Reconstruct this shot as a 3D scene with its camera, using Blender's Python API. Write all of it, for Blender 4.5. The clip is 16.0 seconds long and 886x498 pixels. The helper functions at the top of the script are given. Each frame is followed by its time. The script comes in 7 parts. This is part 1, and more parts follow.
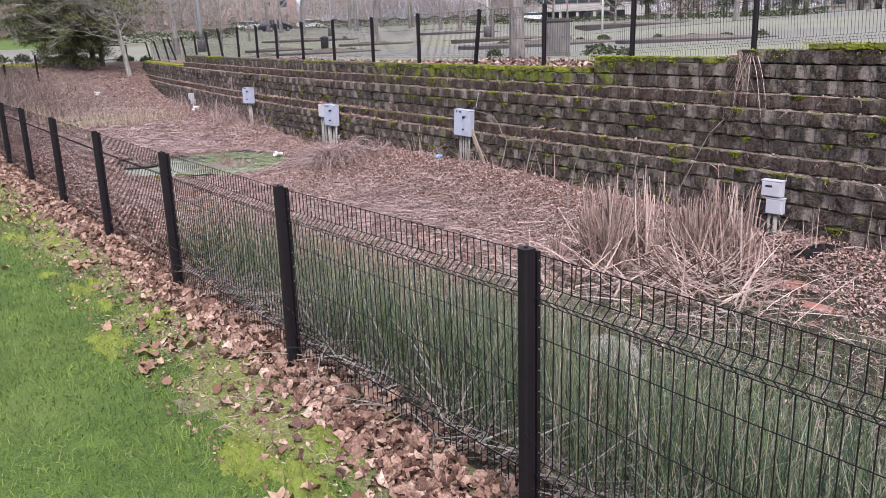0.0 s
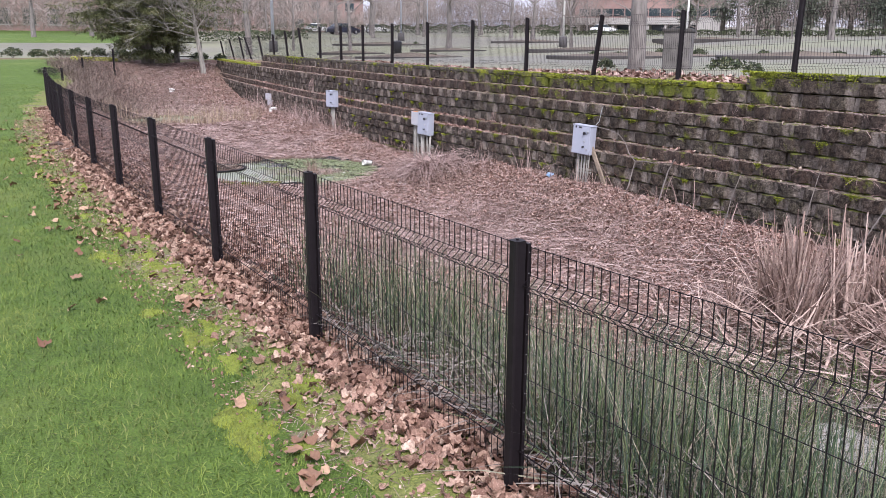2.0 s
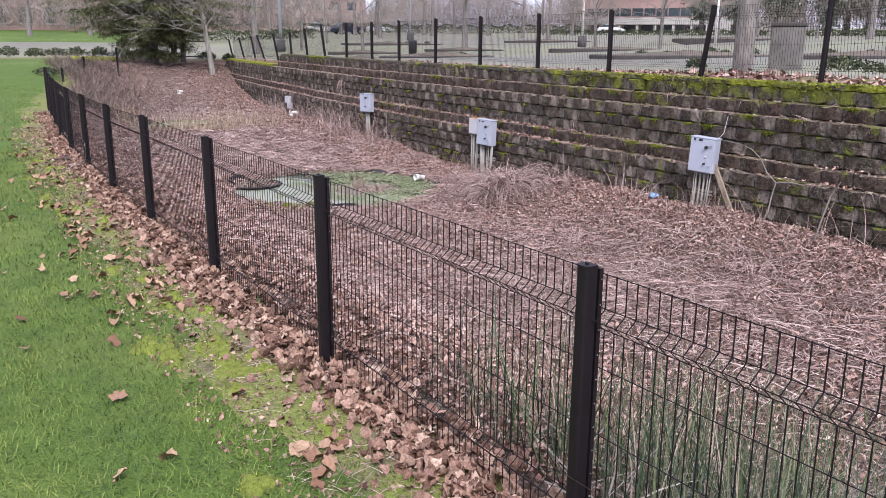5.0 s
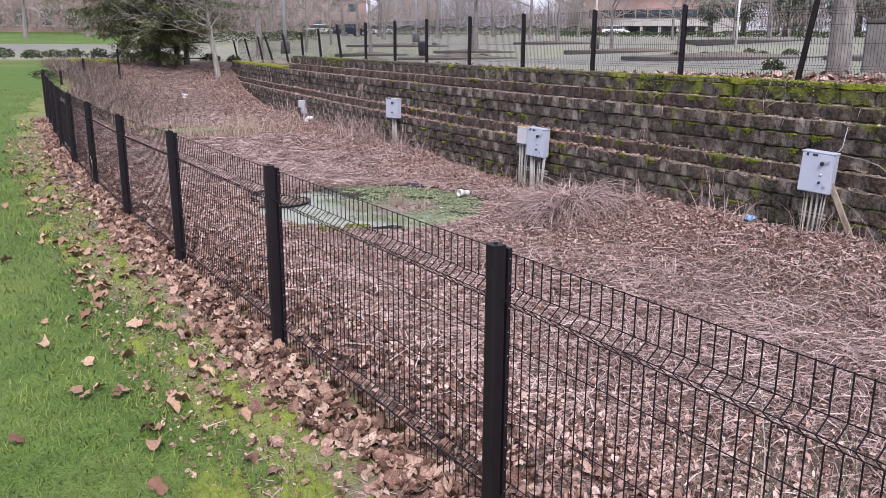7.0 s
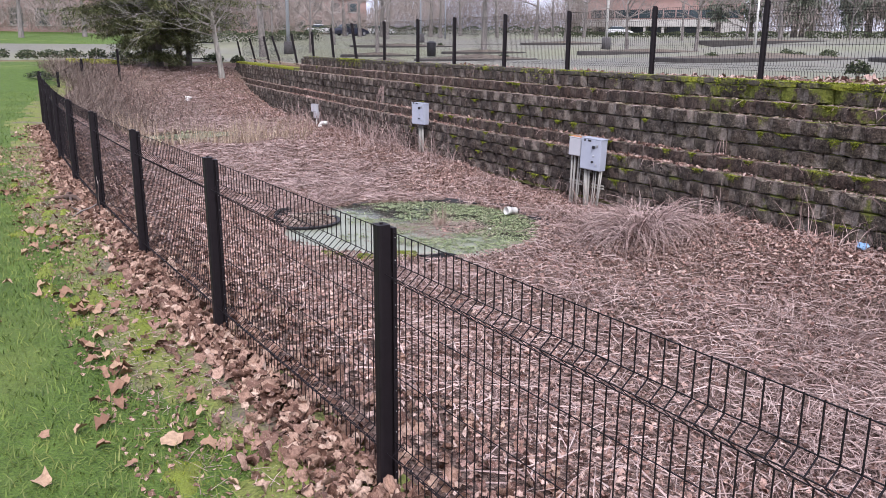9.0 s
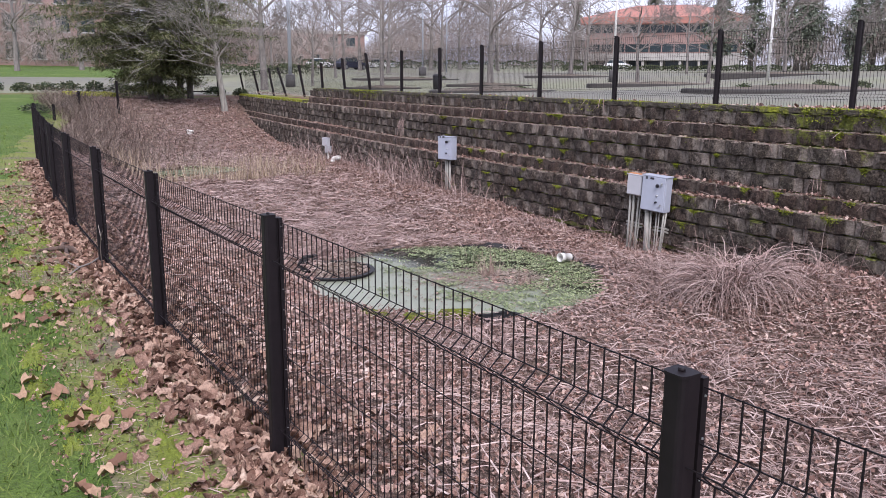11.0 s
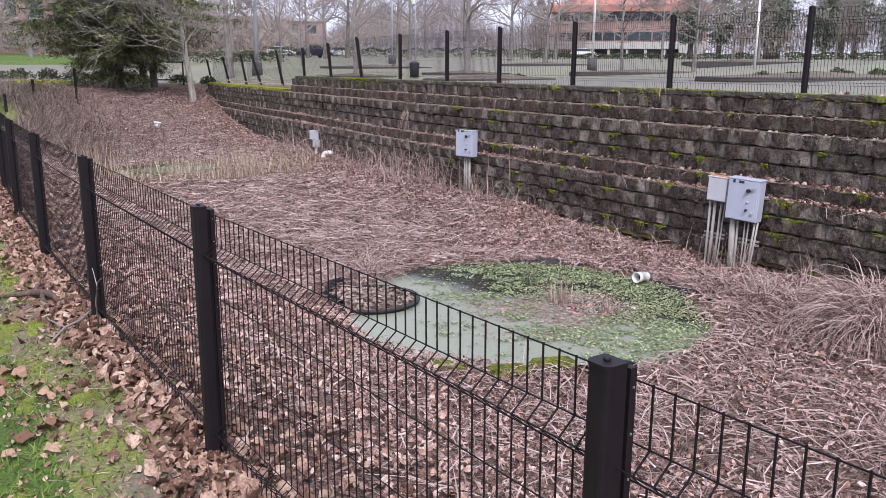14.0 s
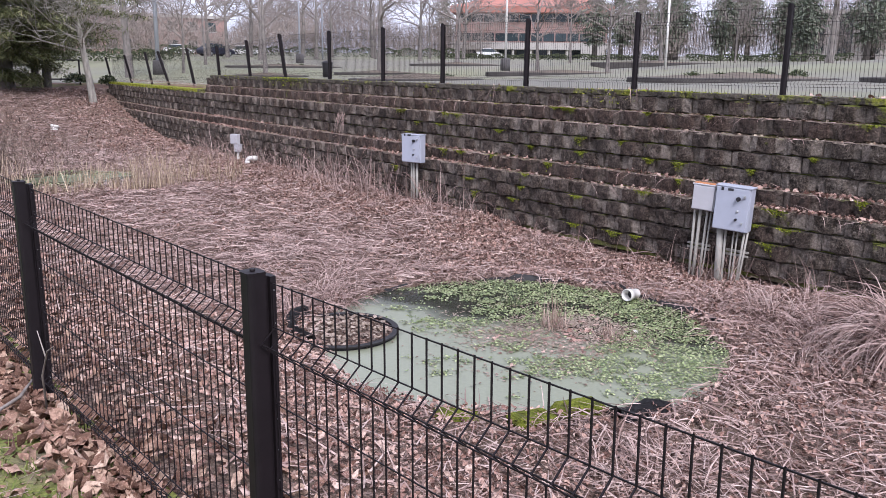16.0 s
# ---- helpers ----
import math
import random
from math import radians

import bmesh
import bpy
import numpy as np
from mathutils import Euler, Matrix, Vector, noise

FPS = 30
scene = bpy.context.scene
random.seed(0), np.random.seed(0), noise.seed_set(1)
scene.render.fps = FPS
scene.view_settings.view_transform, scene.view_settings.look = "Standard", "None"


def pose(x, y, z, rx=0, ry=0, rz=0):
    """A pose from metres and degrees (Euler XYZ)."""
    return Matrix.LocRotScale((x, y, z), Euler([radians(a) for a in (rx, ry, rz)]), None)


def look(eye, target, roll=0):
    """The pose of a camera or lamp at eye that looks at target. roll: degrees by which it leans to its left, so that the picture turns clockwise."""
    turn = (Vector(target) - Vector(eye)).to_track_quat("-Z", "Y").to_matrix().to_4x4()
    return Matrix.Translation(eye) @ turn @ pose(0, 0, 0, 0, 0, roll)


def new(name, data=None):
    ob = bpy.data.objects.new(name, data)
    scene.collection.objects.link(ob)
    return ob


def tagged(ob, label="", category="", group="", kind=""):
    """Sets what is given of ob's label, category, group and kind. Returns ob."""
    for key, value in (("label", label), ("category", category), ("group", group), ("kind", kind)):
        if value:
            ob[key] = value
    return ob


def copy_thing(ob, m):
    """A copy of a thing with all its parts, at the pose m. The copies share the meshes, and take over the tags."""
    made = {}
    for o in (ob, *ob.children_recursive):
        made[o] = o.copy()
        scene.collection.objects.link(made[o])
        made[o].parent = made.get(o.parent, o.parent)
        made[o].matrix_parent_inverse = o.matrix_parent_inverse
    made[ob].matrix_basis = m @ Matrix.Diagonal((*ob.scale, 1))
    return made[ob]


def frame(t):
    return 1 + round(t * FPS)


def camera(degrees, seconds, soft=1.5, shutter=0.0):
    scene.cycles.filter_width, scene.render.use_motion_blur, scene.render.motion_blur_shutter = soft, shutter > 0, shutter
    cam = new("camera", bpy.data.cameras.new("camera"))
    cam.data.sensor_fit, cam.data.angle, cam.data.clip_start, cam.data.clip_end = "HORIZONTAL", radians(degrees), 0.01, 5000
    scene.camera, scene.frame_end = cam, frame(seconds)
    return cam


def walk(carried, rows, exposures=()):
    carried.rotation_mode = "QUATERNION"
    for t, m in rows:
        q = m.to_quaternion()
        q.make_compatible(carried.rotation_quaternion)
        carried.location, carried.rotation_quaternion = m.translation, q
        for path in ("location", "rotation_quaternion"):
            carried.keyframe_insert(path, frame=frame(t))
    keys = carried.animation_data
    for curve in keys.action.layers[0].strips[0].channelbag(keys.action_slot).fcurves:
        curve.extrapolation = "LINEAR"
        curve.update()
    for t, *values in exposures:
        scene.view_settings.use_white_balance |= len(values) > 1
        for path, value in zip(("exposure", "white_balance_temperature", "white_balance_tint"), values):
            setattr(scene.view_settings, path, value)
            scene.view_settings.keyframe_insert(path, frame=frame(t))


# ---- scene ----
cam = camera(57.5, 16.0, soft=0.8)
METRES, EYE, TILT, LEAN, TURN = 14.8, 2.22, 0.4, 0.0, -36.1
ROWS = [
    (0.0, 0.0, 0.0, 0.0, -0.45, -15.5, 1.63),
    (0.5, -0.0194, 0.0256, -0.0021, 2.54, -15.37, 0.97),
    (1.0, -0.0428, 0.0511, -0.0019, 3.56, -15.01, 0.19),
    (1.5, -0.0603, 0.0765, -0.0023, 3.72, -14.95, -0.09),
    (2.0, -0.0785, 0.1088, -0.0052, 3.66, -14.9, -0.29),
    (2.5, -0.0995, 0.1364, -0.0074, 3.62, -14.88, -0.32),
    (3.0, -0.1199, 0.1676, -0.0067, 3.57, -14.88, -0.4),
    (3.5, -0.1419, 0.194, -0.0084, 3.55, -14.79, -0.38),
    (4.0, -0.1578, 0.223, -0.0107, 3.51, -14.85, -0.35),
    (6.5, -0.2432, 0.3786, -0.0167, 3.18, -14.79, -0.37),
    (7.0, -0.2612, 0.4088, -0.0183, 3.14, -14.71, -0.32),
    (7.5, -0.2751, 0.4389, -0.0193, 3.05, -14.76, -0.36),
    (8.0, -0.295, 0.4678, -0.0201, 2.99, -14.67, -0.34),
    (8.5, -0.3081, 0.491, -0.019, 2.97, -14.66, -0.33),
    (9.0, -0.3239, 0.5206, -0.02, 2.89, -14.68, -0.39),
    (11.5, -0.3948, 0.6524, -0.0303, 2.45, -12.09, -0.34),
    (12.0, -0.4091, 0.6772, -0.0307, 2.44, -12.59, -0.26),
    (12.5, -0.4262, 0.7056, -0.0305, 2.21, -13.0, -0.34),
    (13.0, -0.4434, 0.7293, -0.0307, 1.64, -13.14, -0.35),
    (13.5, -0.4539, 0.7519, -0.033, 1.1, -13.2, -0.3),
    (14.0, -0.4676, 0.7714, -0.0342, -0.46, -13.1, -0.43),
    (14.5, -0.4815, 0.788, -0.0352, -0.76, -13.08, -0.33),
    (15.0, -0.4923, 0.811, -0.0375, -0.91, -13.13, -0.31),
    (15.5, -0.5094, 0.83, -0.0373, -2.23, -13.03, -0.37),
    (16.0, -0.519, 0.8488, -0.0361, -7.29, -13.03, -0.71),
]
EXPOSURES = [(0, 0.8, 5950, 20), (4.2, 0.77, 5930, 20), (6.5, 0.69, 5910, 20), (9.2, 0.66, 5900, 20), (11.3, 0.5, 5900, 20), (12.5, 0.53, 5880, 20), (14, 0.6, 5870, 20), (16, 0.63, 5850, 20)]
walk(cam, [(t, pose(0, 0, EYE, TILT, LEAN, TURN) @ pose(METRES * x, METRES * y, METRES * z, 90 + pitch, roll, yaw)) for t, x, y, z, yaw, pitch, roll in ROWS], EXPOSURES)


# ---- light and sky ----
def make_world():
    w = bpy.data.worlds.new("sky")
    scene.world = w
    w.use_nodes = True
    nt = w.node_tree
    bg = nt.nodes["Background"]
    sky = nt.nodes.new("ShaderNodeTexSky")
    sky.sky_type = "NISHITA"
    sky.sun_disc = False
    sky.sun_elevation = radians(SUN_ELEV)
    sky.sun_rotation = radians(SUN_AZ)
    sky.dust_density, sky.air_density, sky.ozone_density = 4.0, 1.0, 1.0
    # thin broken cloud over the whole sky
    tc = nt.nodes.new("ShaderNodeTexCoord")
    no = nt.nodes.new("ShaderNodeTexNoise")
    no.inputs["Scale"].default_value, no.inputs["Detail"].default_value = 2.2, 6.0
    rp = nt.nodes.new("ShaderNodeValToRGB")
    rp.color_ramp.elements[0].position, rp.color_ramp.elements[0].color = 0.36, (5.0, 5.4, 6.8, 1)
    rp.color_ramp.elements[1].position, rp.color_ramp.elements[1].color = 0.62, (9.6, 9.7, 10.0, 1)
    mx = nt.nodes.new("ShaderNodeMix")
    mx.data_type = "RGBA"
    mx.inputs[0].default_value = 0.82
    nt.links.new(tc.outputs["Generated"], no.inputs["Vector"])
    nt.links.new(no.outputs["Fac"], rp.inputs[0])
    nt.links.new(sky.outputs[0], mx.inputs[6])
    nt.links.new(rp.outputs[0], mx.inputs[7])
    nt.links.new(mx.outputs[2], bg.inputs[0])
    bg.inputs[1].default_value = SKY_STRENGTH


SUN_ELEV, SUN_AZ, SKY_STRENGTH = 48.0, 206.0, 0.11
make_world()
sun = new("sun", bpy.data.lights.new("sun", "SUN"))
sun.data.energy, sun.data.angle, sun.data.color = 2.7, radians(22), (1.0, 0.95, 0.88)
az = radians(SUN_AZ)
sun.matrix_world = look((math.sin(az) * 20, math.cos(az) * 20, 20 * math.tan(radians(SUN_ELEV))), (0, 0, 0))

# ---- materials ----
MATS = {}


def mat(name, build, rough=0.8, metal=0.0, spec=0.5):
    """A node material; build(nt, bsdf) wires its colour and relief."""
    if name in MATS:
        return MATS[name]
    m = bpy.data.materials.new(name)
    m.use_nodes = True
    b = m.node_tree.nodes["Principled BSDF"]
    b.inputs["Roughness"].default_value = rough
    b.inputs["Metallic"].default_value = metal
    b.inputs["Specular IOR Level"].default_value = spec
    build(m.node_tree, b)
    MATS[name] = m
    return m


def nd(nt, kind, **inputs):
    n = nt.nodes.new(kind)
    for k, v in inputs.items():
        n.inputs[k.replace("_", " ")].default_value = v
    return n


def coords(nt, scale=1.0):
    tc = nt.nodes.new("ShaderNodeTexCoord")
    return tc.outputs["Object"]


def world_pos(nt):
    return nt.nodes.new("ShaderNodeNewGeometry").outputs["Position"]


def tex_noise(nt, vec, scale, detail=4.0, rough=0.55, dist=0.0):
    n = nt.nodes.new("ShaderNodeTexNoise")
    n.inputs["Scale"].default_value, n.inputs["Detail"].default_value = scale, detail
    n.inputs["Roughness"].default_value, n.inputs["Distortion"].default_value = rough, dist
    nt.links.new(vec, n.inputs["Vector"])
    return n.outputs["Fac"]


def ramp(nt, fac, stops, smooth=False):
    r = nt.nodes.new("ShaderNodeValToRGB")
    if smooth:
        r.color_ramp.interpolation = "EASE"
    e = r.color_ramp.elements
    while len(e) < len(stops):
        e.new(0.5)
    for el, (p, c) in zip(e, stops):
        el.position = p
        el.color = (*c, 1) if not isinstance(c, (int, float)) else (c, c, c, 1)
    nt.links.new(fac, r.inputs[0])
    return r.outputs[0]


def blend(nt, fac, a, b, mode="MIX"):
    m = nt.nodes.new("ShaderNodeMix")
    m.data_type, m.blend_type = "RGBA", mode
    for sock, v in ((m.inputs[0], fac), (m.inputs[6], a), (m.inputs[7], b)):
        if isinstance(v, (int, float)):
            sock.default_value = v
        elif isinstance(v, tuple):
            sock.default_value = (*v, 1)
        else:
            nt.links.new(v, sock)
    return m.outputs[2]


def math_node(nt, op, a, b=0.0):
    m = nt.nodes.new("ShaderNodeMath")
    m.operation = op
    for sock, v in ((m.inputs[0], a), (m.inputs[1], b)):
        if isinstance(v, (int, float)):
            sock.default_value = v
        else:
            nt.links.new(v, sock)
    return m.outputs[0]


def relief(nt, bsdf, height, strength=0.4, distance=0.02):
    b = nt.nodes.new("ShaderNodeBump")
    b.inputs["Strength"].default_value, b.inputs["Distance"].default_value = strength, distance
    nt.links.new(height, b.inputs["Height"])
    nt.links.new(b.outputs[0], bsdf.inputs["Normal"])


def colour(nt, bsdf, out):
    nt.links.new(out, bsdf.inputs["Base Color"])


def island(nt):
    return nt.nodes.new("ShaderNodeNewGeometry").outputs["Random Per Island"]


def object_random(nt):
    return nt.nodes.new("ShaderNodeObjectInfo").outputs["Random"]


def plain(name, c, rough=0.6, metal=0.0, vary=0.25, scale=18.0, bump=0.1):
    """A nearly even surface with two scales of stain."""
    def build(nt, b):
        v = coords(nt)
        a = tex_noise(nt, v, scale, 5)
        d = tex_noise(nt, v, scale * 0.13, 3)
        lo, hi = tuple(x * (1 - vary) for x in c), tuple(min(1, x * (1 + vary)) for x in c)
        colour(nt, b, blend(nt, 0.5, ramp(nt, a, [(0.3, lo), (0.7, hi)]), ramp(nt, d, [(0.35, lo), (0.65, hi)])))
        if bump:
            relief(nt, b, a, bump, 0.004)
    return mat(name, build, rough, metal)


def lawn_build(nt, b):
    v = world_pos(nt)
    big = tex_noise(nt, v, 0.55, 4)
    mid = tex_noise(nt, v, 5.0, 5)
    fine = tex_noise(nt, v, 70.0, 3)
    c = ramp(nt, fine, [(0.25, (0.035, 0.06, 0.011)), (0.55, (0.08, 0.135, 0.02)), (0.8, (0.15, 0.2, 0.042))])
    c = blend(nt, ramp(nt, mid, [(0.5, 0.0), (0.72, 0.7)]), c, (0.115, 0.185, 0.03))
    c = blend(nt, ramp(nt, big, [(0.5, 0.0), (0.7, 0.6)]), c, (0.16, 0.2, 0.05))
    colour(nt, b, c)
    relief(nt, b, fine, 0.9, 0.03)


def soil_build(nt, b):
    """Bare soil with rotted leaves between lawn and fence."""
    v = world_pos(nt)
    a = tex_noise(nt, v, 9.0, 6, 0.65)
    f = tex_noise(nt, v, 60.0, 4)
    big = tex_noise(nt, v, 1.3, 4)
    c = ramp(nt, a, [(0.3, (0.06, 0.048, 0.034)), (0.5, (0.12, 0.1, 0.072)), (0.7, (0.2, 0.17, 0.13))])
    c = blend(nt, ramp(nt, f, [(0.35, 0.0), (0.75, 0.55)]), c, (0.27, 0.22, 0.16))
    c = blend(nt, ramp(nt, big, [(0.36, 0.0), (0.52, 0.85)]), c, ramp(nt, f, [(0.3, (0.085, 0.11, 0.022)), (0.7, (0.23, 0.26, 0.055))]))
    colour(nt, b, c)
    relief(nt, b, a, 0.8, 0.04)


def litter_build(nt, b):
    """Matted dead leaves and straw on the basin's floor."""
    v = world_pos(nt)
    vo = nt.nodes.new("ShaderNodeTexVoronoi")
    vo.inputs["Scale"].default_value = 30.0
    nt.links.new(v, vo.inputs["Vector"])
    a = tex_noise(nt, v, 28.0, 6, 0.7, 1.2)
    big = tex_noise(nt, v, 0.8, 4)
    sep = nt.nodes.new("ShaderNodeSeparateColor")
    nt.links.new(vo.outputs["Color"], sep.inputs[0])
    c = ramp(nt, sep.outputs[0], [(0.0, (0.125, 0.073, 0.057)), (0.5, (0.3, 0.196, 0.156)), (1.0, (0.48, 0.352, 0.288))])
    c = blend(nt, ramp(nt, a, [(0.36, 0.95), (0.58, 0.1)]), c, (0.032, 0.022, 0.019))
    c = blend(nt, ramp(nt, big, [(0.45, 0.0), (0.7, 0.45)]), c, (0.19, 0.15, 0.11))
    # wet mud among the rushes at the near end
    at = nt.nodes.new("ShaderNodeSeparateXYZ")
    nt.links.new(v, at.inputs[0])
    wet = ramp(nt, math_node(nt, "ADD", math_node(nt, "MULTIPLY", at.outputs["Y"], 0.1), math_node(nt, "MULTIPLY", big, 0.3)), [(0.66, 0.85), (1.15, 0.0)])
    c = blend(nt, wet, c, ramp(nt, a, [(0.3, (0.02, 0.02, 0.014)), (0.7, (0.085, 0.085, 0.055))]))
    colour(nt, b, c)
    relief(nt, b, a, 1.0, 0.05)


def asphalt_build(nt, b):
    v = world_pos(nt)
    f = tex_noise(nt, v, 120.0, 3)
    big = tex_noise(nt, v, 0.12, 5, 0.6)
    mid = tex_noise(nt, v, 1.1, 4)
    c = ramp(nt, f, [(0.3, (0.094, 0.089, 0.07)), (0.7, (0.19, 0.18, 0.138))])
    c = blend(nt, ramp(nt, big, [(0.42, 0.0), (0.6, 0.7)]), c, (0.232, 0.22, 0.172))
    c = blend(nt, ramp(nt, mid, [(0.55, 0.0), (0.75, 0.4)]), c, (0.08, 0.09, 0.06))
    wide = tex_noise(nt, v, 0.05, 4)
    c = blend(nt, ramp(nt, wide, [(0.45, 0.0), (0.57, 0.6)]), c, (0.19, 0.2, 0.11))
    colour(nt, b, c)
    nt.links.new(ramp(nt, big, [(0.4, 0.6), (0.65, 0.9)]), b.inputs["Roughness"])
    relief(nt, b, f, 0.2, 0.004)


def verge_build(nt, b):
    """Mossy, leaf-strewn strip and planted ground beyond the wall."""
    v = world_pos(nt)
    a = tex_noise(nt, v, 7.0, 6, 0.65)
    big = tex_noise(nt, v, 0.5, 4)
    c = ramp(nt, a, [(0.3, (0.07, 0.045, 0.03)), (0.55, (0.17, 0.1, 0.075)), (0.75, (0.26, 0.17, 0.12))])
    c = blend(nt, ramp(nt, big, [(0.48, 0.0), (0.62, 0.8)]), c, (0.15, 0.19, 0.045))
    colour(nt, b, c)
    relief(nt, b, a, 0.8, 0.05)


def block_build(nt, b, ledge=False, earthy=0.0):
    """Split-face concrete block, weathered dark, with damp stain, pale rubbed faces and moss."""
    v = world_pos(nt)
    rnd = object_random(nt)
    grain = tex_noise(nt, v, 45.0, 6, 0.7)
    mid = tex_noise(nt, v, 6.0, 5, 0.6)
    big = tex_noise(nt, v, 0.7, 4)
    c = ramp(nt, grain, [(0.28, (0.012, 0.0095, 0.008)), (0.46, (0.05, 0.039, 0.032)), (0.7, (0.19, 0.153, 0.126))])
    pale = math_node(nt, "MULTIPLY", ramp(nt, mid, [(0.45, 0.0), (0.58, 1.0)]), ramp(nt, rnd, [(0.3, 0.0), (0.95, 0.75)]))
    c = blend(nt, math_node(nt, "MULTIPLY", pale, 0.5), c, ramp(nt, grain, [(0.3, (0.11, 0.094, 0.08)), (0.68, (0.44, 0.375, 0.325))]))
    # green-brown algae film, which also darkens the wall's near stretch
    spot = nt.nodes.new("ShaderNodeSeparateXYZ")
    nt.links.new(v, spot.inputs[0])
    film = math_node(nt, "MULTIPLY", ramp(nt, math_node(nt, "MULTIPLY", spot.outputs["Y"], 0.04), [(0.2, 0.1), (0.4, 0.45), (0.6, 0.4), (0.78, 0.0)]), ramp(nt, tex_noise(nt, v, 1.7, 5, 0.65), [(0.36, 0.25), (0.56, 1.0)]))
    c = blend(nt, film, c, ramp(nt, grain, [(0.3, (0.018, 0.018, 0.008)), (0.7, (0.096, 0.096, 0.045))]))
    # lichen specks and chipped spots
    chips = tex_noise(nt, v, 24.0, 6, 0.75, 0.6)
    c = blend(nt, ramp(nt, chips, [(0.56, 0.0), (0.66, 0.75)]), c, (0.3, 0.27, 0.23))
    if earthy:
        c = blend(nt, earthy, c, ramp(nt, grain, [(0.3, (0.035, 0.02, 0.016)), (0.7, (0.12, 0.074, 0.06))]))
    c = blend(nt, ramp(nt, big, [(0.4, 0.5), (0.58, 0.0)]), c, ramp(nt, grain, [(0.3, (0.03, 0.018, 0.014)), (0.7, (0.105, 0.068, 0.052))]))
    c = blend(nt, ramp(nt, rnd, [(0.0, 0.35), (0.35, 0.0)]), c, (0.05, 0.045, 0.042))
    # black crust runs down the noses
    streak = nt.nodes.new("ShaderNodeMapping")
    streak.inputs["Scale"].default_value = (1.0, 1.0, 0.22)
    nt.links.new(v, streak.inputs["Vector"])
    crust = tex_noise(nt, streak.outputs[0], 7.0, 6, 0.7)
    c = blend(nt, ramp(nt, crust, [(0.34, 0.6), (0.5, 0.0)]), c, (0.016, 0.012, 0.01))
    lump = tex_noise(nt, v, 16.0, 5, 0.65)
    c = blend(nt, ramp(nt, lump, [(0.36, 0.85), (0.5, 0.0)]), c, (0.014, 0.011, 0.0095))
    # the set-back ends of each block stay cleaner and paler than its weathered nose
    ends = nt.nodes.new("ShaderNodeSeparateXYZ")
    nt.links.new(coords(nt), ends.inputs[0])
    frayed = math_node(nt, "ADD", math_node(nt, "ABSOLUTE", ends.outputs["Y"]), math_node(nt, "MULTIPLY", math_node(nt, "SUBTRACT", mid, 0.5), 0.09))
    wing = ramp(nt, frayed, [(0.116, 0.0), (0.14, 1.0)])
    wear = tex_noise(nt, v, 1.7, 5, 0.7)
    wing = math_node(nt, "MULTIPLY", wing, ramp(nt, wear, [(0.4, 0.08), (0.55, 0.35 if earthy else 1.0)]))
    c = blend(nt, wing, c, ramp(nt, grain, [(0.3, (0.1, 0.084, 0.071)), (0.7, (0.35, 0.3, 0.255))]))
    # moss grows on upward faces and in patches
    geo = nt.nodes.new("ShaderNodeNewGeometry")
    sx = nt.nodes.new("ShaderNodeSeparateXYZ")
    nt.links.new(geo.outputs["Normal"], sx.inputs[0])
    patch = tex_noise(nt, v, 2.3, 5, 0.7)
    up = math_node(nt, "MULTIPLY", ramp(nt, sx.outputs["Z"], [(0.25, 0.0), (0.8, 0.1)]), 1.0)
    # upward ledge faces turn pale: dry crumbs, plus light on the edges painted in
    crumb_light = tex_noise(nt, v, 14.0, 5, 0.7)
    lie = math_node(nt, "MULTIPLY", ramp(nt, sx.outputs["Z"], [(0.5, 0.0), (0.85, 1.0)]), ramp(nt, crumb_light, [(0.4, 0.15), (0.62, 0.9)]))
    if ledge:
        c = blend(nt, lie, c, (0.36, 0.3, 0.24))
    # thicker on the near stretch and hanging from the top
    at = nt.nodes.new("ShaderNodeSeparateXYZ")
    nt.links.new(v, at.inputs[0])
    along = ramp(nt, math_node(nt, "MULTIPLY", at.outputs["Y"], 0.04), [(0.15, 0.0), (0.4, 0.085), (0.6, 0.075), (0.8, 0.0)])
    hang = math_node(nt, "MULTIPLY", ramp(nt, math_node(nt, "SUBTRACT", at.outputs["Z"], 0.6), [(0.35, 0.0), (0.85, 0.22)]), ramp(nt, math_node(nt, "MULTIPLY", at.outputs["Y"], 0.04), [(0.38, 0.0), (0.46, 1.0), (0.66, 1.0), (0.8, 0.3)]))
    grown = math_node(nt, "ADD", math_node(nt, "ADD", patch, up), math_node(nt, "ADD", along, hang))
    moss = ramp(nt, grown, [(0.68, 0.0), (0.76, 0.85)])
    mc = ramp(nt, grain, [(0.3, (0.06, 0.075, 0.01)), (0.7, (0.21, 0.235, 0.03))])
    c = blend(nt, moss, c, mc)
    colour(nt, b, c)
    relief(nt, b, math_node(nt, "ADD", math_node(nt, "MULTIPLY", grain, 0.6), lump), 1.0, 0.05)


def leaf_build(stops):
    def build(nt, b):
        c = ramp(nt, island(nt), stops)
        v = world_pos(nt)
        n = tex_noise(nt, v, 55.0, 4)
        c = blend(nt, ramp(nt, n, [(0.35, 0.6), (0.6, 0.0)]), c, (0.07, 0.035, 0.022))
        spots = tex_noise(nt, v, 140.0, 3, 0.6)
        c = blend(nt, ramp(nt, spots, [(0.55, 0.0), (0.72, 0.45)]), c, tuple(min(1, x * 1.15) for x in stops[-1][1]))
        colour(nt, b, c)
        relief(nt, b, n, 0.5, 0.006)
    return build


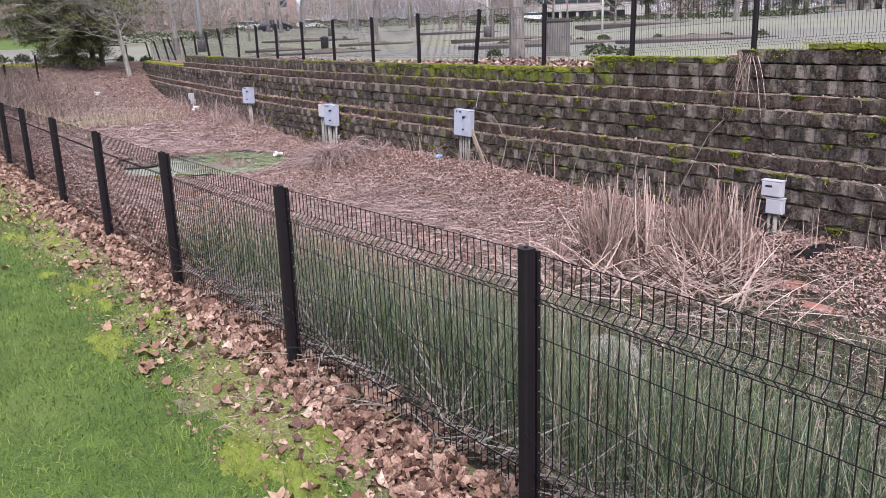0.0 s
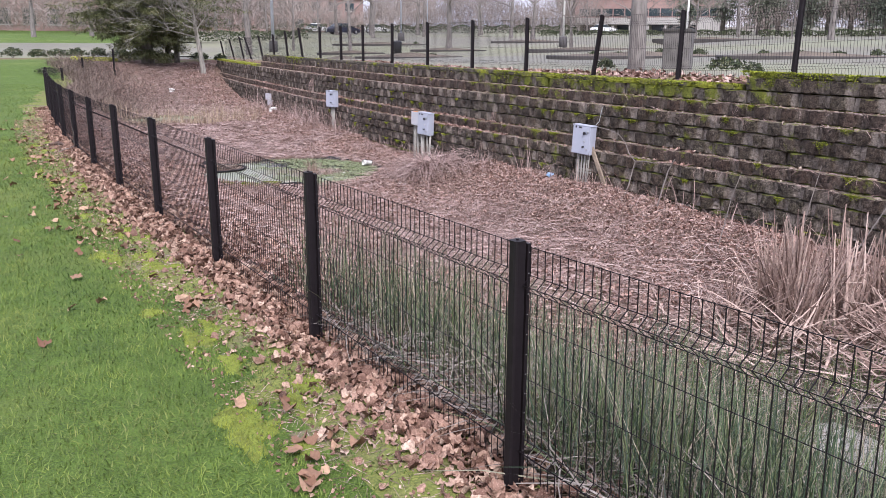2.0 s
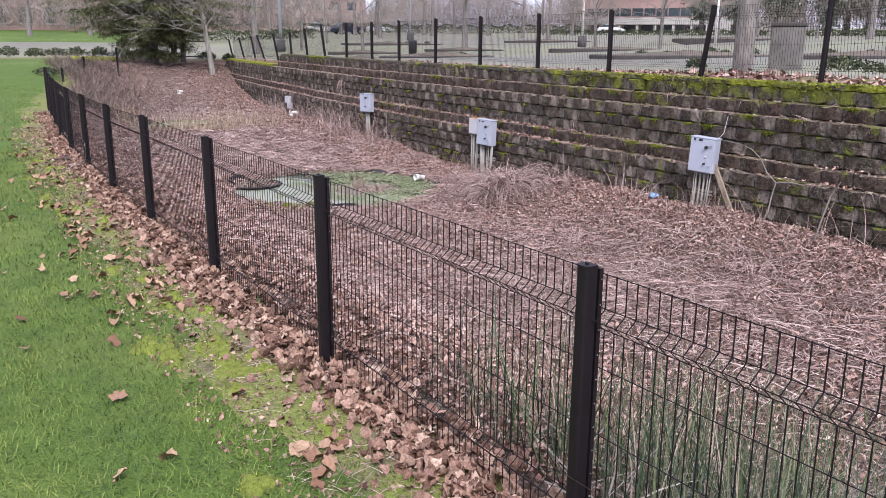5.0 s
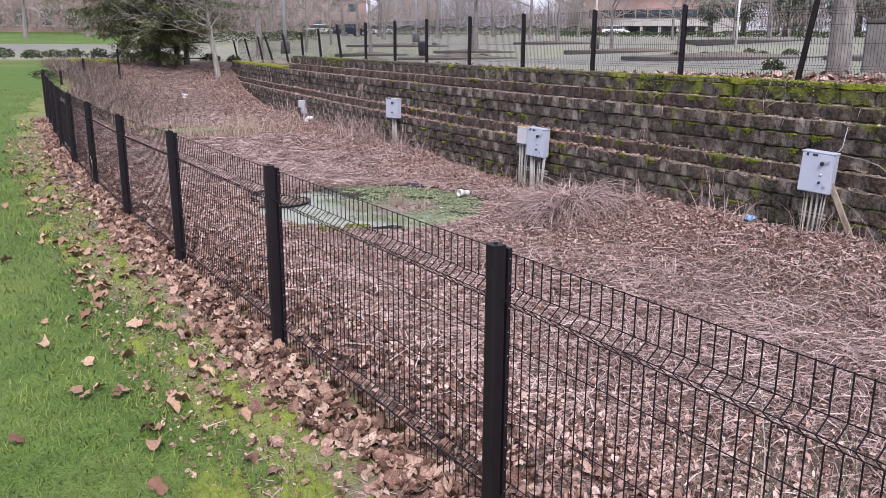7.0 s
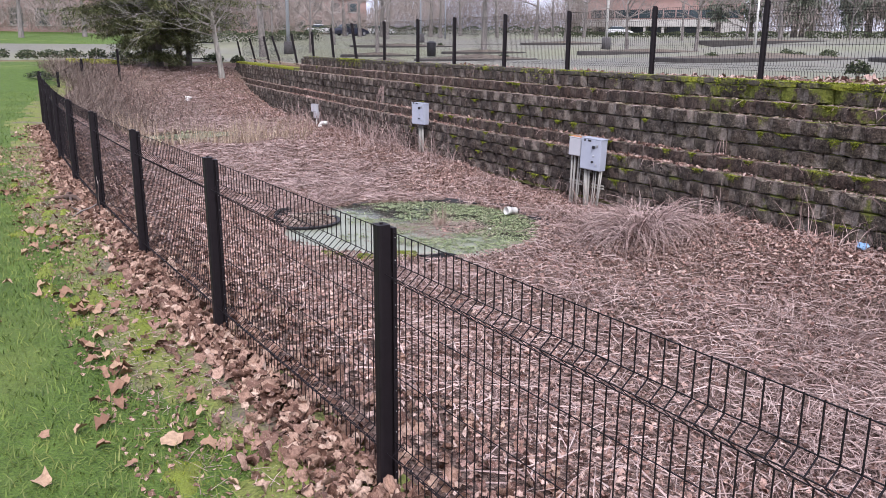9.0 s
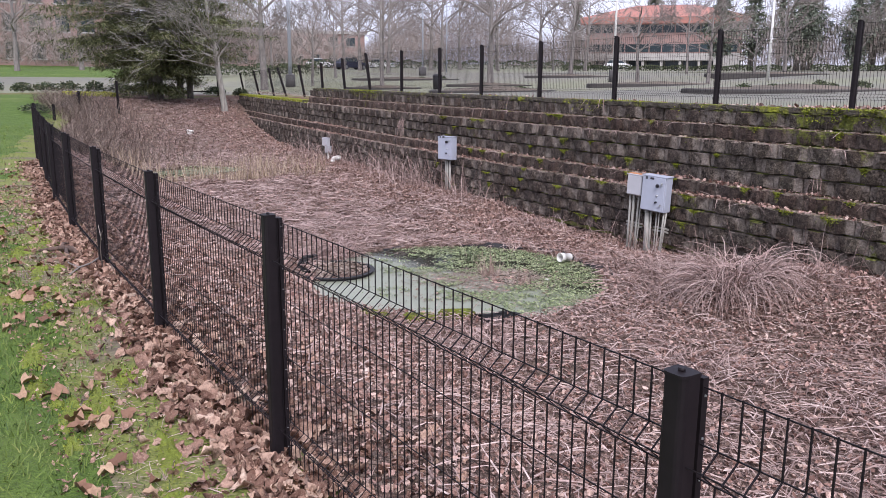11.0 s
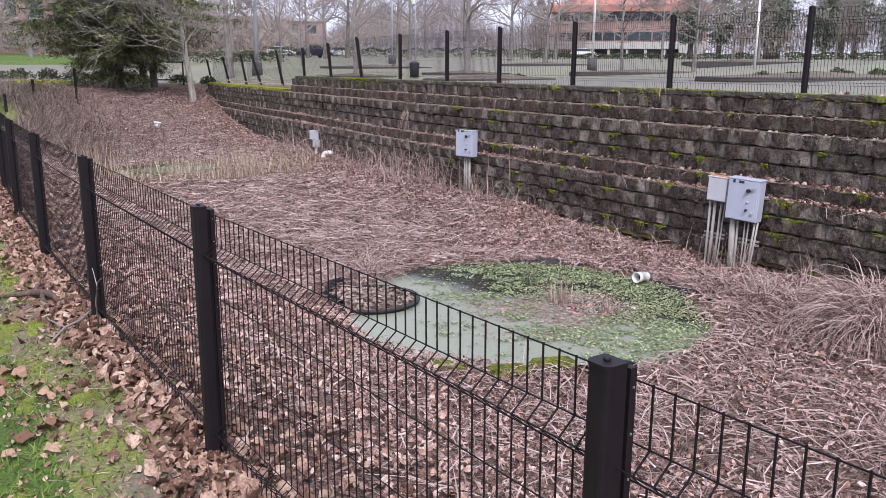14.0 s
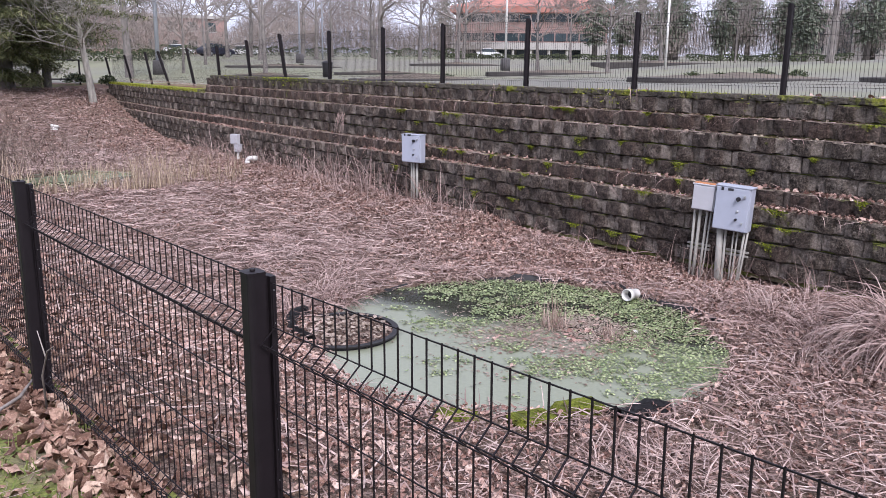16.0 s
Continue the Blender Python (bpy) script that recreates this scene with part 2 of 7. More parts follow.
def stalk_build(stops):
    def build(nt, b):
        c = ramp(nt, island(nt), stops)
        n = tex_noise(nt, world_pos(nt), 30.0, 3)
        c = blend(nt, ramp(nt, n, [(0.35, 0.4), (0.6, 0.0)]), c, tuple(x * 0.4 for x in stops[0][1]))
        colour(nt, b, c)
    return build


def bark_build(dark, light, scale=9.0):
    def build(nt, b):
        v = coords(nt)
        mp = nt.nodes.new("ShaderNodeMapping")
        mp.inputs["Scale"].default_value = (1, 1, 0.25)
        nt.links.new(v, mp.inputs["Vector"])
        a = tex_noise(nt, mp.outputs[0], scale, 6, 0.65)
        colour(nt, b, ramp(nt, a, [(0.32, dark), (0.62, light)]))
        relief(nt, b, a, 0.7, 0.03)
    return build


def moss_cap_build(nt, b):
    """Cap block grown over by yellow-green moss, thinner along the far part."""
    v = world_pos(nt)
    a = tex_noise(nt, v, 38.0, 6, 0.7)
    patch = tex_noise(nt, v, 1.4, 5, 0.7)
    c = ramp(nt, a, [(0.3, (0.035, 0.03, 0.024)), (0.7, (0.13, 0.115, 0.095))])
    m = ramp(nt, a, [(0.3, (0.085, 0.1, 0.01)), (0.55, (0.24, 0.26, 0.025)), (0.75, (0.38, 0.39, 0.05))])
    at = nt.nodes.new("ShaderNodeSeparateXYZ")
    nt.links.new(v, at.inputs[0])
    thin = ramp(nt, math_node(nt, "MULTIPLY", at.outputs["Y"], 0.02), [(0.32, 0.0), (0.45, 0.1), (0.74, 0.12), (0.76, 0.0)])
    patch = math_node(nt, "ADD", patch, ramp(nt, math_node(nt, "MULTIPLY", at.outputs["Y"], 0.02), [(0.74, 0.0), (0.76, 0.14)]))
    colour(nt, b, blend(nt, ramp(nt, math_node(nt, "SUBTRACT", patch, thin), [(0.46, 0.0), (0.57, 0.9)]), c, m))
    relief(nt, b, a, 1.0, 0.03)


MOSS_CAP = mat("mossy_cap", moss_cap_build, 0.95, spec=0.15)
LAWN = mat("lawn_turf", lawn_build, 0.85, spec=0.25)
SOIL = mat("bare_soil", soil_build, 0.95, spec=0.2)
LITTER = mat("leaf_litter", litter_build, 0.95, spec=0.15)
ASPHALT = mat("old_asphalt", asphalt_build, 0.75, spec=0.3)
VERGE = mat("mossy_verge", verge_build, 0.95, spec=0.2)
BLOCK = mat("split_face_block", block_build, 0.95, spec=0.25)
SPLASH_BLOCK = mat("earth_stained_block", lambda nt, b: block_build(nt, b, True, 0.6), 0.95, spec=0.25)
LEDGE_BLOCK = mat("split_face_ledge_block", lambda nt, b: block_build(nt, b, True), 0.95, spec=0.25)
LEAF = mat("dry_leaf", leaf_build([(0.0, (0.075, 0.037, 0.03)), (0.25, (0.225, 0.124, 0.099)), (0.6, (0.43, 0.274, 0.225)), (1.0, (0.6, 0.455, 0.385))]), 0.75, spec=0.3)
DRIFT = mat("drifted_leaf", leaf_build([(0.0, (0.085, 0.042, 0.03)), (0.3, (0.205, 0.115, 0.083)), (0.62, (0.355, 0.222, 0.163)), (0.85, (0.44, 0.302, 0.224)), (1.0, (0.55, 0.41, 0.315))]), 0.75, spec=0.3)
STRAW = mat("dead_straw", stalk_build([(0.0, (0.1, 0.066, 0.054)), (0.35, (0.285, 0.194, 0.17)), (0.7, (0.435, 0.318, 0.284)), (1.0, (0.57, 0.452, 0.405))]), 0.8, spec=0.25)
RAFT_LEAF = mat("bleached_leaf", leaf_build([(0.0, (0.14, 0.095, 0.065)), (0.5, (0.3, 0.225, 0.165)), (1.0, (0.5, 0.42, 0.33))]), 0.8, spec=0.25)
CATTAIL = mat("dry_cattail", stalk_build([(0.0, (0.13, 0.082, 0.066)), (0.5, (0.34, 0.242, 0.2)), (1.0, (0.56, 0.435, 0.365))]), 0.75, spec=0.25)
RUSH = mat("green_rush", stalk_build([(0.0, (0.018, 0.03, 0.02)), (0.4, (0.045, 0.082, 0.035)), (0.68, (0.115, 0.158, 0.056)), (0.86, (0.2, 0.19, 0.12)), (1.0, (0.38, 0.31, 0.24))]), 0.6)

MARSH = mat("marsh_grass", stalk_build([(0.0, (0.045, 0.075, 0.02)), (0.5, (0.12, 0.175, 0.045)), (1.0, (0.25, 0.27, 0.1))]), 0.7, spec=0.3)
BRUSH = mat("dry_brush", stalk_build([(0.0, (0.07, 0.05, 0.04)), (0.5, (0.16, 0.12, 0.098)), (1.0, (0.32, 0.26, 0.215))]), 0.85, spec=0.2)
REED = mat("tan_reed", stalk_build([(0.0, (0.2, 0.14, 0.095)), (0.5, (0.42, 0.325, 0.23)), (1.0, (0.6, 0.495, 0.37))]), 0.75, spec=0.25)
GREY_STEM = mat("grey_stem", stalk_build([(0.0, (0.1, 0.085, 0.07)), (0.5, (0.22, 0.19, 0.165)), (1.0, (0.38, 0.34, 0.3))]), 0.8, spec=0.25)


def grass_build(nt, b):
    """Turf blades: fresh green, with olive and yellow mossy patches."""
    v = world_pos(nt)
    c = ramp(nt, island(nt), [(0.0, (0.032, 0.06, 0.011)), (0.5, (0.078, 0.138, 0.018)), (0.85, (0.13, 0.195, 0.032)), (1.0, (0.2, 0.215, 0.07))])
    mid = tex_noise(nt, v, 1.6, 5, 0.65)
    big = tex_noise(nt, v, 0.45, 3)
    c = blend(nt, ramp(nt, mid, [(0.47, 0.0), (0.62, 0.8)]), c, (0.185, 0.24, 0.04))
    c = blend(nt, ramp(nt, mid, [(0.34, 0.75), (0.46, 0.0)]), c, (0.035, 0.072, 0.016))
    c = blend(nt, ramp(nt, big, [(0.47, 0.0), (0.62, 0.6)]), c, (0.165, 0.185, 0.042))
    clump = tex_noise(nt, v, 7.5, 4, 0.6)
    c = blend(nt, ramp(nt, clump, [(0.36, 0.55), (0.48, 0.0)]), c, (0.03, 0.055, 0.012))
    c = blend(nt, ramp(nt, clump, [(0.56, 0.0), (0.7, 0.5)]), c, (0.22, 0.22, 0.075))
    colour(nt, b, c)


def moss_pad_build(nt, b):
    v = world_pos(nt)
    a = tex_noise(nt, v, 160.0, 5, 0.75)
    big = tex_noise(nt, v, 9.0, 4, 0.6)
    c = ramp(nt, a, [(0.3, (0.1, 0.13, 0.025)), (0.55, (0.25, 0.3, 0.055)), (0.78, (0.4, 0.45, 0.1))])
    colour(nt, b, blend(nt, ramp(nt, big, [(0.35, 0.55), (0.55, 0.0)]), c, (0.1, 0.1, 0.035)))
    relief(nt, b, a, 1.0, 0.012)


MOSS_PAD = mat("moss_pad", moss_pad_build, 0.95, spec=0.1)
GRASS = mat("grass_blade", grass_build, 0.65, spec=0.3)
MOSS = mat("moss", stalk_build([(0.0, (0.1, 0.125, 0.012)), (0.5, (0.22, 0.26, 0.025)), (1.0, (0.36, 0.38, 0.055))]), 0.95, spec=0.1)
BLACK = plain("black_coated_steel", (0.0105, 0.0078, 0.0092), 0.55, 0.0, 0.3, 30.0, 0.05)
BLACK.node_tree.nodes["Principled BSDF"].inputs["Specular IOR Level"].default_value = 0.2
BOX = plain("grey_painted_enclosure", (0.36, 0.385, 0.45), 0.45, 0.0, 0.07, 9.0, 0.02)
PALE_BOX = plain("pale_plastic_enclosure", (0.43, 0.43, 0.45), 0.5, 0.0, 0.07, 9.0, 0.02)
DARKPART = plain("dark_plastic", (0.02, 0.02, 0.025), 0.5)
PVC = plain("weathered_conduit", (0.27, 0.26, 0.23), 0.6, 0.0, 0.25, 14.0, 0.05)
WHITE_PVC = plain("white_pipe", (0.62, 0.61, 0.57), 0.45, 0.0, 0.1, 12.0, 0.02)
GALV = plain("galvanised_steel", (0.42, 0.43, 0.44), 0.45, 0.7, 0.2, 20.0, 0.05)
WOOD = mat("grey_timber", bark_build((0.12, 0.09, 0.065), (0.33, 0.27, 0.2), 16.0), 0.85)
RUBBER = plain("black_liner", (0.012, 0.011, 0.012), 0.7, 0.0, 0.4, 12.0, 0.1)
RUST = plain("rusty_strip", (0.4, 0.17, 0.07), 0.85)
BARK = mat("grey_bark", bark_build((0.085, 0.075, 0.068), (0.21, 0.19, 0.172)), 0.9)
PALE_BARK = mat("pale_bark", bark_build((0.13, 0.12, 0.1), (0.34, 0.32, 0.275), 7.0), 0.85)
TWIG = mat("twig", bark_build((0.13, 0.112, 0.1), (0.26, 0.228, 0.205)), 0.9)

# ---- plan of the place ----
PITCH = 2.378           # fence bay
LAWN_Z = 0.05
WATER_Z = -0.88
COURSE = 0.21
LEDGE_1 = 1.19          # the wall's highest ledge; the lower ones follow by courses
LOT_Z = 1.42
_wy = np.array([-4.0, 0.0, 6.0, 11.0, 15.0, 19.3, 21.6, 25.0, 31.0, 34.0, 40.0, 49.0, 55.0])
_wx = np.array([10.75, 10.78, 10.84, 10.9, 10.98, 11.09, 11.2, 11.46, 12.07, 12.45, 13.25, 14.62, 15.6])
_fy = np.array([-6.0, 2.4, 9.5, 14.3, 16.6, 19.0, 21.4, 23.8, 26.1, 28.5, 30.9, 33.2, 35.5, 38.0, 60.0])
_fx = np.array([2.17, 2.19, 2.235, 2.28, 2.335, 2.42, 2.54, 2.71, 2.93, 3.17, 3.4, 3.7, 4.1, 4.75, 11.0])


def soft_interp(y, ys, xs, reach=1.2):
    """Interpolates a plan line, rounded over its knots."""
    y = np.asarray(y, float)
    return sum(np.interp(y + d, ys, xs) * w for d, w in ((-reach, 0.2), (-reach / 2, 0.2), (0, 0.2), (reach / 2, 0.2), (reach, 0.2)))


def wall_x(y):
    return soft_interp(y, _wy, _wx, 2.4)


def fence_x(y):
    return soft_interp(y, _fy, _fx, 0.8)


def sstep(a, b, v):
    t = np.clip((np.asarray(v, float) - a) / (b - a), 0, 1)
    return t * t * (3 - 2 * t)


def waves(x, y, f, seed=0.0):
    """Cheap smooth unevenness, -1 to 1."""
    return (np.sin(x * f + 1.3 * seed + 0.7 * np.sin(y * f * 0.61 + seed)) + np.sin(y * f * 1.17 + 2.1 * seed + 0.9 * np.sin(x * f * 0.73 - seed)) + np.sin((x + y) * f * 0.53 + seed)) / 3


PONDS = [(7.2, 19.9, 2.08), (7.9, 34.4, 1.55), (8.0, 4.2, 0.24), (8.45, 4.52, 0.27), (8.95, 4.98, 0.3), (5.62, 4.9, 0.4)]


def ground_z(x, y):
    """Height of the open ground in front of the wall."""
    x, y = np.asarray(x, float), np.asarray(y, float)
    lawn = LAWN_Z + 0.95 * sstep(33, 54, y) + 0.012 * waves(x, y, 1.7, 2.0) + 0.5 * sstep(54, 120, y)
    s = x - fence_x(y)
    d = wall_x(y) - 0.4 - x
    depth = -0.86 - 0.03 * waves(x, y, 0.8, 1.0)
    near_wall = np.interp(y, [0, 5, 9, 13, 16.3, 18, 22, 25, 30, 49], [0.2, 0.22, 0.3, 0.42, 0.4, 0.13, 0.12, 0.25, 0.25, 0.3])
    depth = depth + near_wall * sstep(2.2, 0.0, d) + 0.24 * np.exp(-((x - 9.15) ** 2 + (y - 16.75) ** 2) / 0.6)
    depth = depth + 0.045 * waves(x, y, 2.9, 4.0) + 0.02 * waves(x, y, 7.7, 5.0)
    floor = depth + (lawn - 0.1 - depth) * sstep(37.5, 50.5, y + 0.15 * (10 - x))
    mix = sstep(0.05, 3.1, s)
    z = lawn - 0.03 * sstep(-0.5, 0.0, s) + (floor - lawn) * mix
    for cx, cy, r in PONDS:
        amp, often = (0.12, 3.1) if r > 1 else (0.3, 5.0)
        q = np.hypot(x - cx, y - cy) + amp * waves(x, y, often, cx)
        rim = np.exp(-((q - r - 0.12) / 0.3) ** 2)
        z = z + (np.maximum(z, WATER_Z + 0.045) - z) * np.clip(rim * 1.5, 0, 1)
        z = z + (WATER_Z - 0.22 - z) * sstep(r + 0.05, r - 0.25, q)
    return z


def lot_z(x, y):
    """Height of the car park behind the wall: it climbs gently away from it."""
    u = np.asarray(x, float) - wall_x(np.minimum(y, 49.0))
    base = LOT_Z + np.interp(y, [-10, 5, 7, 10.5, 13, 34, 38, 47], [0.4, 0.4, 0.3, 0.12, 0.0, -0.04, -0.27, -0.4])
    far = np.hypot(np.maximum(u, 0), np.maximum(np.asarray(y, float) - 48, 0))
    base = base + 0.16 * np.exp(-((np.asarray(y, float) - 14.6) / 3.0) ** 2 - ((u - 3.2) / 1.8) ** 2)
    return base + (1.0 * sstep(2, 60, far)) + 0.017 * np.maximum(far - 20, 0)


def all_z(x, y):
    """The one sheet of ground: basin and lawn, then the step up behind the wall's blocks."""
    u = x - wall_x(y)
    back = sstep(0.1, 0.42, u) * sstep(51.5, 48.6, y)
    far = np.maximum(sstep(0.1, 9.0, u - 3.0) * sstep(48, 56, y), sstep(60, 90, y))
    g, l = ground_z(x, y), lot_z(x, y)
    z = g + (l - 0.02 - g) * np.maximum(back, far)
    return z


# ---- mesh helpers ----
def part(name, bm, material, parent=None, label=""):
    me = bpy.data.meshes.new(name)
    bm.normal_update()
    bm.to_mesh(me)
    bm.free()
    me.materials.append(material)
    ob = new(name, me)
    if parent is not None:
        ob.parent = parent
    if label:
        ob["label"] = label
    return ob


def thing(name, label, category, group="", kind="", at=None):
    ob = new(name)
    if at is not None:
        ob.matrix_world = at
    return tagged(ob, label, category, group, kind)


def np_mesh(name, verts, faces, materials, face_mats=None, smooth=False):
    """A mesh from arrays whose faces all have the same number of corners."""
    me = bpy.data.meshes.new(name)
    faces = np.asarray(faces, np.int32)
    n, k = faces.shape
    me.vertices.add(len(verts))
    me.vertices.foreach_set("co", np.asarray(verts, np.float32).ravel())
    me.loops.add(n * k)
    me.loops.foreach_set("vertex_index", faces.ravel())
    me.polygons.add(n)
    me.polygons.foreach_set("loop_start", np.arange(0, n * k, k, dtype=np.int32))
    if face_mats is not None:
        me.polygons.foreach_set("material_index", np.asarray(face_mats, np.int32))
    for m in materials:
        me.materials.append(m)
    me.update(calc_edges=True)
    if smooth:
        me.polygons.foreach_set("use_smooth", np.ones(n, bool))
    me.validate()
    return me


def box_into(bm, x0, y0, z0, x1, y1, z1, bevel=0.0, m=None):
    r = bmesh.ops.create_cube(bm, size=1)
    vs = r["verts"]
    for v in vs:
        v.co = Vector(((x0 + x1) / 2 + v.co.x * (x1 - x0), (y0 + y1) / 2 + v.co.y * (y1 - y0), (z0 + z1) / 2 + v.co.z * (z1 - z0)))
    if bevel:
        es = list({e for v in vs for e in v.link_edges})
        vs = list({v for f in bmesh.ops.bevel(bm, geom=es, offset=bevel, segments=2, affect="EDGES", profile=0.5)["faces"] for v in f.verts} | {v for v in vs if v.is_valid})
    if m is not None:
        bmesh.ops.transform(bm, matrix=m, verts=[v for v in vs if v.is_valid])
    return vs


def tube_into(bm, pts, radii, sides=8, cap=True):
    """A tube along points; radii a number or one per point."""
    pts = [Vector(p) for p in pts]
    if isinstance(radii, (int, float)):
        radii = [radii] * len(pts)
    rings = []
    side = None
    for i, p in enumerate(pts):
        d = (pts[min(i + 1, len(pts) - 1)] - pts[max(i - 1, 0)]).normalized()
        if side is None:
            side = d.orthogonal().normalized()
        side = (side - d * side.dot(d)).normalized()
        up = d.cross(side)
        rings.append([bm.verts.new(p + (side * math.cos(a) + up * math.sin(a)) * radii[i]) for a in (2 * math.pi * k / sides for k in range(sides))])
    for a, b in zip(rings, rings[1:]):
        for k in range(sides):
            f = bm.faces.new((a[k], a[(k + 1) % sides], b[(k + 1) % sides], b[k]))
            f.smooth = sides > 5
    if cap:
        bm.faces.new(rings[0][::-1])
        bm.faces.new(rings[-1])
    return rings


def ribbons(rng, x, y, z, length, width, azim, elev, bend, segs=3, taper=0.85):
    """Arrays of tapering blades: a base, a heading and a climb in radians, and a droop along the blade."""
    n = len(x)
    t = np.linspace(0, 1, segs + 1)
    step = length[:, None] / segs
    el = elev[:, None] - bend[:, None] * (t[None, :-1] + 0.5 / segs)
    az = azim[:, None] + rng.normal(0, 0.12, (n, segs)).cumsum(1)
    dx, dy, dz = np.cos(el) * np.cos(az) * step, np.cos(el) * np.sin(az) * step, np.sin(el) * step
    zero = np.zeros((n, 1))
    px = x[:, None] + np.concatenate([zero, dx.cumsum(1)], 1)
    py = y[:, None] + np.concatenate([zero, dy.cumsum(1)], 1)
    pz = z[:, None] + np.concatenate([zero, dz.cumsum(1)], 1)
    w = width[:, None] * (1 - taper * t[None, :] ** 1.5) / 2
    tilt = rng.uniform(-0.9, 0.9, (n, 1))
    ox, oy, oz = -np.sin(azim)[:, None] * w * np.cos(tilt), np.cos(azim)[:, None] * w * np.cos(tilt), w * np.sin(tilt)
    v = np.stack([np.stack([px - ox, py - oy, pz - oz], -1), np.stack([px + ox, py + oy, pz + oz], -1)], 2).reshape(-1, 3)
    i = np.arange(n)[:, None] * (segs + 1) * 2 + np.arange(segs)[None, :] * 2
    f = np.stack([i, i + 1, i + 3, i + 2], -1).reshape(-1, 4)
    return v, f


LOBES = np.array([(0, -0.42), (0.2, -0.4), (0.38, -0.3), (0.4, -0.08), (0.5, 0.1), (0.37, 0.22), (0.24, 0.4), (0, 0.54), (-0.24, 0.4), (-0.37, 0.22), (-0.5, 0.1), (-0.4, -0.08), (-0.38, -0.3), (-0.2, -0.4)])
OVAL = np.array([(0, -0.5), (0.3, -0.2), (0.34, 0.15), (0, 0.55), (-0.34, 0.15), (-0.3, -0.2)])

CHIP = np.array([(0, -0.5), (0.3, 0.0), (0.05, 0.5), (-0.28, 0.05)])


def leaves(rng, x, y, z, size, outline, tilt=0.5, curl=0.5, crumple=0.05):
    """Arrays of dead leaves, curled about their midrib, lying roughly flat."""
    n, k = len(x), len(outline)
    px = np.concatenate([[0], outline[:, 0]])
    py = np.concatenate([[0], outline[:, 1]])
    c = rng.uniform(-0.3, 1.0, (n, 1)) * curl
    c2 = rng.uniform(-0.6, 1.0, (n, 1)) * curl
    lx = px[None, :] * (1 - 0.25 * np.abs(c)) + rng.normal(0, 0.035, (n, k + 1))
    ly = py[None, :] + rng.normal(0, 0.035, (n, k + 1))
    lz = c * 1.6 * px[None, :] ** 2 + c2 * 1.1 * (py[None, :]) ** 2 + rng.normal(0, crumple, (n, k + 1))
    p = np.stack([lx, ly, lz], -1) * size[:, None, None]
    a, b, g = rng.uniform(0, 2 * np.pi, n), rng.normal(0, tilt, n), rng.normal(0, tilt, n)
    p = np.stack([p[..., 0], p[..., 1] * np.cos(b)[:, None] - p[..., 2] * np.sin(b)[:, None], p[..., 1] * np.sin(b)[:, None] + p[..., 2] * np.cos(b)[:, None]], -1)
    p = np.stack([p[..., 0] * np.cos(g)[:, None] + p[..., 2] * np.sin(g)[:, None], p[..., 1], -p[..., 0] * np.sin(g)[:, None] + p[..., 2] * np.cos(g)[:, None]], -1)
    p = np.stack([p[..., 0] * np.cos(a)[:, None] - p[..., 1] * np.sin(a)[:, None], p[..., 0] * np.sin(a)[:, None] + p[..., 1] * np.cos(a)[:, None], p[..., 2]], -1)
    low = p[..., 2].min(1)
    p = p + np.stack([x, y, z - 0.6 * low], -1)[:, None, :]
    i = np.arange(n)[:, None] * (k + 1)
    j = np.arange(k)[None, :]
    f = np.stack([i + 0 * j, i + 1 + j, i + 1 + (j + 1) % k], -1).reshape(-1, 3)
    return p.reshape(-1, 3), f


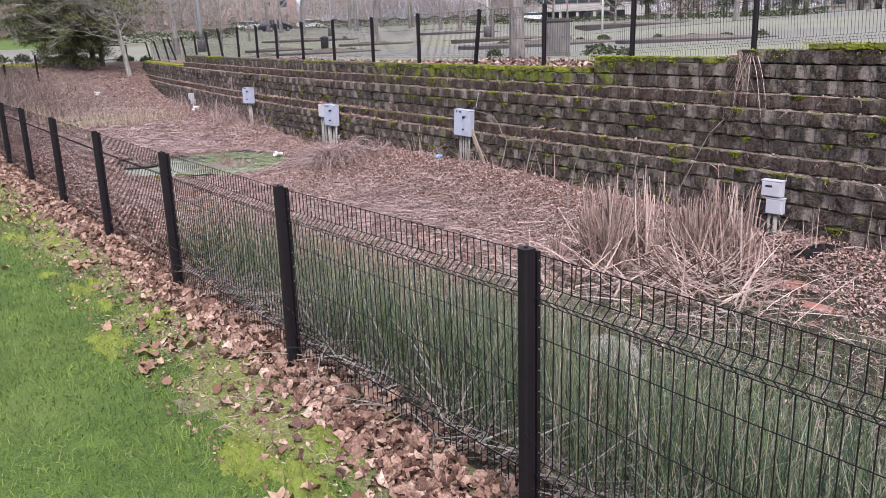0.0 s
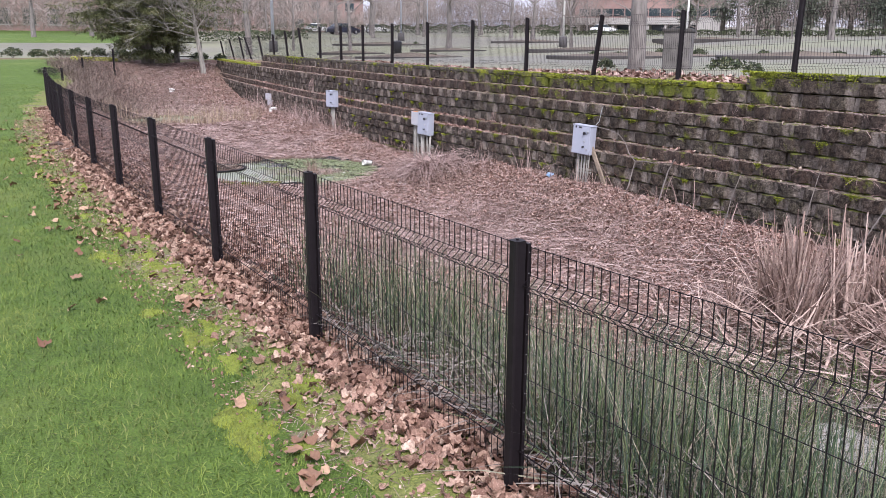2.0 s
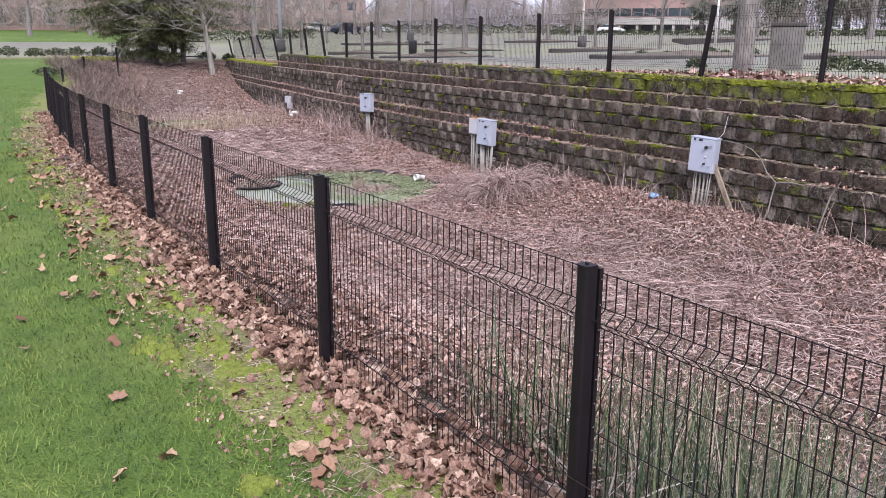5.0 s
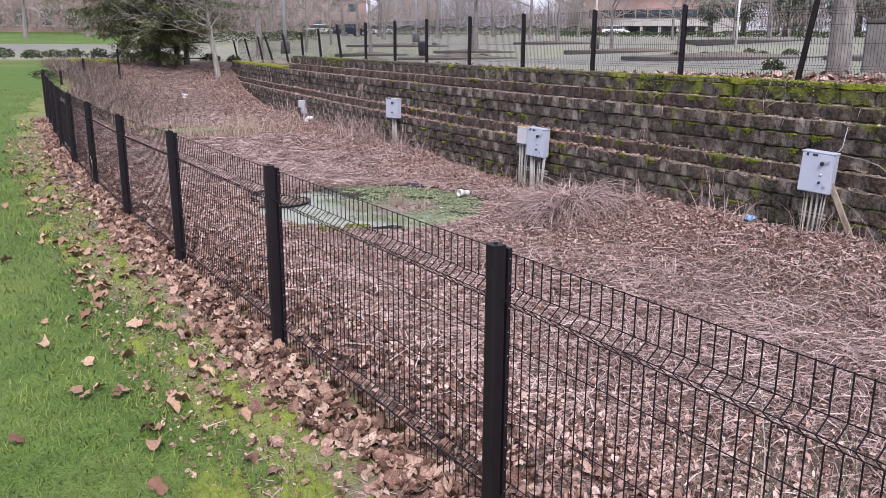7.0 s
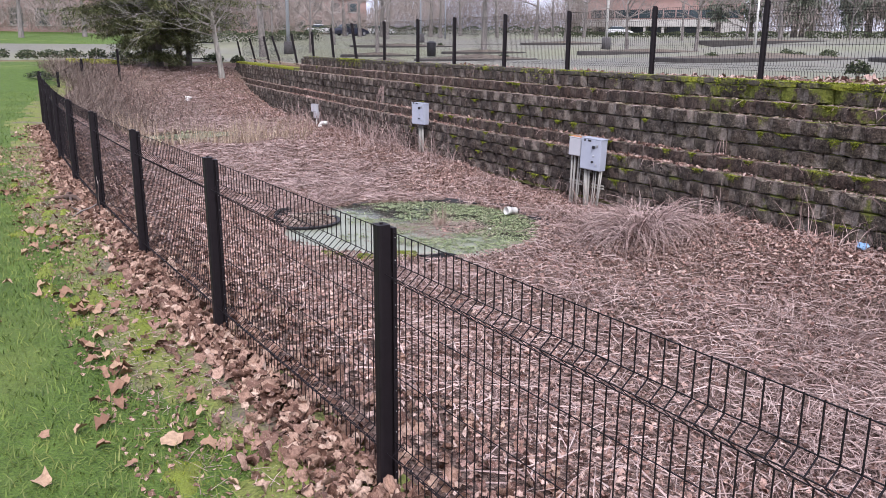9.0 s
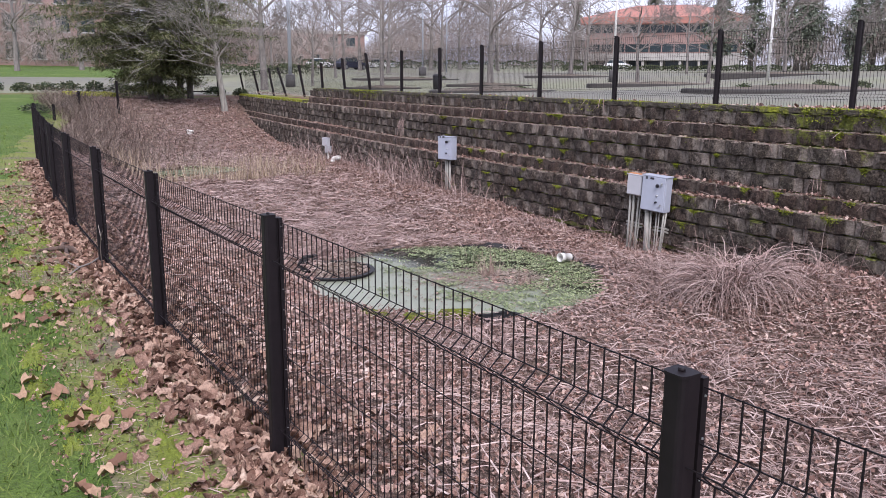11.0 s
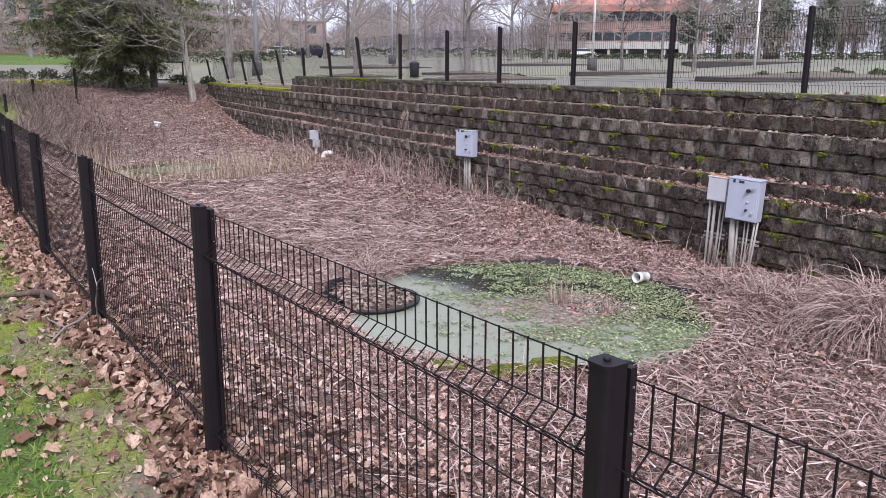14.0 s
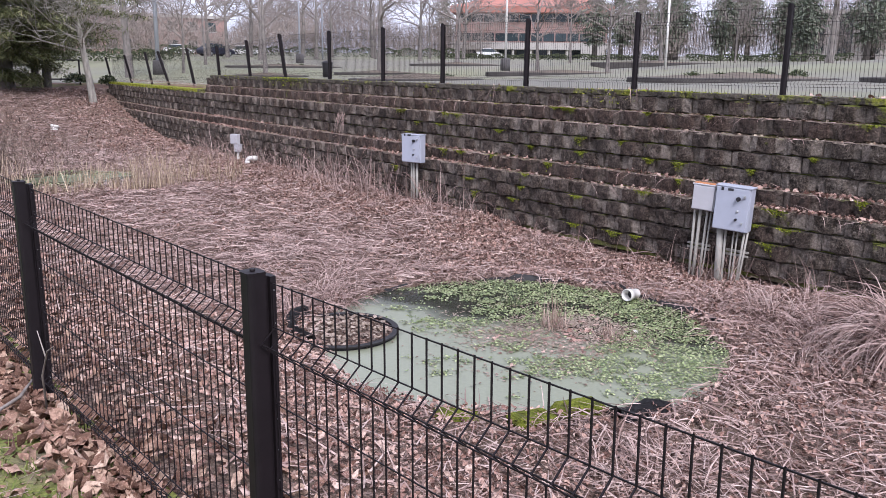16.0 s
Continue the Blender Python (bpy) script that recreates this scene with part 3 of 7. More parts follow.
# ---- ground, one sheet to the horizon ----
def build_ground():
    ys = np.concatenate([np.linspace(-300, -20, 8), np.linspace(-16, 0, 17), np.arange(0.25, 26, 0.14), np.arange(26, 54, 0.35), np.linspace(56, 100, 16), np.linspace(110, 900, 14)])
    # columns follow fence and wall: t in 0..1 between them
    left = np.concatenate([np.linspace(-500, -40, 8), np.linspace(-30, -8, 8), np.linspace(-7, -2.5, 10), np.arange(-2.3, -0.001, 0.13)])
    mid = np.linspace(0, 1, 66)
    right = np.array([0.02, 0.1, 0.25, 0.42, 0.7, 1.1, 1.6, 2.2, 3, 4, 6, 9, 13, 18, 25, 35, 50, 70, 100, 150, 250, 450, 800])
    Y, C = np.meshgrid(ys, np.arange(len(left) + len(mid) + len(right)), indexing="ij")
    yc = np.clip(ys, -4, 49.5)
    fx, wx = fence_x(yc), wall_x(yc)
    cols = [fx[:, None] + left[None, :], fx[:, None] + (wx - fx - 0.02)[:, None] * mid[None, :], wx[:, None] + right[None, :]]
    X = np.concatenate(cols, 1)
    Z = all_z(X, Y)
    ny, nx = X.shape
    idx = np.arange(ny * nx).reshape(ny, nx)
    q = np.stack([idx[:-1, :-1], idx[:-1, 1:], idx[1:, 1:], idx[1:, :-1]], -1).reshape(-1, 4)
    cx = X.reshape(-1)[q].mean(1)
    cy = Y.reshape(-1)[q].mean(1)
    s, u = cx - fence_x(np.clip(cy, -4, 49.5)), cx - wall_x(np.clip(cy, -4, 49.5))
    wob = 0.3 * waves(cx, cy, 2.2, 7.0) + 0.2 * waves(cx, cy, 6.0, 3.0)
    m = np.where(s + wob < -0.62, 0, np.where(s < 0.12, 1, np.where(u < 0.2, 2, np.where(u < 2.2, 4, 3))))
    m = np.where((cy > 50.5) & (s > 0) & (u < 3), 4, m)
    m = np.where((cy > 53) & (cy < 56) & (cx < 16), 4, m)
    m = np.where(cy >= 56, 3, m)
    m = np.where((cy >= 82) & (cx < 22), 0, m)
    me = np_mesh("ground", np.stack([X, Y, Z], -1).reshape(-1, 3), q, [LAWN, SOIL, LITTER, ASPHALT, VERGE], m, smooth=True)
    tagged(new("ground", me), "lawn, leaf-littered basin floor and grey car park asphalt", "ground", kind="structure")


build_ground()


# ---- the terraced block wall ----
def block_mesh(rng, w, h, d, top=False):
    """One split-face block: rough bulged front towards -x with three facets, flat top and back."""
    us = np.array([-0.5, -0.48, -0.29, -0.235, 0.0, 0.235, 0.29, 0.48, 0.5]) * w
    outs = (-0.052, -0.04, -0.022, 0.026, 0.034, 0.026, -0.022, -0.04, -0.052)
    vs = np.array([0.0, 0.08, 0.5, 0.93, 1.0]) * h
    nu, nv = len(us), len(vs)
    lean = rng.normal(0, 0.008, 3)
    verts, faces = [], []
    for j, v in enumerate(vs):
        for i, u in enumerate(us):
            side = abs(u / w)
            out = outs[i] + lean[0 if i < 3 else 1 if i < 6 else 2]
            if j == 0:
                out = out - (0.03 if side < 0.26 else 0.008)
            elif j == nv - 1:
                out = out - 0.006
            out += rng.normal(0, 0.0075)
            lift = h * (0.06 if side > 0.46 else 0.14 if side > 0.22 else 0.02) if j == 0 else 0.0
            if j == 1 and side > 0.22:
                lift = h * 0.1
            verts.append((-out, u * 0.992 + (rng.normal(0, 0.006) if side < 0.4 else 0), v + lift + (rng.normal(0, 0.006) if 0 < j < nv - 1 else 0)))
    for j in range(nv - 1):
        for i in range(nu - 1):
            k = j * nu + i
            faces.append((k, k + nu, k + nu + 1, k + 1))
    b0 = len(verts)
    verts += [(d, -0.47 * w, 0.0), (d, 0.47 * w, 0.0), (d, 0.47 * w, h), (d, -0.47 * w, h)]
    t = (nv - 1) * nu
    faces.append((b0, b0 + 1, b0 + 2, b0 + 3))
    faces.append(tuple(range(t, t + nu)) + (b0 + 2, b0 + 3))
    faces.append(tuple(range(nu)) + (b0 + 1, b0))
    faces.append(tuple(j * nu for j in range(nv)) + (b0 + 3, b0))
    faces.append(tuple(j * nu + nu - 1 for j in range(nv)) + (b0 + 2, b0 + 1))
    me = bpy.data.meshes.new("block")
    me.from_pydata(verts, [], faces)
    bm = bmesh.new()
    bm.from_mesh(me)
    bmesh.ops.recalc_face_normals(bm, faces=bm.faces)
    bm.to_mesh(me)
    bm.free()
    me.materials.append(BLOCK)
    return me


# tiers from the top: name, courses below its top, first z, setback of each course
TIERS = [
    ("wall_tier_top", [(LEDGE_1, 0.2)]),
    ("wall_tier_upper", [(LEDGE_1 - COURSE, 0.07)]),
    ("wall_tier_middle", [(LEDGE_1 - 2 * COURSE, -0.07), (LEDGE_1 - 3 * COURSE, -0.08), (LEDGE_1 - 4 * COURSE, -0.09)]),
    ("wall_tier_lower", [(LEDGE_1 - 5 * COURSE, -0.22)]),
    ("wall_tier_bottom", [(LEDGE_1 - 6 * COURSE, -0.34), (LEDGE_1 - 7 * COURSE, -0.352), (LEDGE_1 - 8 * COURSE, -0.364), (LEDGE_1 - 9 * COURSE, -0.376)]),
]
BLOCK_W = 0.457


def build_wall():
    rng = np.random.default_rng(11)
    kinds = [block_mesh(rng, BLOCK_W, COURSE, 0.3) for _ in range(9)]
    caps = [block_mesh(rng, BLOCK_W, 0.085, 0.4) for _ in range(4)]
    for me in caps:
        me.materials[0] = MOSS_CAP
    ledge_kinds = []
    for me in kinds[:6]:
        c = me.copy()
        c.materials[0] = LEDGE_BLOCK
        ledge_kinds.append(c)
    splash_kinds = []
    for me in kinds[:6]:
        c = me.copy()
        c.materials[0] = SPLASH_BLOCK
        splash_kinds.append(c)
    walls = {}

    def lay(tier, z, off, y0, y1, shift, meshes, jitter=0.012, name="block"):
        y = y0 + shift * BLOCK_W
        while y < y1:
            x = float(wall_x(y)) + off
            slope = float(wall_x(y + 0.2) - wall_x(y - 0.2)) / 0.4
            ob = new(name, meshes[rng.integers(len(meshes))])
            ob.parent = tier
            ob.matrix_world = pose(x + rng.normal(0, jitter), y, z, rng.normal(0, 0.35), rng.normal(0, 0.5), -math.degrees(math.atan(slope)) + rng.normal(0, 0.9))
            y += BLOCK_W / math.sqrt(1 + slope * slope) * 1.0

    row = 0
    for name, courses in TIERS:
        tier = thing(name, "terraced retaining wall of mossy split-face concrete blocks", "retaining wall", kind="structure")
        walls[name] = tier
        for z, off in courses:
            end = 49.0 if z < 0.8 else 37.6
            start = -3.5
            if name in ("wall_tier_middle", "wall_tier_bottom"):
                start = 0.5
            lay(tier, z, off, start, end, (row % 2) * 0.5, splash_kinds if name in ("wall_tier_upper", "wall_tier_lower") else ledge_kinds if z == courses[0][0] and name != "wall_tier_top" else kinds)
            row += 1
    top = walls["wall_tier_top"]
    lay(top, LEDGE_1 + COURSE, 0.215, -3.0, 10.6, 0.0, kinds)
    lay(top, LEDGE_1 + 2 * COURSE, 0.24, -3.0, 7.3, 0.5, kinds)
    lay(top, LEDGE_1 + COURSE, 0.2, 10.7, 37.4, 0.2, caps, name="cap_block")
    lay(walls["wall_tier_middle"], LEDGE_1 - COURSE, -0.06, 37.8, 48.8, 0.0, caps, name="cap_block")
    lay(top, LEDGE_1 + 2 * COURSE, 0.24, 7.5, 10.3, 0.0, caps, name="cap_block")
    lay(top, LEDGE_1 + 3 * COURSE, 0.24, -3.0, 6.5, 0.0, caps, name="cap_block")
    # earth and rubble packed behind the blocks of each tier
    for k, (name, courses) in enumerate(TIERS):
        z1, o = courses[0][0] + COURSE - 0.012, courses[0][1]
        z0 = courses[-1][0] - 0.05
        ys = np.arange(-3.6, 49.3 if k > 1 else 37.8, 0.5)
        bm = bmesh.new()
        rows = []
        for y in ys:
            x = float(wall_x(y))
            rows.append([bm.verts.new(p) for p in ((x + courses[-1][1] + 0.08, y, z0), (x + o + 0.1, y, z1), (x + 0.6, y, z1), (x + 0.6, y, z0))])
        for a, b in zip(rows, rows[1:]):
            for i in range(4):
                bm.faces.new((a[i], a[(i + 1) % 4], b[(i + 1) % 4], b[i]))
        bm.faces.new(rows[0])
        bm.faces.new(rows[-1][::-1])
        bmesh.ops.recalc_face_normals(bm, faces=bm.faces)
        part("backfill", bm, SOIL, walls[name], "dark earth fill on the ledge")


# ---- fences of welded, folded mesh panels ----
WIRE = 0.005


FOLDS = [(0.0, 0.0), (0.105, 0.0), (0.145, 0.046), (0.185, 0.0), (0.925, 0.0), (0.965, 0.046), (1.005, 0.0), (1.14, 0.0)]
LEVELS = [(0.105, -0.004), (0.145, 0.042), (0.185, -0.004), (0.5, -0.004), (0.77, -0.004), (0.925, -0.004), (0.965, 0.042), (1.005, -0.004), (1.135, -0.004)]
UPRIGHTS = [0.045 + (PITCH - 0.09) * i / 45 for i in range(46)]


def wire_mesh(name, runs, r):
    bm = bmesh.new()
    for pts in runs:
        tube_into(bm, pts, r, 4, False)
    me = bpy.data.meshes.new(name)
    bm.to_mesh(me)
    bm.free()
    me.materials.append(BLACK)
    return me


def panel_mesh():
    """A whole bay of welded mesh: upright wires with two folds, and level wires."""
    runs = [[(x, y, z) for z, y in FOLDS] for x in UPRIGHTS] + [[(0.0, y, z), (PITCH, y, z)] for z, y in LEVELS]
    return wire_mesh("mesh_panel", runs, WIRE / 2)


def loose_panel(fence):
    """A bay whose wires are parts of their own."""
    panel = new("mesh_panel")
    panel.parent = fence
    for x in UPRIGHTS:
        w = new("upright_wire", UPRIGHT)
        w.parent = panel
        w.location = (x, 0, 0)
    for z, y in LEVELS:
        w = new("level_wire", LEVEL)
        w.parent = panel
        w.location = (0, y, z)
    return panel


def post_meshes(h):
    """Post tube with its clamp strip and cap; local +x runs along the fence, +y to the lawn."""
    def prism(outline, z0, z1):
        outline = [(x, -y) for x, y in outline]
        bm = bmesh.new()
        lo = [bm.verts.new((x, y, z0)) for x, y in outline]
        hi = [bm.verts.new((x, y, z1)) for x, y in outline]
        n = len(outline)
        for i in range(n):
            bm.faces.new((lo[i], lo[(i + 1) % n], hi[(i + 1) % n], hi[i]))
        bm.faces.new(lo[::-1])
        bm.faces.new(hi)
        bmesh.ops.recalc_face_normals(bm, faces=bm.faces)
        return bm
    tube = [(0.036, 0.012), (0.036, -0.03)] + [(0.036 - 0.016 * (1 - math.cos(a)), -0.03 - 0.022 * math.sin(a)) for a in (0.5, 1.0, 1.5)] + [(-0.036 + 0.016 * (1 - math.cos(a)), -0.03 - 0.022 * math.sin(a)) for a in (1.5, 1.0, 0.5)] + [(-0.036, -0.03), (-0.036, 0.012), (-0.014, 0.016), (0.014, 0.016)]
    tube = [(x * 0.82, y * 0.82) for x, y in tube]
    out = []
    for name, bm in (("post_tube", prism(tube, -0.25, h)), ("clamp_strip", prism([(-0.01, 0.013), (0.01, 0.013), (0.01, 0.026), (0.025, 0.026), (0.025, 0.044), (-0.025, 0.044), (-0.025, 0.026), (-0.01, 0.026)], -0.1, h - 0.01)), ("post_cap", prism([(x * 1.06, y * 1.06) for x, y in tube], h, h + 0.008))):
        if name == "clamp_strip":
            whole = len(bm.faces)
            for k in range(12):
                box_into(bm, -0.028, -0.037, 0.07 + 0.098 * k, -0.0245, -0.033, 0.074 + 0.098 * k)
            bm.faces.ensure_lookup_table()
            for f in bm.faces[whole:]:
                f.material_index = 1
        if name == "post_cap":
            tube_into(bm, [(0, 0.015, h + 0.006), (0, 0.015, h + 0.016)], 0.008, 8)
        me = bpy.data.meshes.new(name)
        bm.to_mesh(me)
        bm.free()
        me.materials.append(BLACK)
        if name == "clamp_strip":
            me.materials.append(GALV)
        out.append((name, me))
    return out


PANEL = panel_mesh()
UPRIGHT = wire_mesh("upright_wire", [[(0, y, z) for z, y in FOLDS]], WIRE / 2)
LEVEL = wire_mesh("level_wire", [[(0, 0, 0), (PITCH, 0, 0)]], WIRE / 2 * 0.85)
POST = post_meshes(1.2)


def build_fence(label, stations, leans, panels=True, side=0.0):
    """stations: x, y and the ground's z of each post in order; the lawn side is to the left of the run."""
    fence = thing("fence", label, "fence", kind="structure")
    for i, (x, y, z) in enumerate(stations):
        j = min(i, len(stations) - 2)
        ax, ay = stations[j + 1][0] - stations[j][0], stations[j + 1][1] - stations[j][1]
        yaw = math.degrees(math.atan2(ay, ax))
        lx, ly = leans.get(i, (0, 0))
        along, inward = (float(np.interp(y, [7, 9.5, 11.9, 14.25, 16.6], [0.011, 0.023, 0.033, 0.04, 0.008])), float(np.interp(y, [7, 11.9, 14.25, 16.6, 19], [0.019, 0.004, 0.004, 0.004, 0.004]))) if side else (0.0, 0.0)
        m = pose(x, y, z, 0, 0, yaw) @ pose(along, inward, 0, lx, ly, 0)
        post = new("fence_post", POST[0][1])
        post.parent = fence
        post.matrix_world = m
        for name, me in POST[1:]:
            o = new(name, me)
            o.parent = post
        if panels and i < len(stations) - 1:
            nx = stations[i + 1]
            run = math.hypot(ax, ay)
            if side and 2.0 < y < 16.0:
                p = loose_panel(fence)
            else:
                p = new("mesh_panel", PANEL)
                p.parent = fence
                p["kind"] = "stuff"
            pitch = -math.degrees(math.atan2(nx[2] - z, run))
            p.matrix_world = pose(x, y, z, 0, 0, yaw) @ pose(0, -0.03 + 0.4 * side, 0.035, 0, pitch, 0)
            p.scale = (run / PITCH, 1, 1)
    return fence


def front_stations():
    out = []
    y = 2.37 - 3 * 2.376
    tops_y = [-5, 2.37, 4.75, 7.1, 9.5, 14.2, 16.6, 19, 24, 31, 36, 40]
    tops = [1.35, 1.345, 1.285, 1.265, 1.255, 1.24, 1.205, 1.195, 1.175, 1.17, 1.2, 1.45]
    for k in range(17):
        out.append((float(fence_x(y)), y, float(np.interp(y, tops_y, tops)) - 1.2))
        s = float(fence_x(y + 1.2) - fence_x(y)) / 1.2
        y += 2.376 / math.sqrt(1 + s * s) * (1.0 + 0.5 * 0.0)
    out += [(5.3, 41.2, -0.3), (6.6, 44.0, 0.08), (8.25, 45.3, 0.45)]
    return out


FRONT = front_stations()
build_fence("low black coated steel fence of folded wire mesh panels beside the lawn", FRONT, {}, side=0.019)


def rear_stations():
    out = []
    for y in [2.75, 5.1, 7.45, 9.9, 12.45, 14.8, 17.18, 19.55, 21.97, 24.35, 26.75, 28.9, 31.29, 33.72, 36.07, 38.53, 41.0, 43.9, 46.1, 49.1, 52.7]:
        off = np.interp(y, [0, 9.9, 12.5, 19, 60], [0.55, 0.62, 0.85, 0.95, 1.0])
        x = float(wall_x(y)) + float(off)
        out.append((x, y, float(lot_z(x, y)) + 0.03 if y < 47 else float(all_z(np.array(x), np.array(y)))))
    return out


REAR = rear_stations()
build_fence("black mesh fence along the top of the wall, some posts leaning", REAR, {5: (0, -9), 4: (0, -1), 3: (0, -0.8), 13: (-6, 3), 14: (-5, 0), 15: (-3, 0), 16: (-9, 3), 17: (-15, 5), 18: (-9, 3), 19: (-12, 0), 20: (-10, 0), 9: (0, -0.6)})


# ---- ground cover, too many to count ----
def stuff(name, parts, material, label, category, smooth=False):
    """Joins arrays of (verts, faces) into one object."""
    off, vs, fs = 0, [], []
    for v, f in parts:
        vs.append(v)
        fs.append(f + off)
        off += len(v)
    me = np_mesh(name, np.concatenate(vs), np.concatenate(fs), [material], smooth=smooth)
    return tagged(new(name, me), label, category, kind="stuff")


def in_pond(x, y, margin=0.0):
    hit = np.zeros(len(x), bool)
    for cx, cy, r in PONDS:
        hit |= np.hypot(x - cx, y - cy) < r + margin
    return hit


def basin_points(rng, n, y0, y1, s0=0.0, d0=0.02):
    y = rng.uniform(y0, y1, n)
    a, b = fence_x(y) + s0, wall_x(y) - 0.36 - d0
    return a + (b - a) * rng.uniform(0, 1, n), y


def build_cover():
    rng = np.random.default_rng(5)
    # maple leaves drifted against the fence
    n = 14000
    y = rng.uniform(0.5, 30, n)
    s = np.concatenate([rng.normal(-0.06, 0.105, n * 2 // 3), rng.triangular(-0.68, 0.1, 1.3, n - n * 2 // 3)])
    s = np.where(s < -0.8, -0.1, s)
    s = s + 0.1 * waves(s * 0, y, 1.3, 3.0)
    x = fence_x(y) + s
    z = ground_z(x, y) + 0.05 * np.exp(-(s / 0.2) ** 2) * rng.uniform(0, 1, n) + 0.004
    near, size = y < 17, rng.triangular(0.032, 0.06, 0.115, n)
    parts = [leaves(rng, x[k], y[k], z[k], size[k], outline, 0.65, 1.5, 0.1) for k, outline in ((near, LOBES), (~near, OVAL))]
    n = 9000
    y = rng.uniform(1, 26, n)
    x = fence_x(y) - rng.uniform(0.0, 0.95, n)
    parts.append(leaves(rng, x, y, ground_z(x, y) + 0.004, rng.uniform(0.014, 0.04, n), OVAL, 0.5, 1.0))
    stuff("leaf_drift", parts, DRIFT, "drift of curled brown maple leaves along the fence", "leaves")
    # leaves and straw over the basin
    parts = []
    for n, y0, y1, lo, hi in ((60000, 1.5, 24, 0.025, 0.066), (13000, 22, 40, 0.04, 0.085), (8000, 38, 50, 0.05, 0.09), (5000, -4, 1.5, 0.05, 0.1)):
        x, y = basin_points(rng, n, y0, y1, 0.3)
        near = (wall_x(y) - 0.4 - x)
        keep = (rng.uniform(0, 1, n) < np.clip(0.5 + 0.5 * waves(x, y, 0.9, 2.0) + 0.9 * np.exp(-(near / 1.7) ** 2) + 0.4 * np.exp(-(x - fence_x(y)) / 1.8), 0.15, 1) * np.where((y < 6.8) & (x < 7.8), 0.2, 1) * np.where((y > 21) & (near > 2.2), 0.35, 1)) & ~in_pond(x, y, -0.1)
        x, y = x[keep], y[keep]
        parts.append(leaves(rng, x, y, ground_z(x, y) + rng.uniform(0, 0.05, len(x)), rng.uniform(lo, hi, len(x)), OVAL, 0.6, 1.3, 0.13))
    # crumbled bits, thickest towards the wall
    n = 42000
    y = rng.uniform(3, 34, n)
    x = wall_x(y) - 0.38 - rng.gamma(1.5, 0.75, n)
    keep = ~in_pond(x, y, 0.02) & (x > fence_x(y) + 1.5) & ((y > 6.5) | (x > 8.6))
    x, y = x[keep], y[keep]
    parts.append(leaves(rng, x, y, ground_z(x, y) + rng.uniform(0, 0.03, len(x)), rng.uniform(0.025, 0.065, len(x)), CHIP, 0.7, 1.4, 0.14))
    # broader maple leaves down the bank behind the fence
    n = 13000
    y = rng.uniform(1.0, 30, n)
    x = fence_x(y) + rng.uniform(0.2, 3.6, n)
    keep = ~in_pond(x, y, 0.05) & (rng.uniform(0, 1, n) < np.clip(0.7 + 0.6 * waves(x, y, 1.7, 8.0), 0.1, 1) * np.where((y < 6.5) & (x > fence_x(y) + 0.7), 0.25, 1))
    x, y = x[keep], y[keep]
    near, size, lift = y < 15, rng.triangular(0.016, 0.03, 0.062, len(x)), rng.uniform(0.0, 0.05, len(x))
    parts += [leaves(rng, x[k], y[k], ground_z(x[k], y[k]) + lift[k], size[k], outline, 0.65, 1.4, 0.1) for k, outline in ((near, LOBES), (~near, OVAL))]
    # torn bits between them
    n = 26000
    y = rng.uniform(1.5, 22, n)
    x = fence_x(y) + rng.uniform(0.1, 3.4, n)
    keep = ~in_pond(x, y, 0.02)
    x, y = x[keep], y[keep]
    parts.append(leaves(rng, x, y, ground_z(x, y) + rng.uniform(0, 0.035, len(x)), rng.uniform(0.014, 0.042, len(x)), CHIP, 0.9, 1.5, 0.16))
    stuff("basin_leaves", parts, LEAF, "brown fallen leaves covering the basin floor", "leaves")
    parts = []
    for n, y0, y1, w in ((115000, 1.5, 25, 0.0085), (70000, 24, 40, 0.0115), (20000, 38, 50, 0.013), (6000, -4, 1.5, 0.012)):
        x, y = basin_points(rng, n, y0, y1, 0.5, 0.1)
        q = waves(x, y, 0.9, 2.0)
        keep = (rng.uniform(0, 1, n) < np.clip(0.75 - 0.4 * q, 0.08, 1) * (1 - 0.72 * np.exp(-((wall_x(y) - 0.4 - x) / 1.5) ** 2)) * np.clip(0.2 + 0.8 * sstep(1.6, 4.2, x - fence_x(y) + 0.5 * waves(x, y, 1.5, 6.0)), 0, 1)) & ~in_pond(x, y, -0.12) & ((x > 8.6) | (rng.uniform(0, 1, n) < np.interp(y, [5, 6.5, 11], [0.3, 0.5, 1.0])))
        x, y = x[keep], y[keep]
        k = len(x)
        lie = np.arctan2(waves(x, y, 0.7, 9.0), waves(x, y, 0.6, 5.0)) + rng.normal(0, 1.15, k)
        parts.append(ribbons(rng, x, y, ground_z(x, y) + rng.uniform(0, 0.07, k), rng.uniform(0.12, 0.46, k), rng.uniform(0.7, 1.6, k) * w, lie, rng.uniform(-0.05, 0.38, k), rng.uniform(0.2, 1.1, k), 2))
    stuff("dead_grass", parts, STRAW, "flattened dead grass and sedge straw on the basin floor", "grass")
    # lawn
    parts = []
    for n, y0, y1, h in ((60000, 1.5, 12, 0.052), (26000, 12, 22, 0.066), (8000, 22, 40, 0.085)):
        y = rng.uniform(y0, y1, n)
        x = fence_x(y) - 0.22 - rng.beta(0.95, 1.6, n) * (3.6 if y0 < 20 else 5.0)
        s = x - fence_x(y) + 0.3 * waves(x, y, 2.2, 7.0) + 0.2 * waves(x, y, 6.0, 3.0)
        keep = rng.uniform(0, 1, n) < np.clip((-0.16 - s) / 0.55, 0.1, 1)
        x, y = x[keep], y[keep]
        k = len(x)
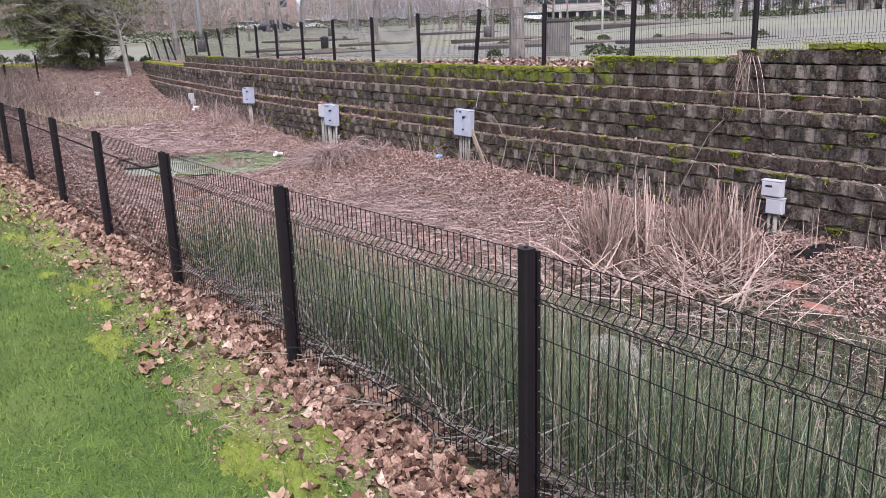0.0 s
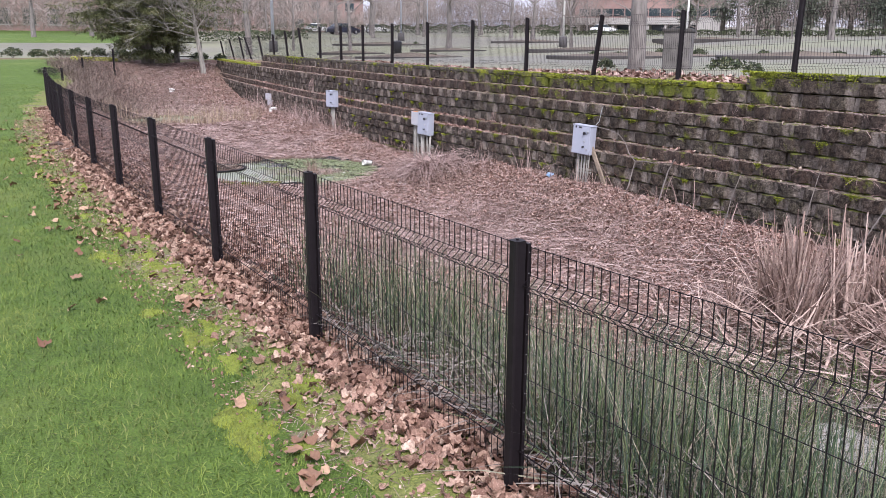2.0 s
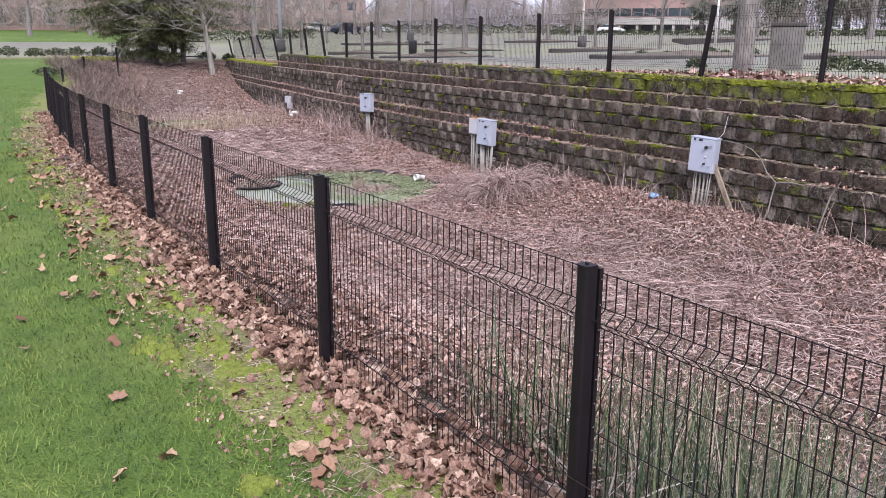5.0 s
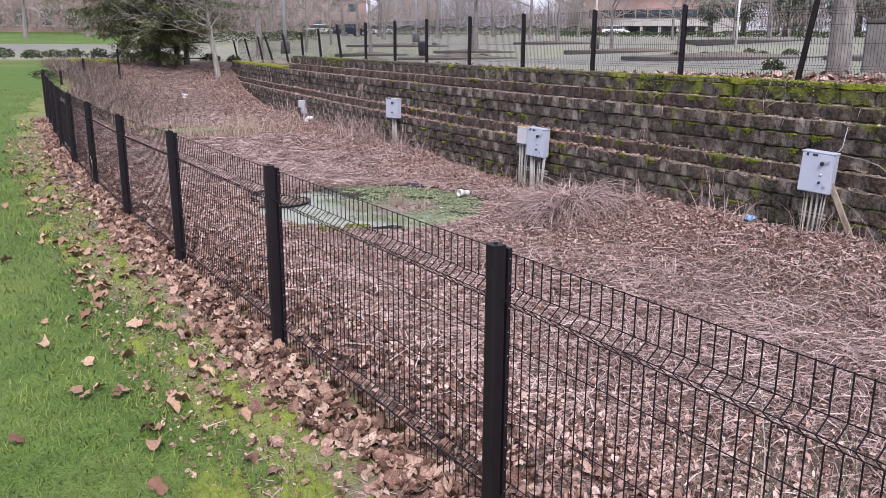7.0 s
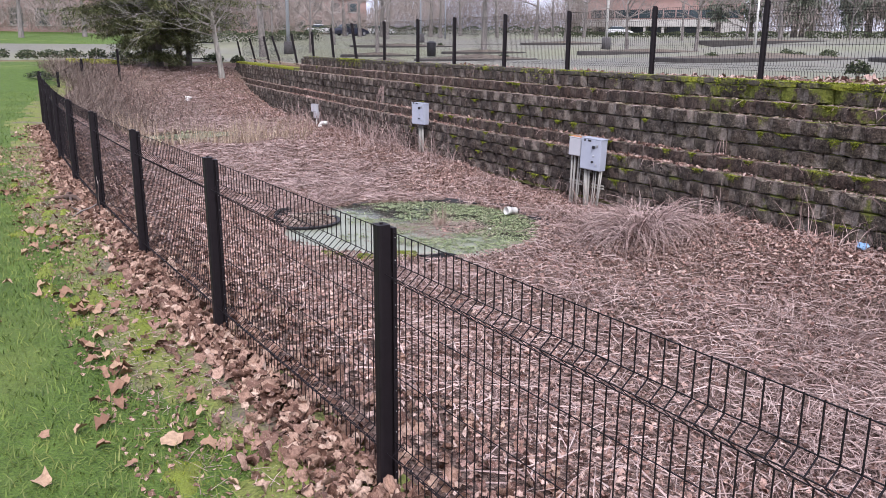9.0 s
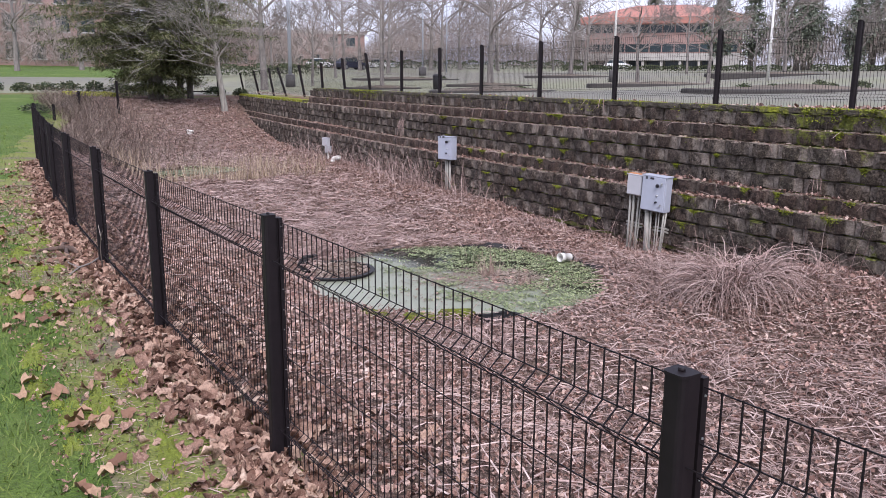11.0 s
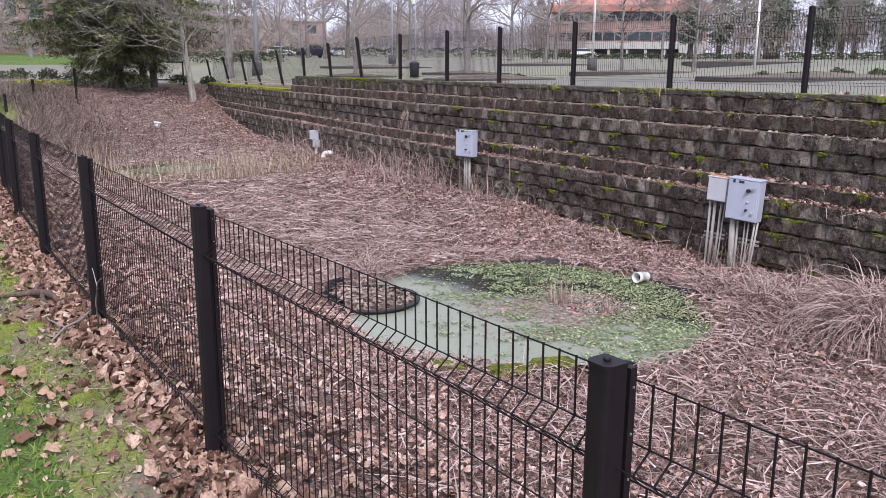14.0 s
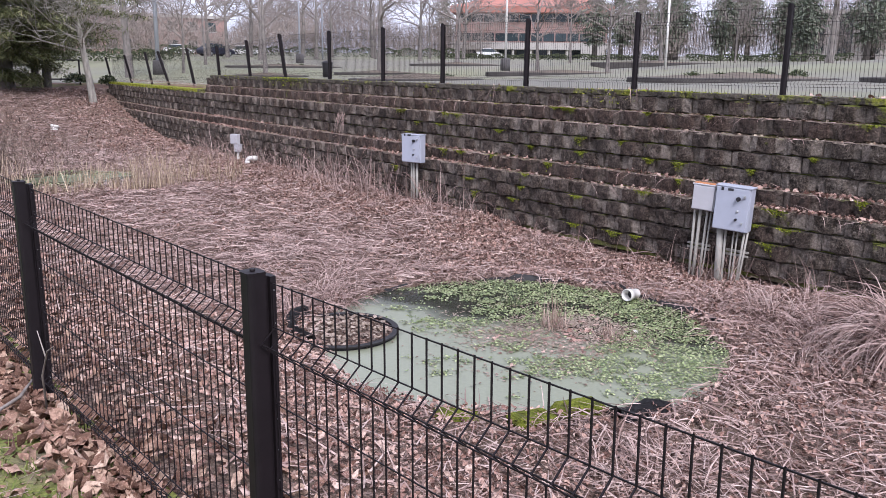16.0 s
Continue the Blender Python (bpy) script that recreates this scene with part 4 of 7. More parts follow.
        parts.append(ribbons(rng, x, y, ground_z(x, y) - 0.004, rng.uniform(0.5, 1.2, k) * h, rng.uniform(0.0035, 0.0062, k) * h / 0.045, rng.uniform(0, 6.28, k), rng.uniform(0.6, 1.45, k), rng.uniform(0.1, 1.1, k), 2))
    stuff("lawn_grass", parts, GRASS, "short green lawn grass", "grass")
    # dry bits and thin straw on the bare strip
    n = 15000
    y = rng.uniform(1, 26, n)
    x = fence_x(y) - rng.uniform(0.05, 0.75, n)
    keep = rng.uniform(0, 1, n) < np.clip(0.55 + 0.7 * waves(x, y, 2.7, 4.0), 0.1, 1)
    x, y = x[keep], y[keep]
    k = len(x)
    stuff("strip_straw", [ribbons(rng, x, y, ground_z(x, y) + rng.uniform(0.002, 0.012, k), rng.uniform(0.04, 0.17, k), rng.uniform(0.002, 0.005, k), rng.uniform(0, 6.28, k), rng.uniform(-0.05, 0.25, k), rng.uniform(0.0, 0.5, k), 2)], STRAW, "short dry straw scattered on the bare strip", "straw")
    # moss pads between lawn and leaves
    pads, fuzz = [], []
    rings, spokes = 7, 22
    for _ in range(64):
        cy, cs = rng.uniform(1.5, 24), rng.uniform(-0.95, -0.32)
        ra, rb = rng.uniform(0.04, 0.12), rng.uniform(0.08, 0.3)
        a = np.linspace(0, 2 * np.pi, spokes, endpoint=False)[None, :]
        q = np.linspace(0.02, 1, rings)[:, None]
        edge = 1 + 0.22 * np.sin(3 * a + cy) + 0.16 * np.sin(5 * a + 2 * cy) + rng.normal(0, 0.07, (1, spokes))
        y = cy + rb * q * np.sin(a) * edge
        x = fence_x(y) + cs + ra * q * np.cos(a) * edge + 0.15 * (y - cy)
        z = ground_z(x, y) + 0.022 * (1 - q ** 2.5) - 0.004 + rng.normal(0, 0.0025, x.shape)
        i, j = np.arange(rings - 1)[:, None], np.arange(spokes)[None, :]
        f = np.stack([i * spokes + j, i * spokes + (j + 1) % spokes, (i + 1) * spokes + (j + 1) % spokes, (i + 1) * spokes + j], -1).reshape(-1, 4)
        pads.append((np.stack([x, y, z], -1).reshape(-1, 3), f))
        k = int(16000 * ra * rb)
        t, r = rng.uniform(0, 6.28, k), np.sqrt(rng.uniform(0, 1, k)) * 1.35
        y = cy + rb * r * np.sin(t)
        x = fence_x(y) + cs + ra * r * np.cos(t) + 0.15 * (y - cy)
        fuzz.append(ribbons(rng, x, y, ground_z(x, y) + 0.018 * np.clip(1 - r ** 2.5, 0, 1) - 0.004, rng.uniform(0.008, 0.02, k), rng.uniform(0.004, 0.008, k), rng.uniform(0, 6.28, k), rng.uniform(0.4, 1.4, k), rng.uniform(0, 0.8, k), 1))
    stuff("moss_cushions", pads, MOSS_PAD, "yellow-green moss pads at the lawn's edge", "moss", smooth=True)
    stuff("moss_shoots", fuzz, MOSS, "short moss shoots round the pads at the lawn's edge", "moss")
    # debris and moss on the wall's ledges
    parts, straw, moss = [], [], []
    for (name, courses), setback in zip(TIERS[1:], (0.13, 0.13, 0.11, 0.11)):
        zt, off = courses[0][0] + COURSE, courses[0][1]
        n = 1500
        y = rng.uniform(1, 46, n)
        x = wall_x(y) + off + rng.uniform(0.0, setback, n)
        parts.append(leaves(rng, x, y, np.full(n, zt + 0.006), rng.uniform(0.02, 0.055, n), OVAL, 0.4, 0.7))
        n = 1500
        y = rng.uniform(1, 46, n)
        x = wall_x(y) + off + rng.uniform(0.0, setback, n)
        straw.append(ribbons(rng, x, y, np.full(n, zt + 0.004), rng.uniform(0.08, 0.35, n), rng.uniform(0.005, 0.012, n), rng.choice([1.57, -1.57], n) + rng.normal(0, 0.7, n), rng.uniform(-0.2, 0.5, n), rng.uniform(0.2, 1.5, n), 3))
    zt = LEDGE_1 + COURSE
    n = 60000
    y = rng.uniform(4, 48, n)
    keep = rng.uniform(0, 1, n) < np.clip(0.45 + 0.9 * waves(y, y * 0, 1.1, 2.0) * 0.8 + np.where(y < 17.5, 0.25, np.where(y > 37.3, 0.6, -0.42)), 0.02, 1)
    y = y[keep]
    n = len(y)
    hi = np.where(y < 6.5, 3 * COURSE + 0.085, np.where(y < 7.3, 2 * COURSE + 0.21, np.where(y < 10.6, 2 * COURSE + 0.085, np.where(y < 37.3, COURSE + 0.085, 0.0))))
    off = np.where(y < 10.6, 0.24, 0.2)
    low = y >= 37.3
    drop = rng.uniform(0, 1, n) ** 2
    hang = (waves(y, y * 0, 2.6, 1.0) > 0.05) & (rng.uniform(0, 1, n) < 0.5) & ~low
    z = LEDGE_1 + np.where(low, -COURSE, hi) - np.where(hang, drop * 0.2, 0)
    x = wall_x(y) + np.where(low, -0.06, off) + np.where(hang, rng.uniform(-0.035, -0.02, n), rng.uniform(-0.01, 0.14, n))
    moss.append(ribbons(rng, x, y, z, rng.uniform(0.012, 0.04, n), rng.uniform(0.012, 0.026, n), rng.uniform(0, 6.28, n), rng.uniform(-0.3, 1.2, n), rng.uniform(0, 0.9, n), 1))
    for _ in range(120):
        k = 300
        name, courses = TIERS[rng.choice([1, 2, 2, 2, 3, 4, 4])]
        z0, off = courses[rng.integers(len(courses))]
        cy, wide, tall = rng.uniform(3, 27), rng.uniform(0.025, 0.075), rng.uniform(0.02, 0.06)
        y = cy + rng.normal(0, wide, k)
        dz = np.abs(rng.normal(0, tall, k)) * np.exp(-((y - cy) / (1.6 * wide)) ** 2)
        x = wall_x(y) + off - 0.036 + np.where(rng.uniform(0, 1, k) < 0.35, rng.uniform(0, 0.05, k), 0.0)
        moss.append(ribbons(rng, x, y, z0 + COURSE - dz + 0.004, rng.uniform(0.008, 0.024, k), rng.uniform(0.009, 0.02, k), rng.uniform(0, 6.28, k), rng.uniform(-0.3, 1.0, k), rng.uniform(0, 0.9, k), 1))
    # red-brown leaves heaped on the two lower ledges
    drift = []
    for (name, courses), n in zip(TIERS[3:], (2600, 3400)):
        zt, off = courses[0][0] + COURSE, courses[0][1]
        y = rng.uniform(11, 38, n)
        y = y[rng.uniform(0, 1, n) < np.clip(0.45 + 0.9 * waves(y, y * 0, 0.8, 5.0), 0.08, 1)]
        x = wall_x(y) + off + rng.uniform(-0.03, 0.11, len(y))
        drift.append(leaves(rng, x, y, zt + rng.uniform(0.0, 0.035, len(y)), rng.uniform(0.03, 0.075, len(y)), OVAL, 0.6, 1.2, 0.1))
    stuff("ledge_drift", drift, LEAF, "red-brown leaves heaped along the wall's lower ledges", "leaves")
    stuff("ledge_leaves", parts, RAFT_LEAF, "dry leaves caught on the wall's ledges", "leaves")
    stuff("ledge_straw", straw, STRAW, "dry stems trailing over the wall's ledges", "grass")
    stuff("wall_moss", moss, MOSS, "bright yellow-green moss on the wall's top and joints", "moss")
    # leaves on the verge behind the wall
    n = 2600
    y = rng.uniform(8, 30, n)
    x = wall_x(y) + rng.uniform(0.3, 2.4, n)
    stuff("verge_leaves", [leaves(rng, x, y, lot_z(x, y) - 0.01, rng.uniform(0.07, 0.14, n), OVAL, 0.4, 0.6)], LEAF, "brown leaves on the strip behind the wall", "leaves")


build_cover()


def blade_clump(name, rng, cx, cy, rx, ry, n, length, width, elev, bend, material, label, category, base=None, segs=4, kind=""):
    """A plant of many blades from one patch of ground, as a thing."""
    a, r = rng.uniform(0, 6.28, n), np.sqrt(rng.uniform(0, 1, n))
    x, y = cx + rx * r * np.cos(a), cy + ry * r * np.sin(a)
    z = ground_z(x, y) if base is None else np.full(n, base)
    az = np.where(rng.uniform(0, 1, n) < 0.6, a + rng.normal(0, 0.7, n), rng.uniform(0, 6.28, n))
    v, f = ribbons(rng, x, y, z - 0.03, rng.uniform(*length, n), rng.uniform(*width, n), az, rng.uniform(*elev, n), rng.uniform(*bend, n), segs)
    ob = new(name, np_mesh(name, v, f, [material]))
    return tagged(ob, label, category, kind=kind)


def cattail(rng, cx, cy, tufts, lo, hi, spread=0.24):
    """A clump of broad dry blades in sheaves, each sheaf leaning its own way."""
    clump = thing("cattail_clump", "dry straw-coloured cattail clump, leaning and partly collapsed", "cattails", at=pose(cx, cy, WATER_Z))
    for _ in range(tufts):
        n = int(rng.uniform(16, 32))
        tx, ty = rng.normal(0, spread), rng.normal(0, spread)
        az, el, top = rng.uniform(0, 6.28), rng.uniform(1.18, 1.54), rng.uniform(0.6, 1.0) * hi
        x, y = tx + rng.normal(0, 0.075, n), ty + rng.normal(0, 0.075, n)
        v0, f0 = ribbons(rng, x, y, np.full(n, 0.02), rng.uniform(lo / hi * 0.7, 1.0, n) * top, rng.uniform(0.012, 0.03, n), az + rng.normal(0, 0.6, n), el + rng.normal(0, 0.09, n), rng.uniform(-0.05, 0.2, n), 4, 0.45)
        # a few snapped over
        n = 5
        x, y = tx + rng.normal(0, 0.12, n), ty + rng.normal(0, 0.12, n)
        v1, f1 = ribbons(rng, x, y, np.full(n, 0.02), rng.uniform(0.4, 0.8, n) * hi, rng.uniform(0.012, 0.026, n), rng.normal(3.6, 1.3, n), rng.uniform(0.6, 1.25, n), rng.uniform(0.2, 1.3, n), 4, 0.4)
        sheaf = new("sheaf", np_mesh("sheaf", np.concatenate([v0, v1]), np.concatenate([f0, f1 + len(v0)]), [CATTAIL]))
        sheaf.parent = clump
        sheaf["kind"] = "stuff"


def build_plants():
    rng = np.random.default_rng(21)
    # standing and broken cattails in the near pool
    for cx, cy, tufts, lo, hi, spread in ((7.85, 7.0, 6, 0.7, 1.25, 0.2), (8.15, 7.15, 8, 0.8, 1.42, 0.2), (8.5, 6.85, 3, 0.5, 0.9, 0.2), (8.95, 6.5, 7, 0.8, 1.22, 0.14), (9.2, 6.25, 8, 0.8, 1.25, 0.13), (7.5, 7.5, 3, 0.5, 1.0, 0.3), (8.75, 5.95, 3, 0.4, 0.8, 0.2)):
        cattail(rng, cx, cy, tufts, lo, hi, spread)
    for cx, cy, n in ((7.9, 5.9, 90), (8.4, 5.75, 90), (8.75, 5.6, 80), (7.4, 6.5, 90), (7.6, 5.2, 80), (7.0, 5.7, 60), (7.3, 4.6, 50), (6.6, 6.6, 60), (6.9, 7.5, 70)):
        blade_clump("collapsed_cattail", rng, cx, cy, 0.55, 0.45, n, (0.35, 1.05), (0.012, 0.026), (0.0, 0.85), (-0.1, 0.7), CATTAIL, "broken cattail stems lying across each other", "cattails", base=WATER_Z + 0.12, kind="stuff")
    # long snapped stalks slanting down from the taller clump
    for k in range(16):
        bx, by = rng.normal(8.3, 0.3), rng.normal(5.75, 0.25)
        L, a = rng.uniform(0.9, 1.5), rng.normal(0.85, 0.35)
        bm = bmesh.new()
        rise = rng.uniform(0.3, 0.62)
        tube_into(bm, [(bx, by, WATER_Z + 0.04), (bx + 0.5 * L * math.cos(a), by + 0.5 * L * math.sin(a), WATER_Z + 0.08 + 0.5 * L * rise), (bx + L * math.cos(a), by + L * math.sin(a), WATER_Z + 0.04 + L * rise)], [0.011, 0.01, 0.007], 5)
        tagged(part("snapped_stalk", bm, CATTAIL), "long straw-coloured cattail stalk snapped over", "stalk", "snapped cattail stalks")
    # green rushes behind the fence
    n = 17500
    y = rng.uniform(0.2, 8.9, n)
    x = fence_x(y) + 0.22 + rng.gamma(1.7, 0.75, n)
    y = np.where(x > 5.8, 0.6 + 0.42 * y, y)
    keep = (rng.uniform(0, 1, n) < np.clip(np.interp(y, [0.2, 0.6, 4.9, 5.7, 7.8, 8.8], [0.6, 1.2, 1.2, 0.3, 0.27, 0.0]) + 0.4 * waves(x, y, 2.3, 1.0), 0.02, 1)) & (x < 7.3) & ~in_pond(x, y, 0.0)
    x, y = x[keep], y[keep]
    k = len(x)
    v, f = ribbons(rng, x, y, ground_z(x, y) - 0.02, rng.uniform(0.35, 1.0, k), rng.uniform(0.004, 0.01, k), rng.uniform(0, 6.28, k), np.where(rng.uniform(0, 1, k) < 0.3, rng.uniform(0.5, 1.2, k), rng.uniform(1.15, 1.57, k)), rng.uniform(-0.2, 0.7, k), 3)
    tagged(new("rush_bed", np_mesh("rush_bed", v, f, [RUSH])), "dark green upright rushes behind the fence", "rushes", kind="stuff")
    # low green marsh grass and grey broken stems between them
    n = 12000
    y = rng.uniform(0.6, 7.0, n)
    x = fence_x(y) + rng.uniform(0.5, 5.8, n)
    keep = (rng.uniform(0, 1, n) < np.clip(0.45 + 1.1 * waves(x, y, 2.1, 6.0), 0.04, 1)) & ~in_pond(x, y, -0.05)
    x, y = x[keep], y[keep]
    k = len(x)
    v, f = ribbons(rng, x, y, ground_z(x, y) - 0.01, rng.uniform(0.06, 0.3, k), rng.uniform(0.004, 0.009, k), rng.uniform(0, 6.28, k), rng.uniform(0.5, 1.5, k), rng.uniform(0.0, 1.4, k), 3)
    tagged(new("marsh_grass", np_mesh("marsh_grass", v, f, [MARSH])), "low green marsh grass growing between the rushes", "grass", kind="stuff")
    n = 6000
    y = rng.uniform(0.6, 7.5, n)
    x = fence_x(y) + 0.15 + rng.beta(0.9, 1.8, n) * 5.8
    v, f = ribbons(rng, x, y, ground_z(x, y) + rng.uniform(0, 0.15, n), rng.uniform(0.2, 0.7, n), rng.uniform(0.005, 0.011, n), rng.uniform(0, 6.28, n), rng.uniform(-0.1, 0.6, n), rng.uniform(0.0, 0.8, n), 3)
    tagged(new("broken_stems", np_mesh("broken_stems", v, f, [GREY_STEM])), "grey-brown broken stems lying among the rushes", "stems", kind="stuff")
    # arching sedge mounds
    for cx, cy, r, n, L in ((8.95, 17.6, 0.42, 320, 0.62), (9.5, 18.15, 0.4, 300, 0.62), (9.85, 16.3, 0.4, 240, 0.6), (9.6, 19.0, 0.3, 180, 0.5), (6.5, 22.0, 0.24, 260, 0.5), (5.9, 21.95, 0.2, 150, 0.4), (6.55, 22.45, 0.22, 190, 0.6), (7.3, 23.0, 0.3, 160, 0.5), (9.8, 18.3, 0.35, 240, 0.6), (10.4, 22.2, 0.3, 170, 0.55), (8.2, 13.6, 0.5, 240, 0.5), (7.0, 15.6, 0.45, 260, 0.5), (6.3, 12.2, 0.5, 240, 0.5), (8.9, 11.2, 0.5, 240, 0.5), (5.6, 17.3, 0.4, 260, 0.5), (11.0, 27.6, 0.35, 160, 0.7), (10.4, 24.8, 0.3, 130, 0.6)):
        blade_clump("sedge_mound", rng, cx, cy, r, r, n, (0.55 * L, 1.15 * L), (0.006, 0.012), (0.5, 1.5), (1.0, 2.6), STRAW, "arching mound of dead sedge on the basin floor", "sedge", segs=5)
    # the great domed tussock between pond and wall
    blade_clump("sedge_mound", rng, 9.15, 16.8, 0.42, 0.42, 900, (0.6, 1.1), (0.007, 0.014), (0.75, 1.5), (1.7, 2.9), STRAW, "large domed tussock of drooping dead sedge", "sedge", segs=6)
    # dry stems tangled round the conduits
    for cx, cy, n in ((10.5, 19.45, 70), (10.35, 13.3, 30), (11.0, 25.75, 25)):
        blade_clump("tangled_stems", rng, cx, cy, 0.14, 0.34, n, (0.25, 0.62), (0.005, 0.009), (1.15, 1.57), (-0.2, 0.5), CATTAIL, "thin pale dry stems tangled round the conduits", "stems", segs=5, kind="stuff")
    # tan reeds round the far pool
    for cx, cy, n in ((6.3, 32.6, 70), (7.2, 32.2, 110), (8.1, 31.8, 130), (8.9, 31.9, 130), (9.7, 32.4, 110), (6.0, 33.9, 60), (9.8, 34.4, 70), (8.0, 33.4, 50), (10.3, 31.6, 90)):
        blade_clump("reed_clump", rng, cx, cy, 0.55, 0.4, n, (0.35, 0.85), (0.01, 0.02), (1.05, 1.57), (-0.1, 0.5), REED, "thin tan reeds at the far pool's edge", "reeds")
    # brown brush at the basin's far end and against the wall
    n = 7000
    y = rng.uniform(34, 49, n)
    x = fence_x(np.minimum(y, 40)) + 0.25 + rng.gamma(1.6, 1.0, n)
    keep = x < wall_x(y) - 1.2
    x, y = x[keep], y[keep]
    k = len(x)
    v, f = ribbons(rng, x, y, ground_z(x, y), rng.uniform(0.3, 0.85, k), rng.uniform(0.009, 0.018, k), rng.uniform(0, 6.28, k), rng.uniform(0.6, 1.5, k), rng.uniform(0.0, 1.4, k), 4)
    tagged(new("dry_brush", np_mesh("dry_brush", v, f, [BRUSH])), "dry brown brush and weed stems at the end of the basin", "brush", kind="stuff")
    n = 900
    y = np.concatenate([rng.uniform(25, 36, n // 2), rng.uniform(4, 25, n - n // 2)])
    x = wall_x(y) - 0.5 - rng.gamma(1.0, 0.2, n)
    v, f = ribbons(rng, x, y, ground_z(x, y), rng.uniform(0.25, 0.8, n), rng.uniform(0.006, 0.014, n), rng.uniform(0, 6.28, n), rng.uniform(0.8, 1.57, n), rng.uniform(-0.1, 1.4, n), 4)
    n = 320
    y1 = np.concatenate([rng.normal(28.0, 1.2, n // 2), rng.uniform(24, 37, n - n // 2)])
    x1 = wall_x(y1) - 0.48 - rng.gamma(1.0, 0.16, n)
    v1, f1 = ribbons(rng, x1, y1, ground_z(x1, y1), rng.uniform(0.6, 1.25, n), rng.uniform(0.008, 0.016, n), rng.uniform(0, 6.28, n), rng.uniform(1.0, 1.57, n), rng.uniform(0.0, 2.2, n), 5)
    v, f = np.concatenate([v, v1]), np.concatenate([f, f1 + len(v)])
    tagged(new("wall_weeds", np_mesh("wall_weeds", v, f, [STRAW])), "dry weed stalks standing at the foot of the wall", "weeds", kind="stuff")
    # dead stems hanging from the wall's top
    hung = []
    for y0, top, n, L in ((7.2, LEDGE_1 + 2 * COURSE + 0.12, 30, 1.15), (10.2, LEDGE_1 - 0.02, 9, 0.3), (14.6, LEDGE_1 + COURSE + 0.1, 3, 0.5), (24.4, LEDGE_1 + COURSE + 0.05, 6, 0.6), (21.5, LEDGE_1 + COURSE + 0.05, 5, 0.35), (16.9, LEDGE_1 - 3 * COURSE, 8, 0.4), (29.0, LEDGE_1 - 2 * COURSE, 14, 0.6), (27.2, LEDGE_1 - 4 * COURSE, 12, 0.5), (31.0, LEDGE_1 - 4 * COURSE, 20, 0.7), (33.0, LEDGE_1 - 5 * COURSE, 18, 0.6)):
        y = y0 + rng.normal(0, 0.12, n)
        x = wall_x(y) + np.where(top > LEDGE_1 + 0.05, 0.12, -0.1) - rng.uniform(0.02, 0.06, n)
        v, f = ribbons(rng, x, y, np.full(n, top) + rng.uniform(0, 0.08, n), rng.uniform(0.6, 1.1, n) * L, rng.uniform(0.005, 0.011, n), rng.normal(3.14, 0.8, n), rng.uniform(-1.3, -0.7, n), rng.uniform(0.1, 0.6, n), 4)
        hung.append((v, f))
    stuff("hanging_stems", hung, STRAW, "pale dead stems hanging down the block wall", "stems")
    # bent bare vine stems beside the second enclosure, and lone stalks
    def vine(pts, r, label):
        bm = bmesh.new()
        tube_into(bm, pts, [r * (1 - 0.6 * i / len(pts)) for i in range(len(pts))], 5)
        tagged(part("dead_vine", bm, TWIG), label, "vine")
    vine([(10.3, 12.16, -0.5), (10.36, 12.12, -0.3), (10.46, 12.16, -0.1), (10.5, 12.14, 0.1), (10.52, 12.32, 0.22), (10.55, 12.46, 0.4), (10.58, 12.66, 0.52), (10.6, 12.9, 0.57), (10.6, 13.25, 0.6)], 0.012, "crooked bare vine stem growing from the litter")
    vine([(10.5, 12.14, 0.1), (10.52, 11.9, 0.13), (10.52, 11.7, 0.12)], 0.01, "crooked bare vine twig beside the wall")
    vine([(10.1, 11.2, -0.55), (10.15, 11.15, -0.2), (10.2, 11.1, 0.1), (10.22, 11.0, 0.3)], 0.014, "thin bare stem leaning on the wall")
    vine([(9.5, 7.6, -0.8), (9.7, 7.3, 0.0), (9.9, 7.05, 0.7), (10.1, 6.95, 0.9)], 0.008, "tall pale broken cattail stalk")
    vine([(9.6, 8.3, -0.8), (9.7, 8.2, 0.1), (9.78, 8.15, 0.6)], 0.007, "tall pale cattail stalk")
    vine([(9.3, 9.3, -0.8), (9.4, 9.2, 0.05), (9.5, 9.15, 0.4)], 0.007, "tall pale cattail stalk")


build_plants()


ROOT = mat("rotten_root", bark_build((0.03, 0.02, 0.016), (0.13, 0.085, 0.065), 22.0), 0.95)


